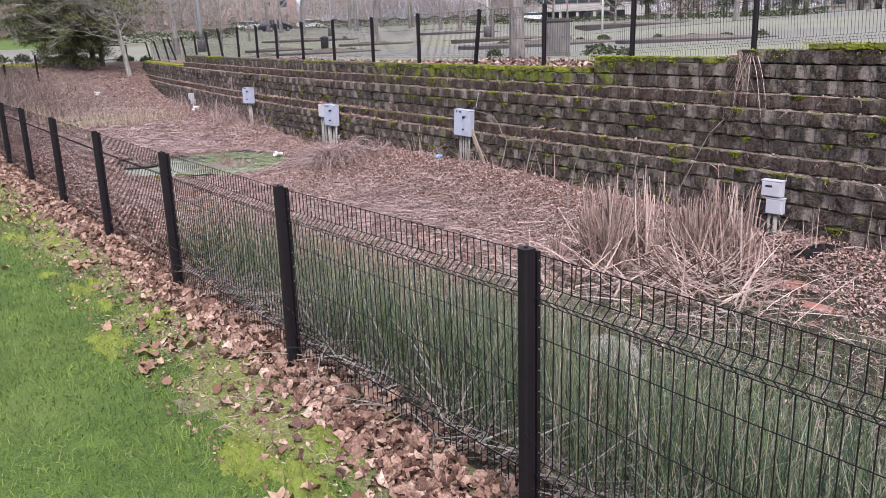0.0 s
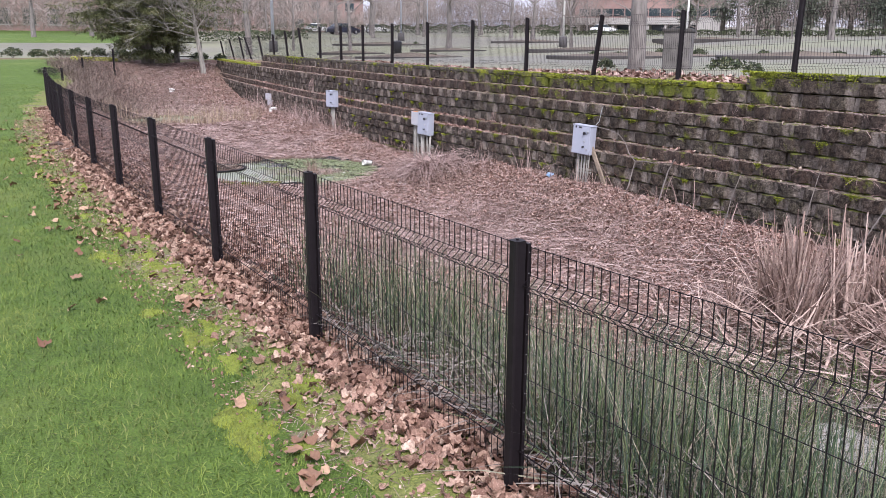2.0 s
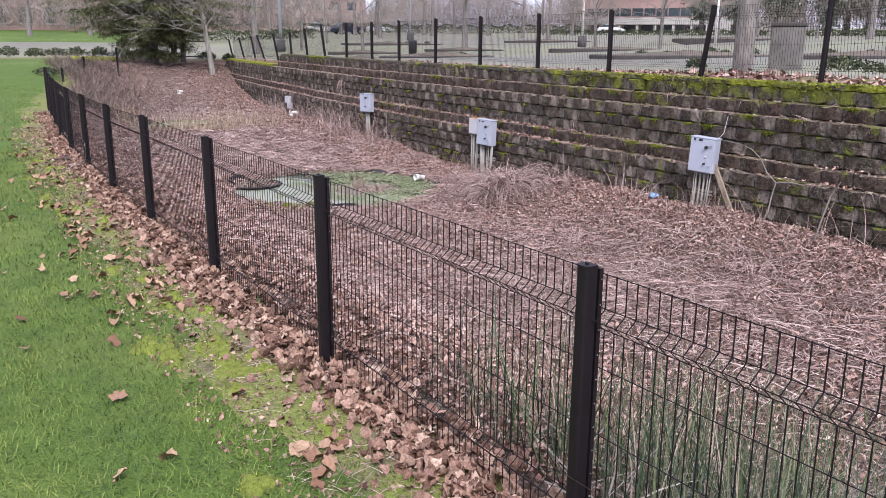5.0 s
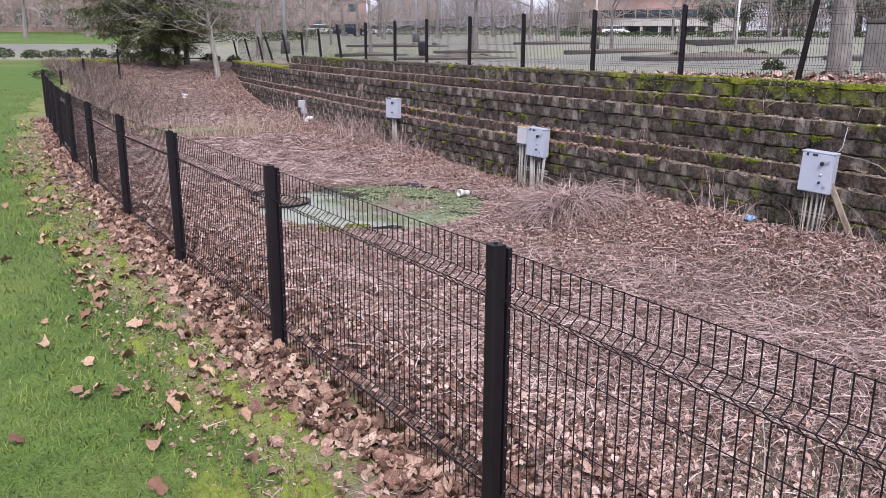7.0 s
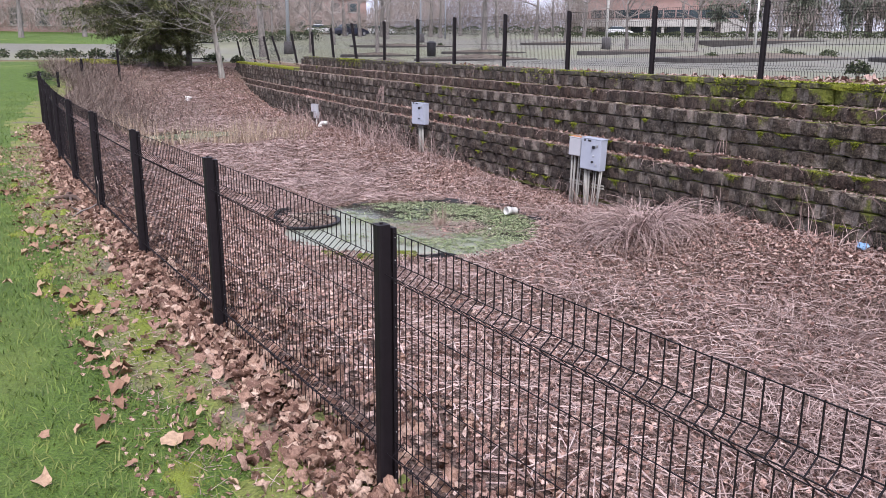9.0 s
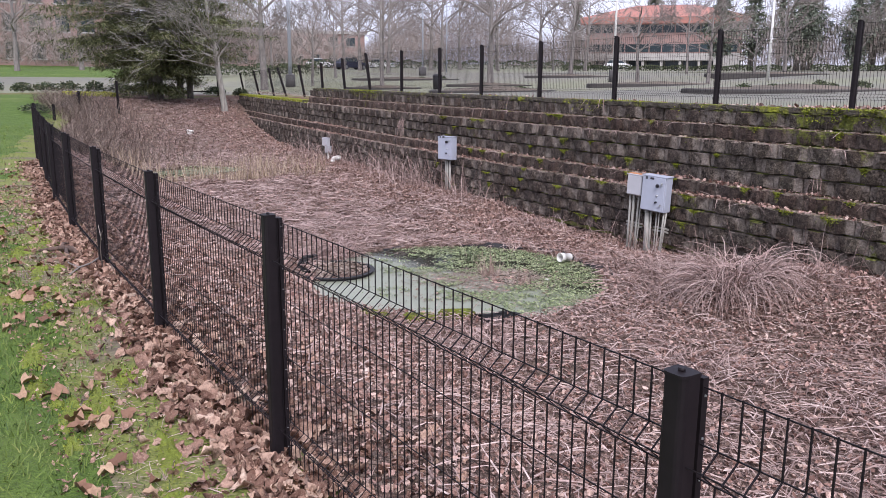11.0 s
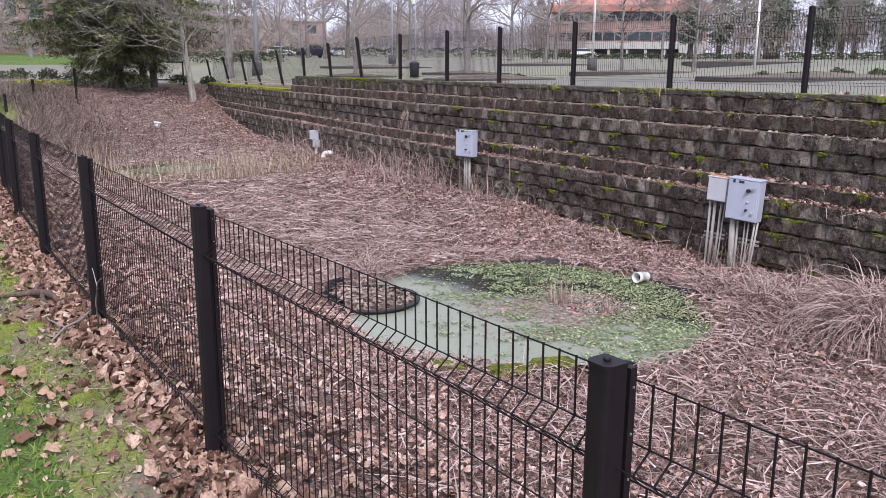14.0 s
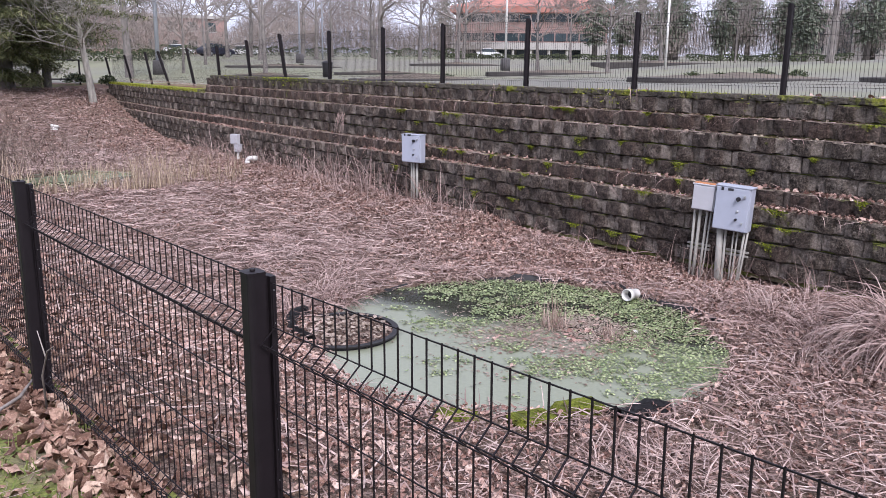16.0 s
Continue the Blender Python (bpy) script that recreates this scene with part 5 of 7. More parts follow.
def fallen_wood():
    """A rotten root end, sticks and a thin shoot in the leaf drift by the fence."""
    def stick(name, label, runs, material=TWIG):
        bm = bmesh.new()
        for pts, radii in runs:
            tube_into(bm, pts, radii, 7)
        tagged(part(name, bm, material), label, "branch")
    g = LAWN_Z
    stick("rotten_root", "gnarled rotten brown root half buried in the leaf drift", [
        ([(1.98, 20.02, g + 0.02), (2.08, 19.98, g + 0.03), (2.19, 19.92, g + 0.045), (2.26, 19.8, g + 0.05), (2.3, 19.66, g + 0.02)], [0.012, 0.02, 0.027, 0.03, 0.014]),
        ([(2.19, 19.92, g + 0.04), (2.22, 20.02, g + 0.07), (2.28, 20.1, g + 0.05)], [0.018, 0.018, 0.007]),
        ([(2.22, 19.84, g + 0.04), (2.19, 19.66, g + 0.035), (2.2, 19.5, g + 0.005)], [0.02, 0.018, 0.008])], ROOT)
    stick("fallen_branch", "thin crooked grey branch lying on the leaves", [
        ([(2.06, 18.72, g + 0.02), (2.18, 18.9, g + 0.04), (2.3, 18.98, g + 0.05), (2.42, 19.15, g + 0.07)], [0.006, 0.009, 0.01, 0.006]),
        ([(2.18, 18.9, g + 0.04), (2.12, 19.1, g + 0.05), (2.14, 19.3, g + 0.03)], [0.006, 0.005, 0.003])])
    stick("bare_shoot", "thin pale bare shoot standing beside the fence post", [
        ([(2.36, 18.76, g), (2.35, 18.75, 0.27), (2.34, 18.6, 0.44), (2.34, 18.5, 0.49)], [0.006, 0.005, 0.004, 0.002]),
        ([(2.35, 18.66, 0.38), (2.35, 18.76, 0.5)], [0.004, 0.002])], GREY_STEM)


fallen_wood()


def fallen_leaves():
    """Single leaves on the lawn, each its own thing."""
    rng = np.random.default_rng(8)
    kinds = []
    for _ in range(8):
        v, f = leaves(rng, np.zeros(1), np.zeros(1), np.zeros(1), np.array([0.095]), LOBES, 0.25, 1.3, 0.09)
        kinds.append(np_mesh("fallen_leaf", v, f, [LAWN_LEAF]))
    nests = [(rng.uniform(2, 22), rng.uniform(0.5, 1.1)) for _ in range(16)]
    for i in range(230):
        y = rng.uniform(1.5, 26)
        x = float(fence_x(y)) - 0.5 - rng.gamma(1.0, 0.6)
        if i % 2:
            ny, ns = nests[rng.integers(16)]
            y = ny + rng.normal(0, 0.12)
            x = float(fence_x(y)) - ns + rng.normal(0, 0.09)
        if x < -3.5:
            continue
        ob = new("fallen_leaf", kinds[rng.integers(8)])
        sc = rng.uniform(0.6, 1.2)
        ob.matrix_world = pose(x, y, float(ground_z(x, y)) + 0.022, rng.normal(0, 8), rng.normal(0, 8), rng.uniform(0, 360)) @ Matrix.Diagonal((sc, sc, sc, 1))
        tagged(ob, "single dry tan maple leaf lying on the lawn", "leaf", "leaves on the lawn")


def lawn_leaf_build(nt, b):
    c = ramp(nt, object_random(nt), [(0.0, (0.15, 0.075, 0.045)), (0.5, (0.3, 0.18, 0.115)), (1.0, (0.44, 0.31, 0.2))])
    n = tex_noise(nt, world_pos(nt), 55.0, 4)
    colour(nt, b, blend(nt, ramp(nt, n, [(0.35, 0.4), (0.65, 0.0)]), c, (0.1, 0.05, 0.03)))


LAWN_LEAF = mat("lawn_leaf", lawn_leaf_build, 0.75, spec=0.3)
fallen_leaves()


# ---- pools ----
def water_build(film, clear, cover, open_rim=None):
    def build(nt, b):
        v = world_pos(nt)
        big = tex_noise(nt, v, 0.75, 5, 0.6)
        fine = tex_noise(nt, v, 26.0, 5, 0.7)
        c = blend(nt, ramp(nt, fine, [(0.35, 0.0), (0.7, 0.5)]), film, tuple(min(1, x * 1.35) for x in film))
        mask = ramp(nt, big, [(cover - 0.06, 0.0), (cover + 0.06, 1.0)])
        if open_rim:
            # the skin of scum leaves the far rim's water clear
            p = nt.nodes.new("ShaderNodeSeparateXYZ")
            nt.links.new(v, p.inputs[0])
            d = math_node(nt, "ADD", math_node(nt, "MULTIPLY", math_node(nt, "SUBTRACT", p.outputs["X"], open_rim[0]), 0.5), math_node(nt, "MULTIPLY", math_node(nt, "SUBTRACT", p.outputs["Y"], open_rim[1]), 0.2))
            d = math_node(nt, "ADD", d, math_node(nt, "MULTIPLY", math_node(nt, "SUBTRACT", big, 0.5), 0.6))
            mask = math_node(nt, "MULTIPLY", mask, ramp(nt, d, [(-0.05, 1.0), (0.22, 0.06)]))
        colour(nt, b, blend(nt, mask, clear, c))
        nt.links.new(ramp(nt, mask, [(0.0, 0.06), (1.0, 0.35)]), b.inputs["Roughness"])
        relief(nt, b, fine, 0.12, 0.004)
    return build


FILM = mat("filmed_water", water_build((0.195, 0.21, 0.15), (0.02, 0.022, 0.018), 0.3, (7.2, 19.9)), 0.2)
DARK_WATER = mat("dark_water", water_build((0.1, 0.12, 0.065), (0.012, 0.012, 0.01), 0.45), 0.1)
RED_MUD = mat("red_mud_water", water_build((0.3, 0.135, 0.105), (0.07, 0.04, 0.03), 0.36), 0.2)
GREY_MUD = mat("grey_mud_water", water_build((0.24, 0.225, 0.2), (0.08, 0.07, 0.06), 0.35), 0.2)
WEED = mat("floating_weed", leaf_build([(0.0, (0.04, 0.075, 0.026)), (0.35, (0.15, 0.215, 0.08)), (0.75, (0.31, 0.38, 0.17)), (1.0, (0.46, 0.5, 0.29))]), 0.55)


RAFT = mat("rotted_bits", leaf_build([(0.0, (0.17, 0.13, 0.1)), (0.5, (0.29, 0.235, 0.19)), (1.0, (0.4, 0.335, 0.28))]), 0.8, spec=0.3)


def pool(cx, cy, rx, ry, yaw, material, label):
    """A sheet of still water; the banks cut its outline."""
    bm = bmesh.new()
    bm.faces.new([bm.verts.new((rx * math.cos(a), ry * math.sin(a), 0)) for a in (2 * math.pi * i / 48 for i in range(48))])
    ob = part("water", bm, material)
    ob.matrix_world = pose(cx, cy, WATER_Z, 0, 0, yaw)
    tagged(ob, label, "pond", kind="structure")


pool(7.2, 19.9, 2.33, 2.33, 0, FILM, "round pond of still grey-green filmed water")
pool(7.9, 34.4, 1.8, 1.8, 0, DARK_WATER, "small dark pool with green weed among reeds")
pool(8.48, 4.58, 1.15, 0.5, 40, RED_MUD, "narrow strip of red-brown silty water")
pool(5.62, 4.9, 0.65, 0.65, 0, GREY_MUD, "small puddle of grey silty water among rushes")


def pond_dressing():
    rng = np.random.default_rng(31)
    cx, cy, r = PONDS[0]
    # floating weed gathered to the far and right side
    parts = []
    n = 44000
    a, q = rng.uniform(0, 6.28, n), np.sqrt(rng.uniform(0, 1, n)) * (r + 0.02)
    x, y = cx + q * np.cos(a), cy + q * np.sin(a)
    side = 0.75 * (x - cx) - 0.16 * (y - cy) + 0.12
    hole = np.hypot((x - 7.75) / 0.85, (y - 19.5) / 0.6)
    p = np.clip((side + 0.25) * 1.1 + 1.0 * waves(x, y, 6.5, 1.0) + 0.9 * waves(x, y, 21.0, 2.0), 0, 1) * np.clip((hole - 0.5) * 2.2, 0.06, 1)
    keep = rng.uniform(0, 1, n) < p
    x, y = x[keep], y[keep]
    k = len(x)
    parts.append(leaves(rng, x, y, WATER_Z + 0.004 + rng.uniform(0, 0.014, k), rng.uniform(0.014, 0.036, k), OVAL, 0.22, 0.4))
    px, py, pr = PONDS[1]
    n = 900
    a, q = rng.uniform(0, 6.28, n), np.sqrt(rng.uniform(0, 1, n)) * pr
    x, y = px + q * np.cos(a), py + q * np.sin(a)
    keep = rng.uniform(0, 1, n) < np.clip(0.3 + 0.9 * waves(x, y, 3.5, 2.0), 0, 1)
    x, y = x[keep], y[keep]
    parts.append(leaves(rng, x, y, WATER_Z + 0.004 + rng.uniform(0, 0.02, len(x)), rng.uniform(0.04, 0.09, len(x)), OVAL, 0.3, 0.4))
    stuff("floating_weed", parts, WEED, "green floating weed spread over the pond", "water plants")
    # drowned brown leaves and stems in the middle
    n = 160
    x, y = 7.55 + rng.normal(0, 0.45, n), 19.35 + rng.normal(0, 0.3, n)
    v = [leaves(rng, x, y, np.full(n, WATER_Z + 0.006), rng.uniform(0.04, 0.085, n), OVAL, 0.12, 0.2)]
    n = 13000
    x, y = 7.65 + rng.normal(0, 0.6, n), 19.6 + rng.normal(0, 0.52, n)
    keep = (np.hypot(x - cx, y - cy) < r - 0.1) & (rng.uniform(0, 1, n) < np.clip(0.55 + 0.8 * waves(x, y, 6.0, 3.0), 0, 1))
    x, y = x[keep], y[keep]
    n = len(x)
    raft = leaves(rng, x, y, WATER_Z + 0.003 + rng.uniform(0, 0.006, n), rng.uniform(0.012, 0.04, n), OVAL, 0.08, 0.15)
    stuff("silt_raft", [raft], RAFT, "pinkish-brown raft of rotted plant bits on the pond", "plant debris")
    stuff("drowned_leaves", v, LEAF, "wet brown leaves floating in the pond", "leaves")
    blade_clump("reed_tuft", rng, 7.65, 19.75, 0.14, 0.12, 80, (0.1, 0.42), (0.006, 0.012), (0.9, 1.57), (0, 0.5), CATTAIL, "small tuft of dry reed in the pond", "reeds", base=WATER_Z)
    blade_clump("reed_tuft", rng, 7.8, 19.15, 0.12, 0.1, 50, (0.08, 0.28), (0.006, 0.012), (0.9, 1.57), (0, 0.5), CATTAIL, "small tuft of dry reed in the pond", "reeds", base=WATER_Z)
    blade_clump("reed_tuft", rng, 7.95, 20.6, 0.12, 0.1, 60, (0.1, 0.3), (0.006, 0.012), (0.9, 1.57), (0, 0.5), RUSH, "small tuft of green reed in the pond", "reeds", base=WATER_Z)
    # the half-sunken black tub
    tub = thing("planting_tub", "round black plastic tub full of leaves, half sunk in the pond", "tub", at=pose(5.88, 21.08, WATER_Z))
    bm = bmesh.new()
    for r0, r1, z0, z1 in ((0.545, 0.515, -0.18, 0.03),):
        N = 40
        rings = []
        for rr, zz in ((r0, z0), (r0, z1), (r0 + 0.03, z1), (r0 + 0.03, z1 + 0.015), (r1, z1 + 0.015), (r1, z0)):
            rings.append([bm.verts.new((rr * math.cos(a), rr * math.sin(a), zz)) for a in (2 * math.pi * i / N for i in range(N))])
        for p0, p1 in zip(rings, rings[1:]):
            for i in range(N):
                bm.faces.new((p0[i], p0[(i + 1) % N], p1[(i + 1) % N], p1[i]))
    bmesh.ops.recalc_face_normals(bm, faces=bm.faces)
    part("tub_wall", bm, RUBBER, tub)
    bm = bmesh.new()
    bm.faces.new([bm.verts.new((0.515 * math.cos(a), 0.515 * math.sin(a), 0.022)) for a in (2 * math.pi * i / 30 for i in range(30))])
    part("tub_soil", bm, LITTER, tub, "wet dark soil and rotted leaves")
    n = 420
    a, q = rng.uniform(0, 6.28, n), np.sqrt(rng.uniform(0, 1, n)) * 0.5
    v, f = leaves(rng, q * np.cos(a), q * np.sin(a), np.full(n, 0.035) + rng.uniform(0, 0.03, n), rng.uniform(0.03, 0.075, n), OVAL, 0.4, 0.6)
    o = new("tub_leaves", np_mesh("tub_leaves", v, f, [RAFT]))
    o.parent = tub
    # liner showing on the banks
    def liner(pts, w, label):
        bm = bmesh.new()
        rows = []
        for i, (x, y) in enumerate(pts):
            g = float(ground_z(x, y))
            jj = rng.normal(0, 0.02, 4)
            rows.append([bm.verts.new((x + dx, y + dy + jj[k], max(g, WATER_Z) + 0.03 + h + jj[(k + 1) % 4] * 0.5)) for k, (dx, dy, h) in enumerate(((0, -w, -0.05), (0.02, -w / 3, 0.05), (0, w / 3, 0.04), (0, w, -0.06)))])
        for p0, p1 in zip(rows, rows[1:]):
            for i in range(3):
                f = bm.faces.new((p0[i], p0[i + 1], p1[i + 1], p1[i]))
                f.smooth = True
        r = bmesh.ops.solidify(bm, geom=bm.faces[:], thickness=0.012)
        tagged(part("pond_liner", bm, RUBBER), label, "liner")
    liner([(6.12, 17.93), (6.25, 17.9), (6.38, 17.87), (6.5, 17.86), (6.6, 17.83)], 0.12, "crumpled black pond liner showing on the bank")
    liner([(5.42, 20.95), (5.4, 21.2), (5.5, 21.45), (5.68, 21.68), (5.9, 21.78)], 0.1, "crumpled black liner folded over the tub's back edge")
    liner([(6.35, 35.2), (6.55, 35.6), (6.85, 35.9), (7.2, 36.05)], 0.14, "black liner edge showing beside the far pool")
    liner([(9.5, 5.36), (9.64, 5.32), (9.8, 5.29), (9.96, 5.25), (10.08, 5.2)], 0.22, "crumpled black liner beside the wall")
    # a black strip stands in for the dark water and shade along the far rim
    bm = bmesh.new()
    rows = []
    for i in range(61):
        a = radians(-42 + 132 * i / 60)
        rr = r + 0.04 + 0.05 * math.sin(a * 7) + rng.normal(0, 0.008)
        h = (0.045 + 0.02 * math.sin(a * 11)) * (1.2 if a < 0.75 else 0.5)
        rows.append([bm.verts.new((cx + math.cos(a) * (rr + d), cy + math.sin(a) * (rr + d), WATER_Z + z)) for d, z in ((0.0, -0.12), (0.02, h), (0.06, h + 0.01), (0.2, h - 0.05))])
    for p0, p1 in zip(rows, rows[1:]):
        for i in range(3):
            bm.faces.new((p0[i], p0[i + 1], p1[i + 1], p1[i])).smooth = True
    tagged(part("pond_liner", bm, RUBBER), "black strip standing for the shaded water edge round the pond", "liner")
    # mossy edging stones on the near bank
    for x0, y0, L, yaw in ((5.62, 18.33, 0.38, -12), (6.05, 18.22, 0.42, -16), (5.22, 18.75, 0.34, -40)):
        bm = bmesh.new()
        box_into(bm, -L / 2, -0.1, -0.06, L / 2, 0.1, 0.05, 0.03)
        for v in bm.verts:
            v.co += Vector((rng.normal(0, 0.008), rng.normal(0, 0.008), rng.normal(0, 0.008)))
        st = part("edging_stone", bm, MOSSY)
        st.matrix_world = pose(x0, y0, WATER_Z + 0.05, 0, 4, yaw)
        tagged(st, "low edging stone overgrown with yellow-green moss", "stone", "edging stones")


def mossy_build(nt, b):
    v = world_pos(nt)
    a = tex_noise(nt, v, 35.0, 6, 0.7)
    big = tex_noise(nt, v, 4.0, 4)
    c = ramp(nt, a, [(0.3, (0.05, 0.065, 0.01)), (0.6, (0.17, 0.19, 0.025)), (0.8, (0.3, 0.31, 0.05))])
    colour(nt, b, blend(nt, ramp(nt, big, [(0.35, 0.7), (0.5, 0.0)]), c, (0.035, 0.03, 0.024)))
    relief(nt, b, a, 1.0, 0.03)


MOSSY = mat("mossy_stone", mossy_build, 0.95, spec=0.15)
pond_dressing()


# ---- pipes ----
def elbow(name, at, r, rise, reach, label):
    """A white pipe that comes up from the bank and turns down through an elbow."""
    pipe = thing(name, label, "pipe", at=at)
    bm = bmesh.new()
    pts = [(reach, 0, 0.0), (0.05, 0, 0.0)] + [(0.0 - 0.09 * math.sin(a), 0, -0.09 + 0.09 * math.cos(a)) for a in (0.2, 0.6, 1.0, 1.4)] + [(-0.09, 0, -rise)]
    tube_into(bm, pts, r, 14)
    part("pipe_run", bm, WHITE_PVC, pipe)
    bm = bmesh.new()
    tube_into(bm, [(0.12, 0, 0), (0.04, 0, 0)], r * 1.18, 14)
    part("pipe_collar", bm, WHITE_PVC, pipe)
    bm = bmesh.new()
    tube_into(bm, [(-0.09, 0, -rise * 0.55), (-0.09, 0, -rise)], r * 1.18, 14)
    part("pipe_mouth", bm, WHITE_PVC, pipe)
    return pipe


def drain_mouth(at, label):
    """A short open pipe that comes out of the bank, with its collar; the mouth towards -x."""
    pipe = thing("drain_pipe", label, "pipe", at=at)
    bm = bmesh.new()
    rings = []
    for x, r in ((0.12, 0.058), (-0.02, 0.058), (-0.02, 0.07), (-0.1, 0.07), (-0.104, 0.066), (-0.1, 0.06), (0.08, 0.056)):
        rings.append([bm.verts.new((x, r * math.cos(a), r * math.sin(a))) for a in (2 * math.pi * i / 20 for i in range(20))])
    for p0, p1 in zip(rings, rings[1:]):
        for i in range(20):
            bm.faces.new((p0[i], p0[(i + 1) % 20], p1[(i + 1) % 20], p1[i])).smooth = True
    bm.faces.new(rings[-1])
    bmesh.ops.recalc_face_normals(bm, faces=bm.faces)
    part("pipe_run", bm, WHITE_PVC, pipe)
    # a dark disc across the bore paints the shade inside the pipe
    bm = bmesh.new()
    bm.faces.new([bm.verts.new((0.03, 0.057 * math.cos(a), 0.057 * math.sin(a))) for a in (2 * math.pi * i / 20 for i in range(20))])
    part("pipe_bore", bm, DARKPART, pipe, "dark disc standing for the shade inside the pipe")


drain_mouth(pose(9.1, 19.78, WATER_Z + 0.085, 0, 6, 4), "open white plastic drain pipe over the pond's edge")
elbow("drain_elbow", pose(11.55, 32.55, -0.47, 0, 0, -50), 0.055, 0.13, 0.16, "white plastic pipe elbow at the foot of the wall")


def cap_pipe(at, r, h, label):
    pipe = thing("standpipe", label, "pipe", at=at)
    bm = bmesh.new()
    tube_into(bm, [(0, 0, -0.2), (0, 0, h)], r, 14)
    part("pipe_run", bm, WHITE_PVC, pipe)
    bm = bmesh.new()
    tube_into(bm, [(0, 0, h - 0.05), (0, 0, h + 0.01), (0, 0, h + 0.03)], [r * 1.15, r * 1.15, r * 0.9], 14)
    part("pipe_cap", bm, WHITE_PVC, pipe)


cap_pipe(pose(10.45, 43.3, float(ground_z(10.45, 43.3)), 0, 12, 0), 0.12, 0.13, "capped white plastic standpipe in the brush")
cap_pipe(pose(8.15, 19.1, WATER_Z - 0.1, 12, 8, 0), 0.042, 0.085, "small white pipe cap just above the pond's water")


# ---- control enclosures ----
def enclosure(parent, name, x, z, w, h, d, material, fittings=()):
    """A cabinet body with a raised door, hinges and its knobs. Front towards -y."""
    bm = bmesh.new()
    box_into(bm, x - w / 2, -d, z, x + w / 2, 0, z + h, 0.012)
    body = part(name, bm, material, parent)
    bm = bmesh.new()
    box_into(bm, x - w / 2 + 0.012, -d - 0.022, z + 0.012, x + w / 2 - 0.012, -d - 0.001, z + h - 0.012, 0.006)
    part("cabinet_door", bm, material, body)
    bm = bmesh.new()
    box_into(bm, x - w / 2 - 0.008, -d - 0.018, z + h - 0.004, x + w / 2 + 0.008, 0.006, z + h + 0.012, 0.004)
    part("drip_hood", bm, material, body)
    for fx, fz, fw, fh, kind in fittings:
        bm = bmesh.new()
        if kind == "knob":
            tube_into(bm, [(x + fx, -d - 0.02, z + fz), (x + fx, -d - 0.05, z + fz)], fw, 12)
            box_into(bm, x + fx - fw * 0.25, -d - 0.075, z + fz - fw, x + fx + fw * 0.25, -d - 0.05, z + fz + fw, 0.003)
            part("switch_knob", bm, DARKPART, body, "black switch knob")
        elif kind == "latch":
            box_into(bm, x + fx - fw, -d - 0.045, z + fz - fh, x + fx + fw, -d - 0.02, z + fz + fh, 0.004)
            part("latch", bm, GALV, body, "steel latch")
        elif kind == "plate":
            box_into(bm, x + fx - fw, -d - 0.026, z + fz - fh, x + fx + fw, -d - 0.02, z + fz + fh, 0.002)
            part("name_plate", bm, DARKPART, body, "dark name plate with unreadable marks")
        elif kind == "lamp":
            tube_into(bm, [(x + fx, -d - 0.02, z + fz), (x + fx, -d - 0.032, z + fz), (x + fx, -d - 0.04, z + fz)], [fw, fw, fw * 0.5], 10)
            part("pilot_lamp", bm, GALV, body, "small steel pilot lamp")
    return body


def conduits(parent, xs, z0, z1, r, y=-0.06, splay=0.0, material=PVC):
    for i, x in enumerate(xs):
        bm = bmesh.new()
        rr = r[i] if isinstance(r, (list, tuple)) else r
        k = (i - (len(xs) - 1) / 2) * splay
        tube_into(bm, [(x + k, y - 0.02 * (i % 2), z0), (x + k * 0.5, y, z0 + (z1 - z0) * 0.4), (x, y, z1)], rr, 8)
        part("conduit", bm, material, parent, "grey conduit")


def crossbar(parent, x0, x1, z, y=-0.02):
    bm = bmesh.new()
    box_into(bm, x0, y - 0.012, z - 0.014, x1, y + 0.012, z + 0.014, 0.003)
    box_into(bm, x0, y - 0.012, z - 0.064, x1, y + 0.012, z - 0.036, 0.003)
    part("strut_channel", bm, PVC, parent)


FITTINGS = [(-0.13, 0.5, 0.016, 0.02, "plate"), (-0.03, 0.5, 0.035, 0.016, "plate"), (0.08, 0.4, 0.026, 0, "knob"), (0.15, 0.43, 0.014, 0.02, "latch"), (0.08, 0.25, 0.018, 0, "lamp"), (0.075, 0.15, 0.016, 0, "knob"), (0.15, 0.11, 0.012, 0.016, "latch")]


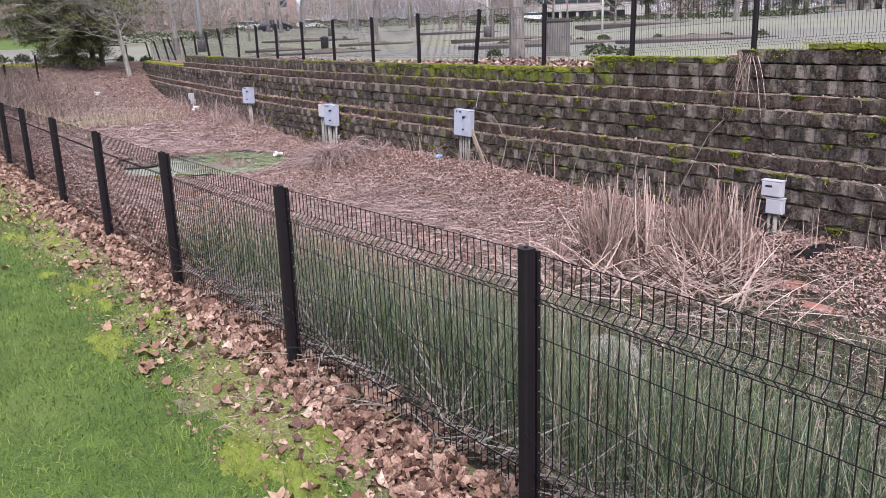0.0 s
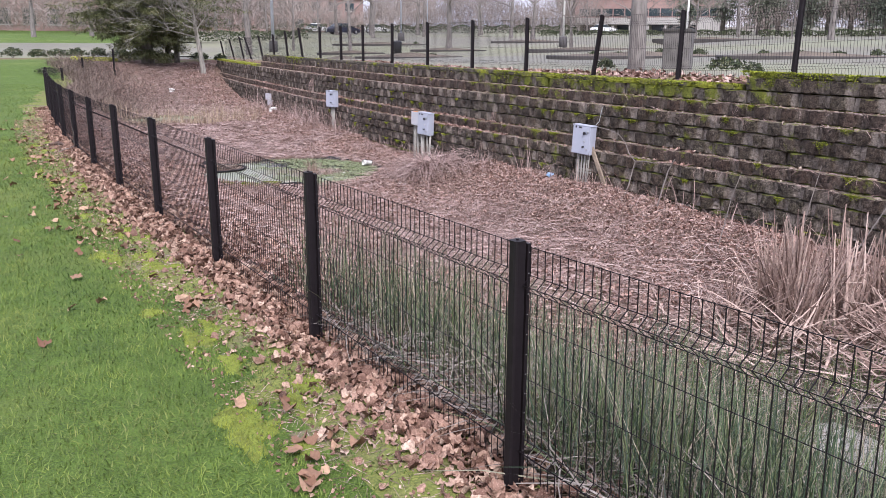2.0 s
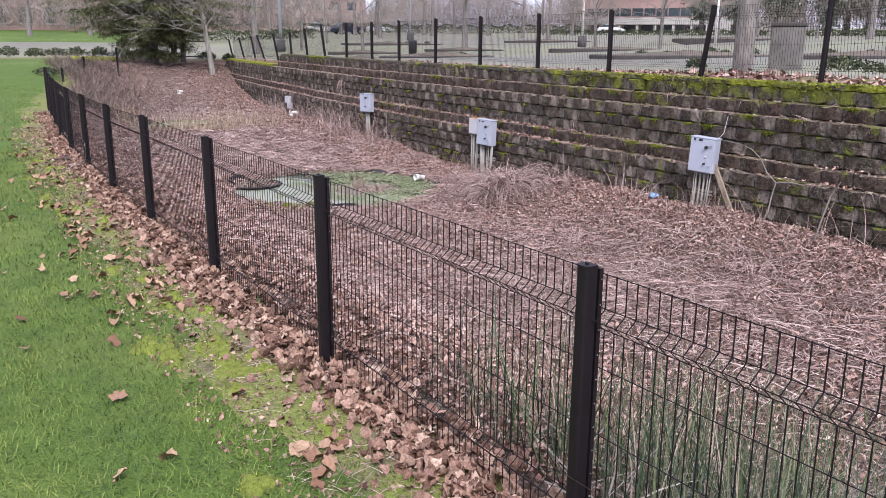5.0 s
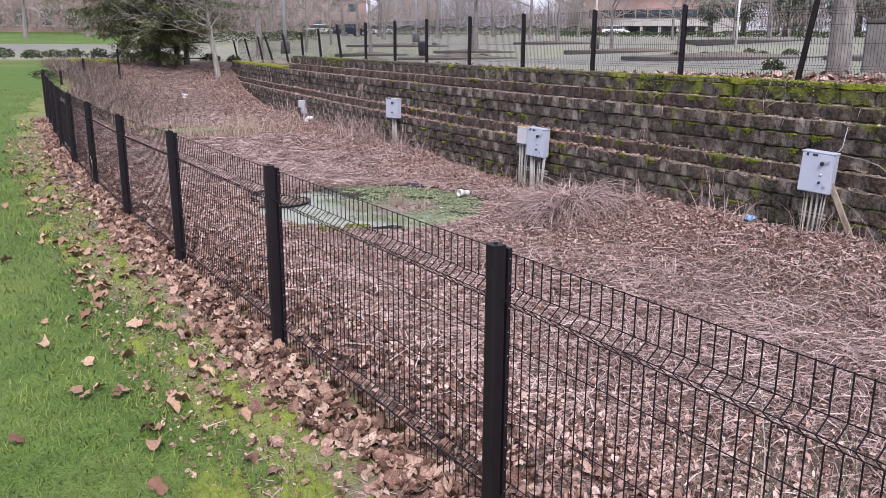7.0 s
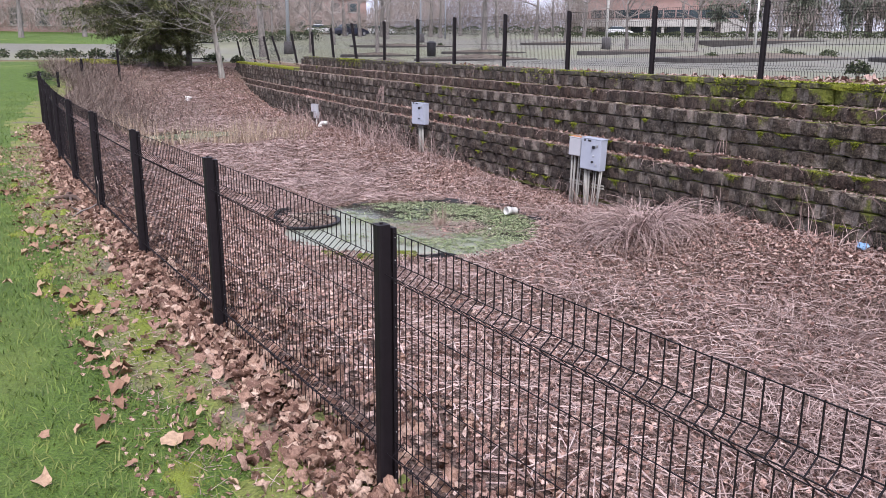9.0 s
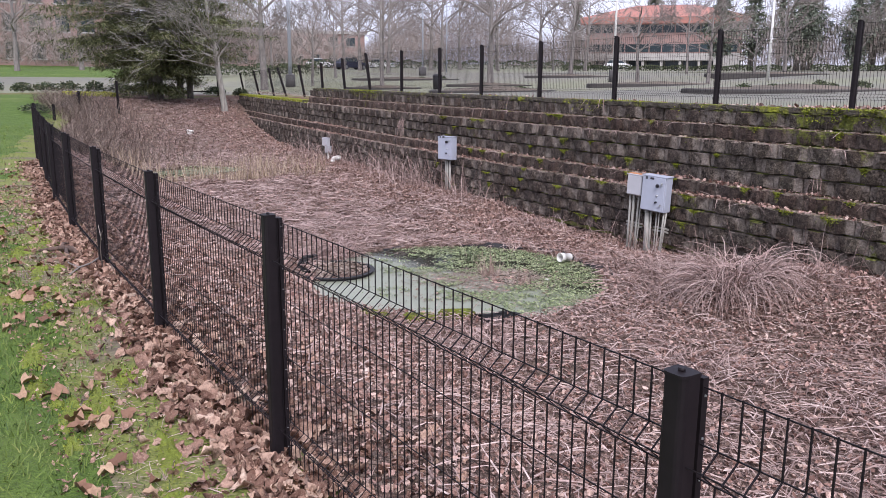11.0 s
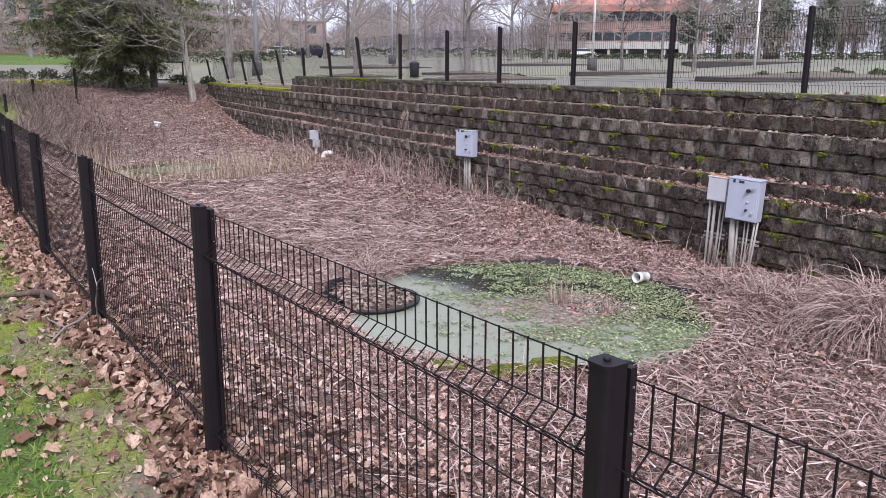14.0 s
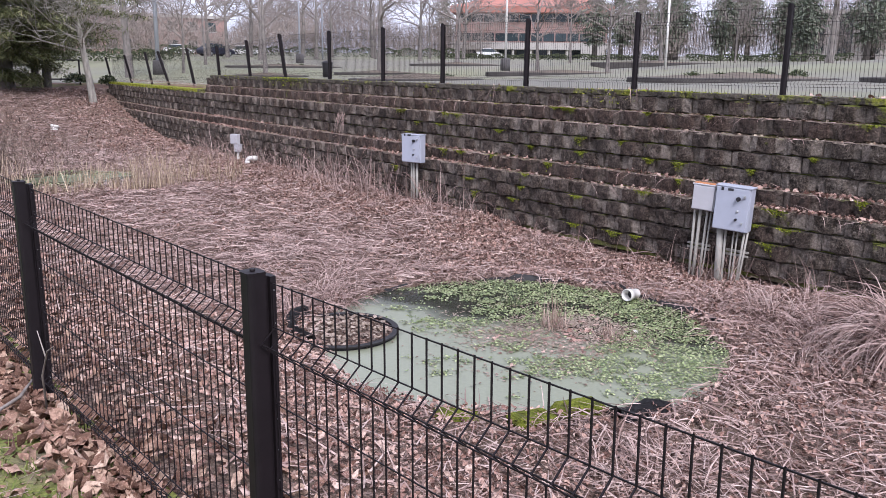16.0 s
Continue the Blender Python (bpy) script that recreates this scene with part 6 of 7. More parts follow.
def set_enclosures():
    # by the near pool: two small stacked boxes on a post
    g = float(ground_z(10.3, 6.2))
    u = thing("junction_box", "two small pale grey boxes stacked on a pipe post", "control box", "control boxes", at=pose(10.32, 6.22, g, 0, 0, -84))
    enclosure(u, "box_upper", 0.0, -g - 0.14, 0.29, 0.22, 0.11, PALE_BOX, [(-0.03, 0.15, 0.05, 0.014, "plate")])
    enclosure(u, "box_lower", 0.05, -g - 0.385, 0.24, 0.22, 0.1, PALE_BOX)
    conduits(u, [-0.03, 0.06], -0.15, -g - 0.38, [0.02, 0.032], -0.05)
    # the leaning cabinet with a timber brace
    g = float(ground_z(10.36, 13.35))
    u = thing("control_cabinet", "pale blue-grey steel control cabinet on conduits, leaning slightly", "control box", "control boxes", at=pose(10.46, 13.42, g, 0, 0, -80) @ pose(0, 0, 0, 0, 3, 0))
    enclosure(u, "cabinet", 0.0, -g + 0.1, 0.42, 0.53, 0.16, BOX, FITTINGS)
    conduits(u, [-0.13, -0.09, -0.02, 0.05, 0.11, 0.15], -0.2, -g + 0.1, [0.009, 0.014, 0.016, 0.017, 0.01, 0.01], -0.07, -0.012)
    crossbar(u, -0.17, 0.18, -g - 0.2)
    bm = bmesh.new()
    tube_into(bm, [(0.12, -0.02, -g + 0.63), (0.19, -0.02, -g + 0.66), (0.2, 0.06, -g + 0.72), (0.2, 0.12, -g + 0.98)], 0.0045, 6)
    part("mast", bm, GALV, u, "thin bent steel rod")
    bm = bmesh.new()
    box_into(bm, -0.036, -0.02, 0, 0.036, 0.02, 0.88, 0.004)
    pl = part("timber_brace", bm, WOOD)
    pl.matrix_world = pose(10.5, 12.82, float(ground_z(10.5, 12.82)) - 0.06, 0, 0, -80) @ pose(0, 0, 0, 0, -27, 0)
    tagged(pl, "weathered grey timber plank leaning against the cabinet", "plank")
    # the pair by the round pond
    g = float(ground_z(10.45, 19.5))
    u = thing("control_cabinet", "pale blue-grey control cabinet and smaller box on many conduits", "control box", "control boxes", at=pose(10.6, 19.53, g, 0, 0, -82) @ pose(0, 0, 0, 0, 2.5, 0))
    enclosure(u, "cabinet", 0.15, -g - 0.13, 0.43, 0.54, 0.17, BOX, [(a, b * 1.02, c, d, k) for a, b, c, d, k in FITTINGS])
    side = enclosure(u, "side_box", -0.225, -g + 0.06, 0.29, 0.32, 0.13, PALE_BOX)
    bm = bmesh.new()
    box_into(bm, -0.37, -0.12, -g + 0.392, -0.08, -0.01, -g + 0.398)
    part("rust_streak", bm, RUST, side, "rusty top edge")
    conduits(u, [-0.34, -0.27, -0.18, -0.13], -0.2, -g + 0.06, [0.017, 0.021, 0.016, 0.01], -0.06, -0.02)
    conduits(u, [0.02, 0.09, 0.19, 0.24, 0.32, 0.36], -0.2, -g - 0.13, [0.042, 0.016, 0.01, 0.01, 0.014, 0.013], -0.09, -0.025)
    crossbar(u, -0.4, -0.1, -g - 0.4)
    crossbar(u, 0.1, 0.38, -g - 0.4)
    # farther along
    g = float(ground_z(11.05, 25.8))
    u = thing("control_cabinet", "pale blue-grey control cabinet on two steel legs", "control box", "control boxes", at=pose(11.08, 25.82, g, 0, 0, -78))
    enclosure(u, "cabinet", 0.0, -g + 0.08, 0.42, 0.5, 0.16, BOX, FITTINGS)
    conduits(u, [-0.05, 0.0, 0.07], -0.2, -g + 0.08, [0.02, 0.02, 0.024], -0.07)
    g = float(ground_z(12.0, 33.95))
    u = thing("junction_box", "two small pale boxes on a white post at the wall's foot", "control box", "control boxes", at=pose(12.0, 33.95, g, 0, 0, -75))
    enclosure(u, "box_upper", -0.04, -g - 0.24, 0.26, 0.24, 0.1, PALE_BOX)
    enclosure(u, "box_lower", 0.05, -g - 0.45, 0.2, 0.2, 0.1, PALE_BOX)
    conduits(u, [0.04], -0.2, -g - 0.44, 0.035, -0.05, 0, WHITE_PVC)
    # a scrap of blue plastic
    bm = bmesh.new()
    bmesh.ops.create_icosphere(bm, subdivisions=2, radius=0.065)
    rng = np.random.default_rng(3)
    for v in bm.verts:
        v.co = Vector((v.co.x * 1.2, v.co.y, v.co.z * 0.7)) * (1 + rng.normal(0, 0.22))
    o = part("plastic_scrap", bm, plain("blue_plastic", (0.22, 0.36, 0.55), 0.4, 0, 0.3))
    o.matrix_world = pose(10.42, 14.35, float(ground_z(10.42, 14.35)) + 0.06)
    tagged(o, "crumpled scrap of pale blue plastic in the leaves", "litter")


set_enclosures()


# ---- trees ----
def grow(bm, rng, p, d, length, r, depth, sides, spread, up, segs=3, min_r=0.004):
    """One limb of a bare tree and its forks."""
    pts, rad = [p], [r]
    for i in range(segs):
        d = (d + Vector(rng.normal(0, 0.13, 3)) + Vector((0, 0, up))).normalized()
        p = p + d * (length / segs)
        pts.append(p)
        rad.append(max(min_r, r * (1 - 0.42 * (i + 1) / segs)))
    tube_into(bm, pts, rad, sides, False)
    if depth == 0:
        return
    n = rng.integers(3, 5) if depth > 1 else rng.integers(5, 8)
    for k in range(n):
        j = rng.integers(1, len(pts)) if k else len(pts) - 1
        axis = d.orthogonal().normalized()
        axis.rotate(Matrix.Rotation(rng.uniform(0, 6.28), 3, d))
        nd_ = (d * math.cos(spread) + axis * math.sin(spread) * rng.uniform(0.7, 1.2)).normalized()
        grow(bm, rng, pts[j], nd_, length * rng.uniform(0.55, 0.82), rad[j] * 0.62, depth - 1, max(3, sides - 1), spread, up, segs, min_r)


def bare_tree(name, label, at, height, r, seed, bark, depth=4, spread=0.6, lean=(0, 0), fork=0.33, up=0.03, min_r=0.006, limbs=5):
    rng = np.random.default_rng(seed)
    tree = thing(name, label, "tree", "bare trees", at=at)
    bm = bmesh.new()
    h0 = height * fork
    pts = [Vector((0, 0, -0.3)), Vector((0, 0, 0.05)), Vector((lean[0] * 0.4, lean[1] * 0.4, h0 * 0.5)), Vector((lean[0], lean[1], h0)), Vector((lean[0] * 1.3, lean[1] * 1.3, height * 0.72))]
    tube_into(bm, pts, [r * 1.5, r * 1.15, r * 0.9, r * 0.75, r * 0.25], 9)
    part("trunk", bm, bark, tree)
    bm = bmesh.new()
    for k in range(limbs):
        f = rng.uniform(0, 1) ** 1.2
        p = pts[3].lerp(pts[4], f)
        a = 6.28 * k / limbs + rng.normal(0, 0.4)
        d = Vector((math.cos(a), math.sin(a), rng.uniform(0.35, 1.0))).normalized()
        grow(bm, rng, p, d, height * 0.3 * (1 - 0.35 * f), r * 0.42, depth - 1, 5, spread, up, 2 if min_r > 0.01 else 3, min_r)
    part("crown", bm, TWIG if bark is not PALE_BARK else bark, tree)
    return tree


def foliage_build(stops):
    def build(nt, b):
        colour(nt, b, ramp(nt, island(nt), stops))
    return build


CEDAR = mat("cedar_foliage", foliage_build([(0.0, (0.04, 0.048, 0.02)), (0.5, (0.095, 0.108, 0.046)), (0.85, (0.155, 0.166, 0.074)), (1.0, (0.23, 0.215, 0.11))]), 0.8, spec=0.2)
CONIFER = mat("fir_foliage", foliage_build([(0.0, (0.085, 0.1, 0.075)), (0.6, (0.16, 0.185, 0.135)), (1.0, (0.22, 0.24, 0.18))]), 0.85, spec=0.2)
SHRUB = mat("shrub_leaf", foliage_build([(0.0, (0.02, 0.03, 0.014)), (0.6, (0.055, 0.075, 0.033)), (1.0, (0.13, 0.135, 0.07))]), 0.7, spec=0.3)
HEDGE = mat("hedge_leaf", foliage_build([(0.0, (0.03, 0.038, 0.02)), (0.6, (0.06, 0.075, 0.036)), (1.0, (0.1, 0.115, 0.06))]), 0.75, spec=0.3)
YELLOW = mat("yellow_groundcover", foliage_build([(0.0, (0.18, 0.2, 0.02)), (0.6, (0.38, 0.4, 0.04)), (1.0, (0.55, 0.55, 0.08))]), 0.85, spec=0.2)
MULCH = plain("bark_mulch", (0.1, 0.078, 0.056), 0.95, 0, 0.4, 2.5, 0.3)
KERB = plain("kerb_concrete", (0.055, 0.05, 0.046), 0.9, 0, 0.3, 5.0, 0.3)
BRICK = plain("far_red_brick", (0.3, 0.2, 0.175), 0.9, 0, 0.18, 1.2, 0.0)
TILE_ROOF = plain("far_red_roof", (0.36, 0.16, 0.125), 0.85, 0, 0.2, 0.8, 0.0)
STUCCO = plain("far_pale_wall", (0.36, 0.345, 0.32), 0.85, 0, 0.12, 0.7, 0.0)
GLASS_DARK = plain("far_window", (0.03, 0.045, 0.05), 0.12, 0, 0.3, 0.6, 0.0)
POLE = plain("grey_pole", (0.36, 0.38, 0.42), 0.5, 0.2, 0.15, 3.0, 0.0)
POLE_WHITE = plain("white_pole", (0.62, 0.61, 0.58), 0.5, 0.0, 0.1, 3.0, 0.0)


# ---- behind the far end ----
def pale_tree():
    tree = thing("birch_tree", "slender bare tree with pale trunk and wide low branches", "tree", at=pose(13.15, 46.95, float(ground_z(13.15, 46.95))))
    rng = np.random.default_rng(17)
    bm = bmesh.new()
    pts = [Vector(p) for p in ((0, 0, -0.2), (0, 0, 0.1), (-0.08, 0.0, 0.9), (-0.22, 0.0, 1.9), (-0.3, 0.0, 2.7), (-0.55, 0.05, 4.2), (-0.75, 0.1, 6.4))]
    tube_into(bm, pts, [0.2, 0.15, 0.125, 0.11, 0.1, 0.07, 0.03], 9)
    part("trunk", bm, PALE_BARK, tree)
    bm = bmesh.new()
    for k, (z, a, el, L) in enumerate(((1.9, 3.0, 0.28, 3.6), (2.3, 3.4, 0.35, 3.8), (2.6, 2.7, 0.5, 3.6), (2.9, 3.6, 0.6, 3.4), (3.3, 3.1, 0.45, 3.4), (3.7, 2.5, 0.6, 3.0), (2.2, 0.3, 0.85, 3.0), (2.8, -0.4, 0.7, 2.8), (3.4, 0.5, 0.6, 2.6), (3.9, 5.0, 0.5, 2.4), (4.3, 1.6, 0.5, 2.4), (4.8, 3.2, 0.6, 2.4), (5.3, 0.2, 0.6, 2.0), (5.8, 2.4, 0.8, 1.8), (2.0, 4.4, 0.35, 2.8), (3.0, 4.0, 0.4, 3.0))):
        p = Vector((-0.22 - 0.12 * (z - 1.9), 0, z))
        d = Vector((math.cos(a) * math.cos(el), math.sin(a) * math.cos(el), math.sin(el)))
        grow(bm, rng, p, d, L * 0.55, 0.036, 3, 5, 0.5, 0.02, 4, 0.006)
    part("crown", bm, PALE_BARK, tree)


def sprays(rng, px, py, pz, size, droop, width):
    """Hanging flat sprays of foliage."""
    n = len(px)
    return ribbons(rng, px, py, pz, rng.uniform(0.5, 1.2, n) * size, rng.uniform(0.6, 1.3, n) * width, rng.uniform(0, 6.28, n), rng.uniform(-0.7, 0.5, n), rng.uniform(0.2, 1.0, n) * droop, 1, 0.6)


def cedar():
    rng = np.random.default_rng(23)
    gx, gy = 11.0, 50.2
    g = float(ground_z(gx, gy))
    tree = thing("cedar_tree", "large dark green cedar with drooping sprays down to the ground", "tree", at=pose(gx, gy, g))
    bm = bmesh.new()
    for x, y, lx, r in ((0, 0, 0.1, 0.3), (1.75, 0.5, 0.15, 0.13), (1.25, 0.3, -0.1, 0.14)):
        tube_into(bm, [(x, y, -0.3), (x + lx * 0.3, y, 1.5), (x + lx, y, 4), (x * 0.5, y * 0.5, 8.5)], [r * 1.3, r, r * 0.75, 0.05], 8)
    part("trunk", bm, BARK, tree)
    parts = []
    bm = bmesh.new()
    for k in range(380):
        z = rng.uniform(0.25, 9.5)
        reach = np.interp(z, [0.2, 1.2, 2.2, 3.5, 6, 9.5], [1.7, 2.2, 4.2, 5.2, 4.8, 0.9]) * rng.uniform(0.55, 1.12)
        a = rng.uniform(0, 6.28)
        end = Vector((math.cos(a) * reach, math.sin(a) * reach, z - 0.12 * reach))
        mid = Vector((math.cos(a) * reach * 0.55, math.sin(a) * reach * 0.55, z + 0.1))
        tube_into(bm, [Vector((0, 0, z + 0.1)), mid, end], [0.035, 0.02, 0.006], 4, False)
        n = int(110 + 150 * reach / 3.5)
        t = rng.uniform(0.25, 1.02, n)
        px = end.x * t + rng.normal(0, 0.2, n)
        py = end.y * t + rng.normal(0, 0.2, n)
        pz = z + (0.4 * t - 0.52 * t * t) * 1.0 - 0.1 * t * reach * 0.3 + rng.normal(0, 0.07, n)
        parts.append(sprays(rng, px, py, np.maximum(pz, 0.1), 0.24, 1.3, 0.034))
    off, vs, fs = 0, [], []
    for v, f in parts:
        vs.append(v)
        fs.append(f + off)
        off += len(v)
    part("framework", bm, BARK, tree)
    o = new("crown", np_mesh("crown", np.concatenate(vs), np.concatenate(fs), [CEDAR]))
    o.parent = tree


def leaf_ball(rng, rx, ry, rz, n, size, z0=0.0, flat=False):
    a, c = rng.uniform(0, 6.28, n), rng.uniform(-0.35, 1, n)
    q = rng.uniform(0.55, 1.05, n) * (1 + 0.14 * np.sin(3 * a + 4 * c))
    s = np.sqrt(1 - np.clip(c, -1, 1) ** 2)
    x, y, z = rx * q * s * np.cos(a), ry * q * s * np.sin(a), z0 + rz * (0.35 + 0.65 * q * c)
    return leaves(rng, x, y, np.maximum(z, 0.0), rng.uniform(0.6, 1.3, n) * size, OVAL, 1.2, 0.5)


def shrub_kinds():
    out = []
    rng = np.random.default_rng(41)
    for rx, rz in ((0.5, 0.6), (0.42, 0.5), (0.6, 0.5)):
        s = thing("shrub", "low rounded evergreen shrub in the planting bed", "shrub", "low shrubs")
        v, f = leaf_ball(rng, rx, rx, rz, 420, 0.1)
        o = new("foliage", np_mesh("foliage", v, f, [SHRUB]))
        o.parent = s
        bm = bmesh.new()
        for k in range(5):
            a = k * 1.26
            tube_into(bm, [(0, 0, -0.05), (math.cos(a) * rx * 0.3, math.sin(a) * rx * 0.3, rz * 0.35), (math.cos(a) * rx * 0.6, math.sin(a) * rx * 0.6, rz * 0.7)], [0.015, 0.01, 0.005], 4)
        part("stems", bm, TWIG, s)
        out.append(s)
    return out


SHRUBS = shrub_kinds()


def put_shrubs():
    rng = np.random.default_rng(43)
    first = [True, True, True]
    spots = [(x, 57.3 - 0.16 * (x - 6) + rng.normal(0, 0.15), 1.15) for x in (0.2, 1.9, 3.4, 4.9, 6.2, 7.3, 8.4, 9.6, 10.8, 12.0)]
    spots += [(13.2, 53.6, 0.9), (14.6, 52.6, 1.0), (12.4, 52.8, 0.8), (15.6, 51.6, 0.9), (15.5, 14.4, 0.7), (16.1, 14.1, 0.6), (14.2, 16.9, 0.5), (5.0, 43.6, 0.8)]
    spots += [(18.6 + k * 0.75, 34.6 + rng.normal(0, 0.2), 0.6) for k in range(3)] + [(23.6 + k * 1.1, 27.6 - 0.15 * k + rng.normal(0, 0.3), 0.75) for k in range(6)] + [(27.5 + k * 1.2, 22.3 - 0.8 * k, 0.7) for k in range(4)] + [(36 + k * 1.5, 70 - k, 0.7) for k in range(3)]
    for i, (x, y, sc) in enumerate(spots):
        k = i % 3
        z = float(all_z(np.array(x), np.array(y)))
        sc = sc * (0.75 if x > 16 else 1.0)
        m = pose(x, y, z, 0, 0, rng.uniform(0, 360)) @ Matrix.Diagonal((sc, sc, sc * rng.uniform(0.8, 1.1), 1))
        if first[k]:
            SHRUBS[k].matrix_world = m
            first[k] = False
        else:
            c = copy_thing(SHRUBS[k], m)
            c.matrix_basis = m


def yellow_patch():
    rng = np.random.default_rng(44)
    n = 2600
    x, y = rng.uniform(7.4, 9.6, n), rng.uniform(51.0, 53.0, n)
    stuff("yellow_groundcover", [leaves(rng, x, y, all_z(x, y) + rng.uniform(0, 0.12, n), rng.uniform(0.06, 0.12, n), OVAL, 0.5, 0.4)], YELLOW, "bright yellow-green ground cover along the planting bed", "ground cover")


def gate_frame():
    g = thing("barrier_rail", "black steel tube barrier rail beside the trees", "rail", at=pose(13.2, 52.6, float(all_z(np.array(13.2), np.array(52.6)))))
    for x in (0.0, 1.55):
        bm = bmesh.new()
        tube_into(bm, [(x, 0, -0.2), (x, 0, 1.1)], 0.04, 8)
        part("upright", bm, BLACK, g)
    for z in (1.08, 0.25):
        bm = bmesh.new()
        tube_into(bm, [(-0.9, 0, z), (1.55, 0, z)], 0.03, 8)
        part("rail", bm, BLACK, g)


pale_tree()
cedar()
put_shrubs()
yellow_patch()
gate_frame()


# ---- car park ----
def planting_island(x, y, length, width, yaw):
    z = float(lot_z(x, y))
    isl = thing("planting_island", "kerbed car park island with brown mulch and leaves", "island", "car park islands", at=pose(x, y, z - 0.05, 0, 0, yaw))
    N = 36
    out = [(math.copysign(abs(math.cos(a)) ** 0.55, math.cos(a)) * length / 2, math.copysign(abs(math.sin(a)) ** 0.55, math.sin(a)) * width / 2) for a in (2 * math.pi * i / N for i in range(N))]
    bm = bmesh.new()
    rings = []
    for k, h in ((1.0, -0.7), (1.0, 0.1), (0.985, 0.125), (0.95, 0.125), (0.95, 0.09)):
        rings.append([bm.verts.new((px * k, py * k, h)) for px, py in out])
    for a, b in zip(rings, rings[1:]):
        for i in range(N):
            bm.faces.new((a[i], a[(i + 1) % N], b[(i + 1) % N], b[i]))
    part("kerb", bm, KERB, isl)
    bm = bmesh.new()
    c = bm.verts.new((0, 0, 0.3))
    rim = [bm.verts.new((px * 0.95, py * 0.95, 0.11)) for px, py in out]
    for i in range(N):
        bm.faces.new((rim[i], rim[(i + 1) % N], c))
    part("mulch", bm, MULCH, isl)


for spec in ((18.9, 41.6, 5.0, 2.0, 60), (19.0, 34.6, 5.5, 1.8, 5), (26.0, 27.2, 8.5, 3.2, -10), (28.8, 21.4, 6.5, 2.6, -38), (36.5, 70.0, 9.0, 3.0, -30), (35.5, 57.0, 6.0, 2.4, -30), (49.5, 64.0, 8.0, 3.0, -35), (27.2, 57.4, 5.0, 2.0, -25), (40.0, 45.5, 9.0, 3.0, -40), (60.0, 52.0, 10.0, 3.5, -50)):
    planting_island(*spec)


def big_tree():
    bare_tree("roadside_tree", "large bare tree with a thick grey trunk behind the fence", pose(13.4, 15.1, float(lot_z(13.4, 15.1)) - 0.02), 11.0, 0.17, 51, BARK, 4, 0.6, (0.1, 0.2), 0.42)


big_tree()
BARE = [
    (bare_tree("bare_tree", "leafless car park tree with fine grey-brown twigs", pose(35.4, 56.8, float(lot_z(35.4, 56.8))), 10.5, 0.22, 61, BARK, 4, 0.62, (0.1, 0.1), 0.3, 0.02, 0.014, 8)),
    (bare_tree("bare_tree", "leafless slender car park tree with upright twigs", pose(27.1, 57.3, float(lot_z(27.1, 57.3))), 8.5, 0.13, 62, BARK, 4, 0.5, (0.0, 0.1), 0.28, 0.05, 0.014, 8)),
    (bare_tree("bare_tree", "leafless car park tree with a rounded twiggy crown", pose(49.6, 64.2, float(lot_z(49.6, 64.2))), 10.0, 0.2, 63, BARK, 4, 0.68, (0.2, 0.0), 0.26, 0.03, 0.016, 8)),
]


def more_trees():
    rng = np.random.default_rng(71)
    spots = [(21.8, 64.1, 1.1), (26.2, 66.0, 0.8), (39.0, 46.5, 0.6), (42.5, 44.0, 0.55), (33.0, 76.0, 0.9), (44.0, 86.0, 1.0), (56.0, 76.0, 0.95), (62.0, 62.0, 0.9), (70.0, 84.0, 1.1), (48.0, 104.0, 1.1), (36.0, 98.0, 1.0), (28.0, 92.0, 1.0), (58.0, 52.0, 0.6), (66.0, 48.0, 0.65), (74.0, 60.0, 1.0), (50.0, 34.0, 0.9), (60.0, 30.0, 1.0), (16.0, 96.0, 1.1), (10.0, 92.0, 1.0), (4.0, 98.0, 1.1), (-4.0, 94.0, 1.0), (-10.0, 100.0, 1.2), (20.0, 84.0, 0.9), (52.0, 88.0, 1.1), (57.0, 98.0, 1.2), (60.0, 88.0, 1.1), (66.0, 96.0, 1.2), (50.0, 98.0, 1.2), (72.0, 92.0, 1.1), (46.0, 96.0, 1.1)]
    for _ in range(10):
        h = rng.uniform(-12, 78)
        R = rng.uniform(105, 165)
        spots.append((1 + R * math.sin(radians(h)), 12 + R * math.cos(radians(h)), rng.uniform(0.9, 1.5)))
    for i, (x, y, sc) in enumerate(spots):
        m = pose(x, y, float(all_z(np.array(x), np.array(y))), 0, 0, rng.uniform(0, 360)) @ Matrix.Diagonal((sc, sc, sc, 1))
        c = copy_thing(BARE[i % 3], m)
        c.matrix_basis = m


more_trees()


def conifer_kind(seed, h, r):
    rng = np.random.default_rng(seed)
    tree = thing("fir_tree", "tall dark green fir beyond the car park", "tree", "far firs")
    bm = bmesh.new()
    tube_into(bm, [(0, 0, -0.5), (0, 0, h)], [0.35, 0.04], 7)
    part("trunk", bm, BARK, tree)
    n = 3600
    z = h * (1 - rng.uniform(0, 1, n) ** 0.65 * 0.85)
    whorl = np.floor(z / 0.75) * 0.75
    reach = r * (1 - whorl / h) ** 0.8 * (0.75 + 0.35 * np.sin(whorl * 7.3 + 1.0))
    a = np.round(rng.uniform(0, 6.28, n) / 0.5) * 0.5 + whorl * 1.7 + rng.normal(0, 0.1, n)
    t = rng.uniform(0.15, 1.05, n)
    v, f = sprays(rng, reach * t * np.cos(a), reach * t * np.sin(a), whorl - 0.25 * reach * t * t + rng.normal(0, 0.12, n), 0.62, 1.0, 0.15)
    o = new("crown", np_mesh("crown", v, f, [CONIFER]))
    o.parent = tree
    return tree


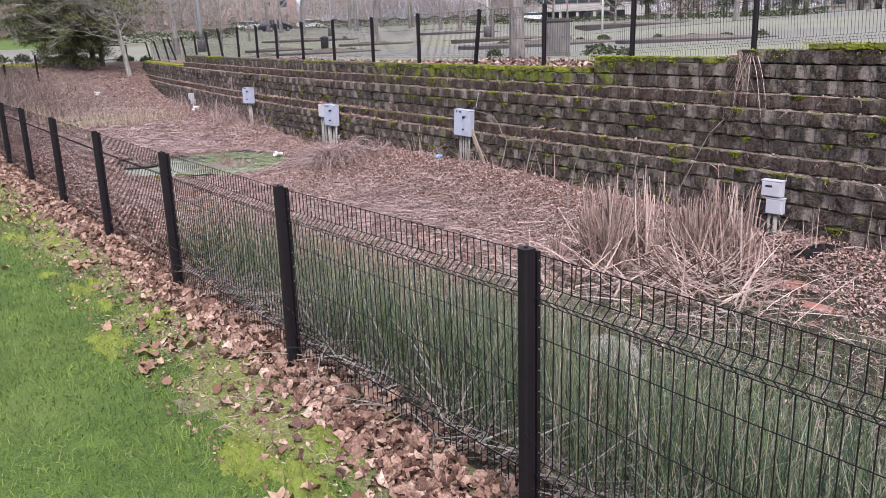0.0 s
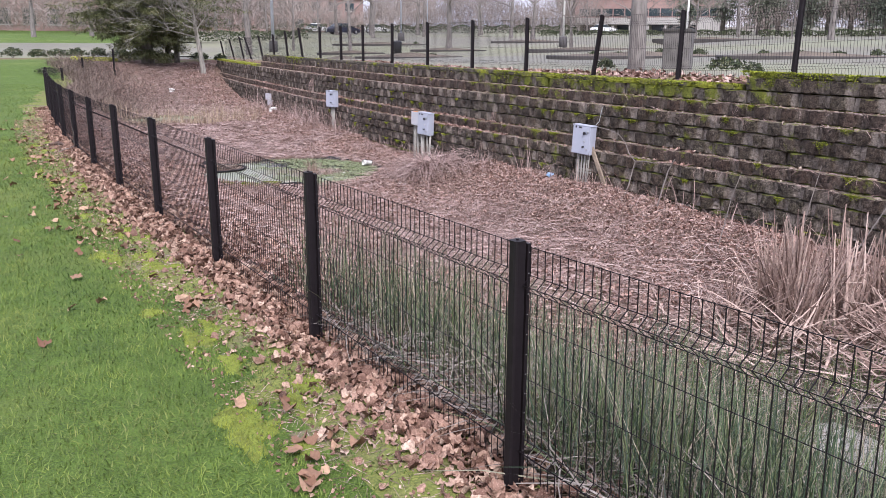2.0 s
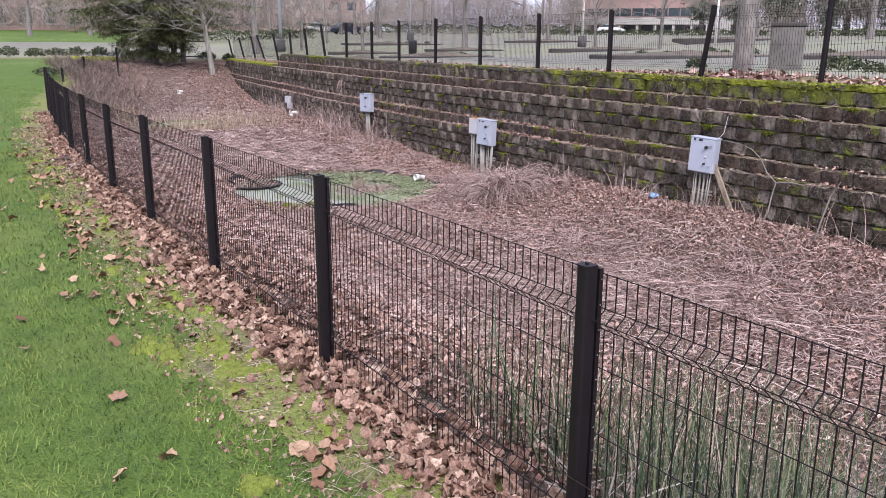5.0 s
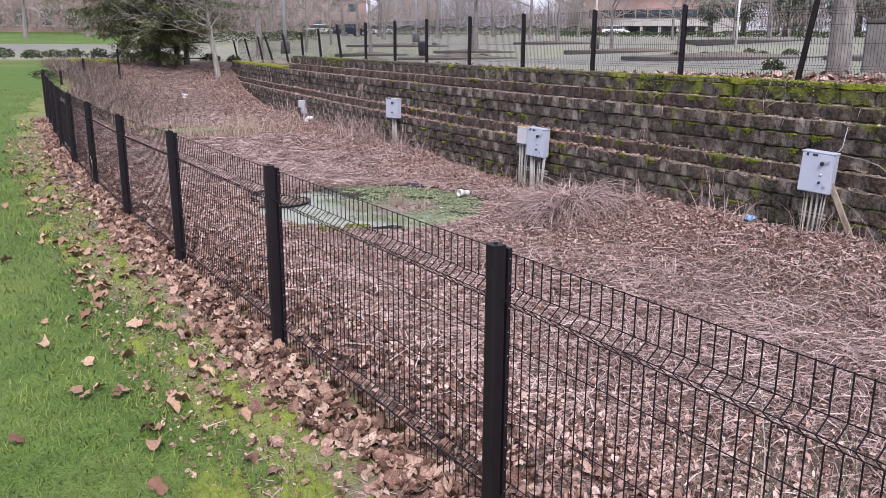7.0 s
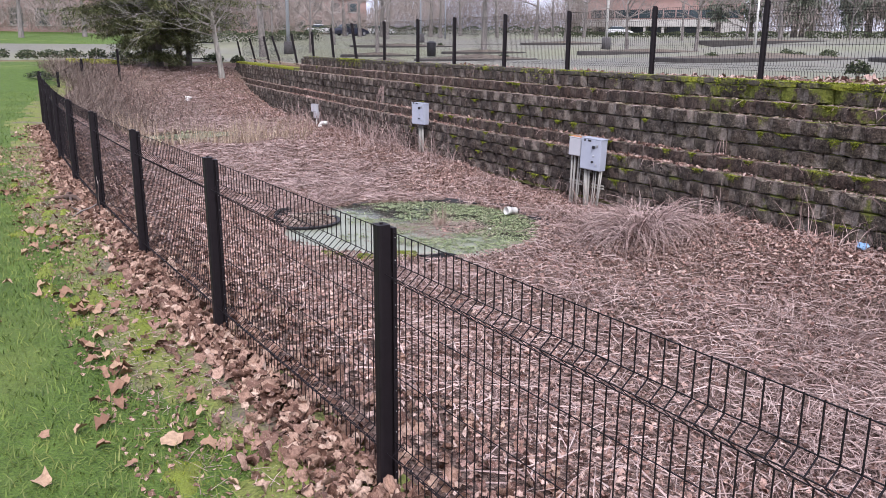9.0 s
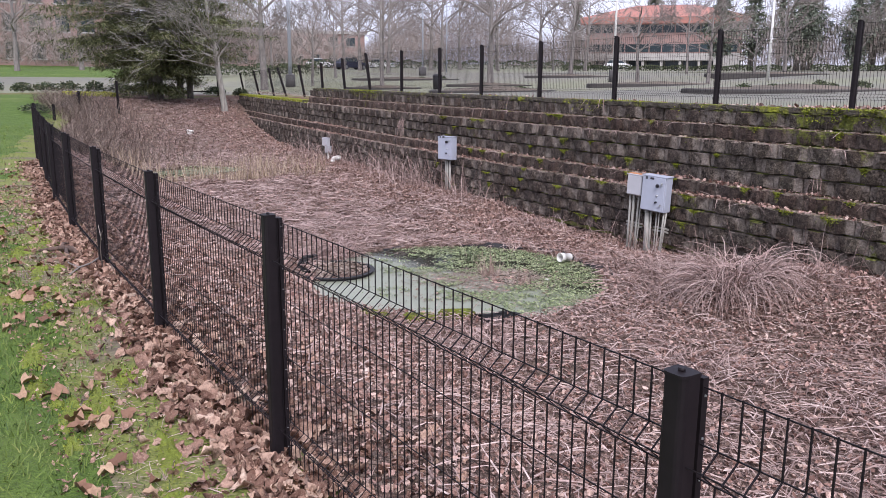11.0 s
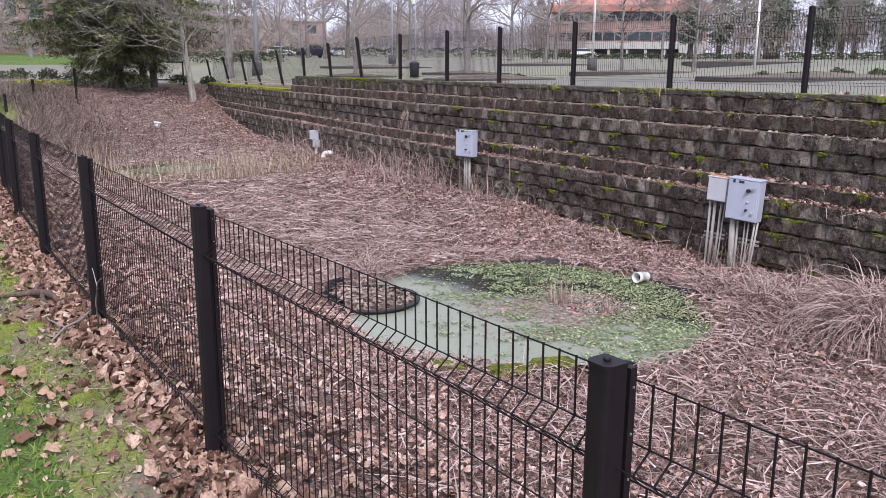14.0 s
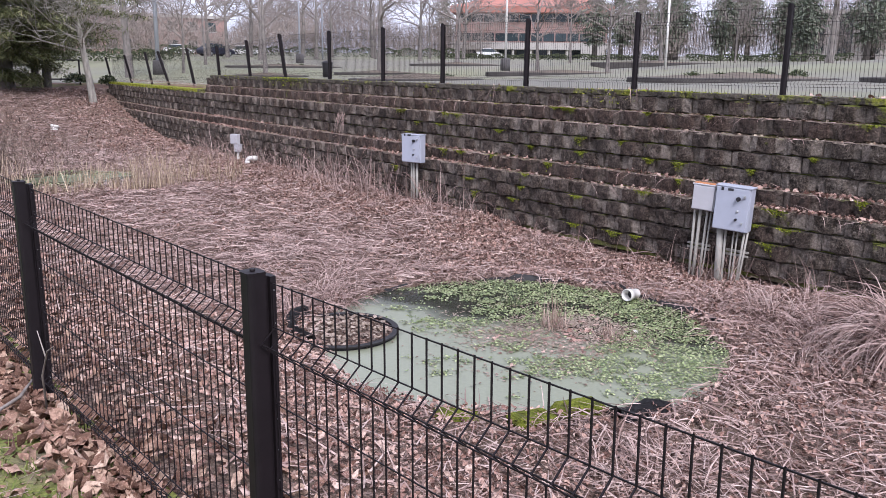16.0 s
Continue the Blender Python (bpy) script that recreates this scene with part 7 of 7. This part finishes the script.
def firs():
    rng = np.random.default_rng(81)
    kinds = [conifer_kind(82, 17, 3.4), conifer_kind(83, 13, 3.0)]
    spots = [(82, 74, 1.0), (88, 68, 1.1), (93, 62, 1.2), (90, 55, 0.9), (96, 80, 1.1), (102, 50, 1.2), (130, 128, 1.5), (138, 118, 1.4), (146, 110, 1.5), (120, 140, 1.3), (98, 44, 1.0), (100, 74, 1.2), (104, 66, 1.1), (86, 60, 0.9), (94, 71, 1.0), (84, 50, 0.9), (92, 47, 1.0), (100, 58, 1.1)]
    for i, (x, y, sc) in enumerate(spots):
        m = pose(x, y, float(lot_z(x, y)), 0, 0, rng.uniform(0, 360)) @ Matrix.Diagonal((sc, sc, sc, 1))
        if i < 2:
            kinds[i].matrix_world = m
        else:
            c = copy_thing(kinds[i % 2], m)
            c.matrix_basis = m


firs()


def hedge(x0, y0, x1, y1, h, w):
    rng = np.random.default_rng(int(x0 + y1))
    L = math.hypot(x1 - x0, y1 - y0)
    n = int(L * 150)
    t = rng.uniform(0, 1, n)
    side = rng.normal(0, w * 0.36, n)
    ux, uy = (x1 - x0) / L, (y1 - y0) / L
    x, y = x0 + ux * L * t - uy * side, y0 + uy * L * t + ux * side
    z = lot_z(x, y) + h * (1 - rng.uniform(0, 1, n) ** 2) * (0.9 + 0.15 * np.sin(t * L * 1.9))
    v, f = leaves(rng, x, y, z, rng.uniform(0.12, 0.22, n), OVAL, 1.2, 0.4)
    tagged(new("hedge", np_mesh("hedge", v, f, [HEDGE])), "long clipped green hedge at the car park's edge", "hedge", kind="stuff")


hedge(40.0, 131.0, 62.0, 127.0, 1.3, 1.8)
hedge(62.0, 126.0, 92.0, 106.0, 1.3, 1.8)
hedge(70.0, 88.0, 84.0, 66.0, 0.6, 1.6)
hedge(72.0, 56.0, 80.0, 44.0, 0.6, 1.8)
hedge(22.0, 82.0, 36.0, 86.0, 0.9, 1.5)


def lamp(x, y, h, r, base, label, material=POLE):
    z = float(lot_z(x, y))
    l = thing("street_lamp", label, "street lamp", "car park lamps", at=pose(x, y, z))
    if base:
        bm = bmesh.new()
        tube_into(bm, [(0, 0, -0.2), (0, 0, 0.72), (0, 0, 0.78)], [0.36, 0.34, 0.3], 14)
        part("footing", bm, plain("dark_footing", (0.09, 0.085, 0.085), 0.9), l, "dark round concrete footing")
    bm = bmesh.new()
    tube_into(bm, [(0, 0, 0), (0, 0, h)], [r, r * 0.6], 10)
    part("pole", bm, material, l)
    bm = bmesh.new()
    box_into(bm, -0.5, -0.16, h - 0.05, 0.5, 0.16, h + 0.12, 0.03)
    part("lamp_head", bm, material, l)


lamp(24.5, 66.0, 11.0, 0.14, True, "tall grey lamp post on a dark round footing")
lamp(42.4, 76.7, 10.0, 0.09, True, "grey lamp post on a dark footing among the islands")
lamp(45.5, 55.0, 10.0, 0.1, True, "tall pale lamp post on a round footing", POLE_WHITE)
lamp(45.3, 41.8, 5.0, 0.09, False, "short white lamp post at the car park's edge", POLE_WHITE)
lamp(50.0, 84.0, 10.0, 0.08, False, "slim grey lamp post far across the car park")


def bin_at(x, y, r, h):
    z = float(lot_z(x, y))
    b = thing("litter_bin", "dark round litter bin standing in the car park", "bin", at=pose(x, y, z))
    bm = bmesh.new()
    tube_into(bm, [(0, 0, 0), (0, 0, h * 0.8), (0, 0, h * 0.82)], [r * 0.9, r, r], 14)
    part("bin_body", bm, DARKPART, b)
    bm = bmesh.new()
    tube_into(bm, [(0, 0, h * 0.82), (0, 0, h * 0.9), (0, 0, h)], [r * 1.08, r * 1.05, r * 0.5], 14)
    part("bin_lid", bm, DARKPART, b)


bin_at(29.4, 54.3, 0.3, 0.95)


def pedestal():
    z = float(lot_z(14.75, 15.15))
    p = thing("utility_pedestal", "weathered concrete utility pedestal with a darker mossy top", "pedestal", at=pose(14.75, 15.15, z, 0, 0, 32))
    bm = bmesh.new()
    box_into(bm, -0.28, -0.3, -0.2, 0.28, 0.3, 0.8, 0.03)
    part("pedestal_body", bm, plain("stained_concrete", (0.14, 0.13, 0.12), 0.9, 0, 0.4, 5.0, 0.4), p)
    bm = bmesh.new()
    box_into(bm, -0.3, -0.32, 0.8, 0.3, 0.32, 0.88, 0.02)
    part("pedestal_lid", bm, plain("dark_lid", (0.06, 0.055, 0.05), 0.9), p, "dark lid")


pedestal()


def car(x, y, yaw, paint, label):
    z = float(lot_z(x, y))
    c = thing("parked_car", label, "car", "parked cars", at=pose(x, y, z, 0, 0, yaw))
    def hull(name, prof, half, material, parent=c):
        bm = bmesh.new()
        a = [bm.verts.new((px, -half * k, pz)) for px, pz, k in prof]
        b = [bm.verts.new((px, half * k, pz)) for px, pz, k in prof]
        n = len(prof)
        for i in range(n):
            bm.faces.new((a[i], a[(i + 1) % n], b[(i + 1) % n], b[i]))
        bm.faces.new(a[::-1])
        bm.faces.new(b)
        bmesh.ops.recalc_face_normals(bm, faces=bm.faces)
        bmesh.ops.bevel(bm, geom=bm.edges[:], offset=0.05, segments=2, affect="EDGES")
        return part(name, bm, material, parent)
    hull("body", [(-2.2, 0.25, 0.95), (2.2, 0.25, 0.95), (2.25, 0.6, 0.98), (1.2, 0.95, 1.0), (-2.0, 0.98, 1.0), (-2.25, 0.7, 0.98)], 0.9, paint)
    hull("cabin", [(1.15, 0.93, 0.95), (0.45, 1.42, 0.8), (-1.2, 1.45, 0.8), (-1.95, 0.95, 0.95)], 0.86, GLASS_DARK)
    hull("roof", [(0.42, 1.4, 0.85), (0.4, 1.47, 0.8), (-1.15, 1.5, 0.8), (-1.2, 1.42, 0.85)], 0.84, paint)
    for wx in (-1.4, 1.4):
        for wy in (-0.8, 0.8):
            bm = bmesh.new()
            tube_into(bm, [(wx, wy - 0.1, 0.32), (wx, wy + 0.1, 0.32)], 0.32, 14)
            w = part("wheel", bm, DARKPART, c)
            bm = bmesh.new()
            s = math.copysign(1, wy)
            tube_into(bm, [(wx, wy + s * 0.1, 0.32), (wx, wy + s * 0.115, 0.32)], 0.2, 12)
            part("rim", bm, GALV, w)


CAR_WHITE = plain("white_car_paint", (0.7, 0.7, 0.7), 0.25, 0, 0.03, 2.0, 0)
CAR_BLUE = plain("dark_blue_car_paint", (0.03, 0.035, 0.065), 0.3, 0, 0.05, 2.0, 0)
car(50.5, 107.0, 10, CAR_BLUE, "dark blue parked car by the far hedge")
car(67.0, 128.5, -35, CAR_WHITE, "white parked car beyond the far hedge")
car(58.0, 132.5, -20, CAR_WHITE, "white parked car beyond the hedge")
car(100.0, 108.0, -50, CAR_WHITE, "white parked car before the office building")


# ---- far buildings ----
def office():
    """Red-roofed brick offices over a pale arcade."""
    x0, y0, x1, y1 = 104.0, 120.0, 125.5, 93.0
    L = 0.76 * math.hypot(x1 - x0, y1 - y0)
    g = 3.6
    b = thing("office_building", "brick office building with red tile roof and pale ground-floor arcade", "building", at=pose(x0, y0, g, 0, 0, math.degrees(math.atan2(y1 - y0, x1 - x0))))
    def slab(name, a, c, m, label="", bev=0.0):
        bm = bmesh.new()
        box_into(bm, *a, *c, bev)
        return part(name, bm, m, b, label)
    slab("ground_floor", (0, 3.0, -1.0), (L, 16, 2.4), STUCCO, "pale recessed ground floor")
    slab("arcade_fascia", (-1, 0, 1.5), (L + 0.5, 3.2, 2.7), STUCCO, "pale arcade fascia")
    for k in range(9):
        x = 0.6 + k * (L - 1.2) / 8
        slab("pillar", (x - 0.22, 0.2, -1), (x + 0.22, 0.7, 1.5), STUCCO, "pale arcade pillar")
    for k in range(8):
        x = 0.9 + k * (L - 1.2) / 8
        slab("window", (x + 0.2, 2.95, -0.3), (x + 2.5, 3.02, 1.45), GLASS_DARK, "dark shop window")
    slab("upper_wall", (-0.5, 2.5, 2.7), (L, 16, 8.0), BRICK, "red brick upper storeys")
    slab("end_wall", (L - 4.5, -0.3, -1.0), (L - 0.4, 2.6, 2.75), STUCCO, "pale windowless end bay")
    for z in (3.0, 6.3):
        for k in range(12):
            x = 0.3 + k * (L - 0.8) / 12
            slab("window", (x, 2.4, z), (x + 1.9, 2.52, z + 1.35), GLASS_DARK, "dark strip window")
    slab("eave", (-1.3, 0.9, 7.8), (L + 1.0, 17, 8.9), TILE_ROOF, "red eave")
    bm = bmesh.new()
    v = [bm.verts.new(p) for p in ((-1.3, 0.9, 8.9), (L + 1, 0.9, 8.9), (L + 1, 17, 8.9), (-1.3, 17, 8.9), (8, 8, 11.4), (L - 8, 8, 11.4))]
    for f in ((0, 1, 5, 4), (1, 2, 5), (2, 3, 4, 5), (3, 0, 4)):
        bm.faces.new([v[i] for i in f])
    part("roof", bm, TILE_ROOF, b)


def brick_block(x, y, yaw, L, D, H, storeys, label, wall, g=None, arched=False):
    g = float(all_z(np.array(x), np.array(y))) if g is None else g
    b = thing("far_building", label, "building", at=pose(x, y, g, 0, 0, yaw))
    bm = bmesh.new()
    box_into(bm, 0, 0, -1, L, D, H)
    part("wall", bm, wall, b)
    bm = bmesh.new()
    box_into(bm, -0.4, -0.4, H, L + 0.4, D + 0.4, H + 0.5)
    part("roof", bm, STUCCO, b, "pale flat roof edge")
    sh = H / storeys
    n = int(L / 3.2)
    for s in range(storeys):
        for k in range(n):
            x0 = 0.7 + k * (L - 1.0) / n
            bm = bmesh.new()
            box_into(bm, x0, -0.06, s * sh + 0.9, x0 + 1.7, 0.02, s * sh + sh - 0.6)
            if arched:
                tube_into(bm, [(x0 + 0.85, -0.06, s * sh + sh - 0.6), (x0 + 0.85, 0.02, s * sh + sh - 0.6)], 0.85, 16)
            w = part("window", bm, GLASS_DARK, b)
            bm = bmesh.new()
            box_into(bm, x0 - 0.15, -0.14, s * sh + 0.7, x0 + 1.85, 0.02, s * sh + 0.9)
            part("sill", bm, STUCCO, w, "pale sill")


office()
brick_block(-22.0, 138.0, -4, 52.0, 14.0, 11.0, 3, "long red brick building behind bare trees", BRICK)
brick_block(112.0, 62.0, -58, 24.0, 10.0, 6.0, 1, "pale plastered building with arched windows", STUCCO, arched=True)
brick_block(44.0, 152.0, -12, 30.0, 12.0, 6.0, 2, "low red brick building beyond the hedge", BRICK)


def far_woods():
    """Bare woods closing the view all round, thicker before the brick buildings."""
    rng = np.random.default_rng(91)
    parts = []
    for n, h0, h1, r0, r1, top, low in ((40000, -25, 24, 95, 135, 9, 0.02), (34000, 24, 46, 138, 180, 11, 0.02), (11000, 8, 34, 100, 132, 8, 0.28), (5000, 46, 56, 150, 185, 10, 0.02), (9000, 56, 80, 96, 112, 9, 0.1), (13000, 54, 80, 118, 170, 14, 0.02), (3000, 80, 95, 125, 190, 11, 0.02), (3500, 95, 335, 120, 190, 12, 0.02)):
        h = np.radians(rng.uniform(h0, h1, n))
        R = rng.uniform(r0, r1, n)
        x, y = 1 + R * np.sin(h), 12 + R * np.cos(h)
        z = all_z(x, y)
        tall = rng.uniform(0.5, 1, n) * top * (1 + 0.3 * np.sin(h * 23) + 0.2 * np.sin(h * 61))
        lift = rng.uniform(low, 0.75, n) * tall
        parts.append(ribbons(rng, x, y, z + lift, rng.uniform(0.15, 0.42, n) * tall, rng.uniform(0.02, 0.075, n), rng.uniform(0, 6.28, n), rng.uniform(0.15, 1.57, n), rng.uniform(-0.3, 0.6, n), 1))
    stuff("far_woods", parts, FAR_TWIG, "bare grey-brown woods in the distance", "trees")


FAR_TWIG = plain("far_twigs", (0.24, 0.203, 0.178), 0.95, 0, 0.3, 0.2, 0.0)
far_woods()

build_wall()
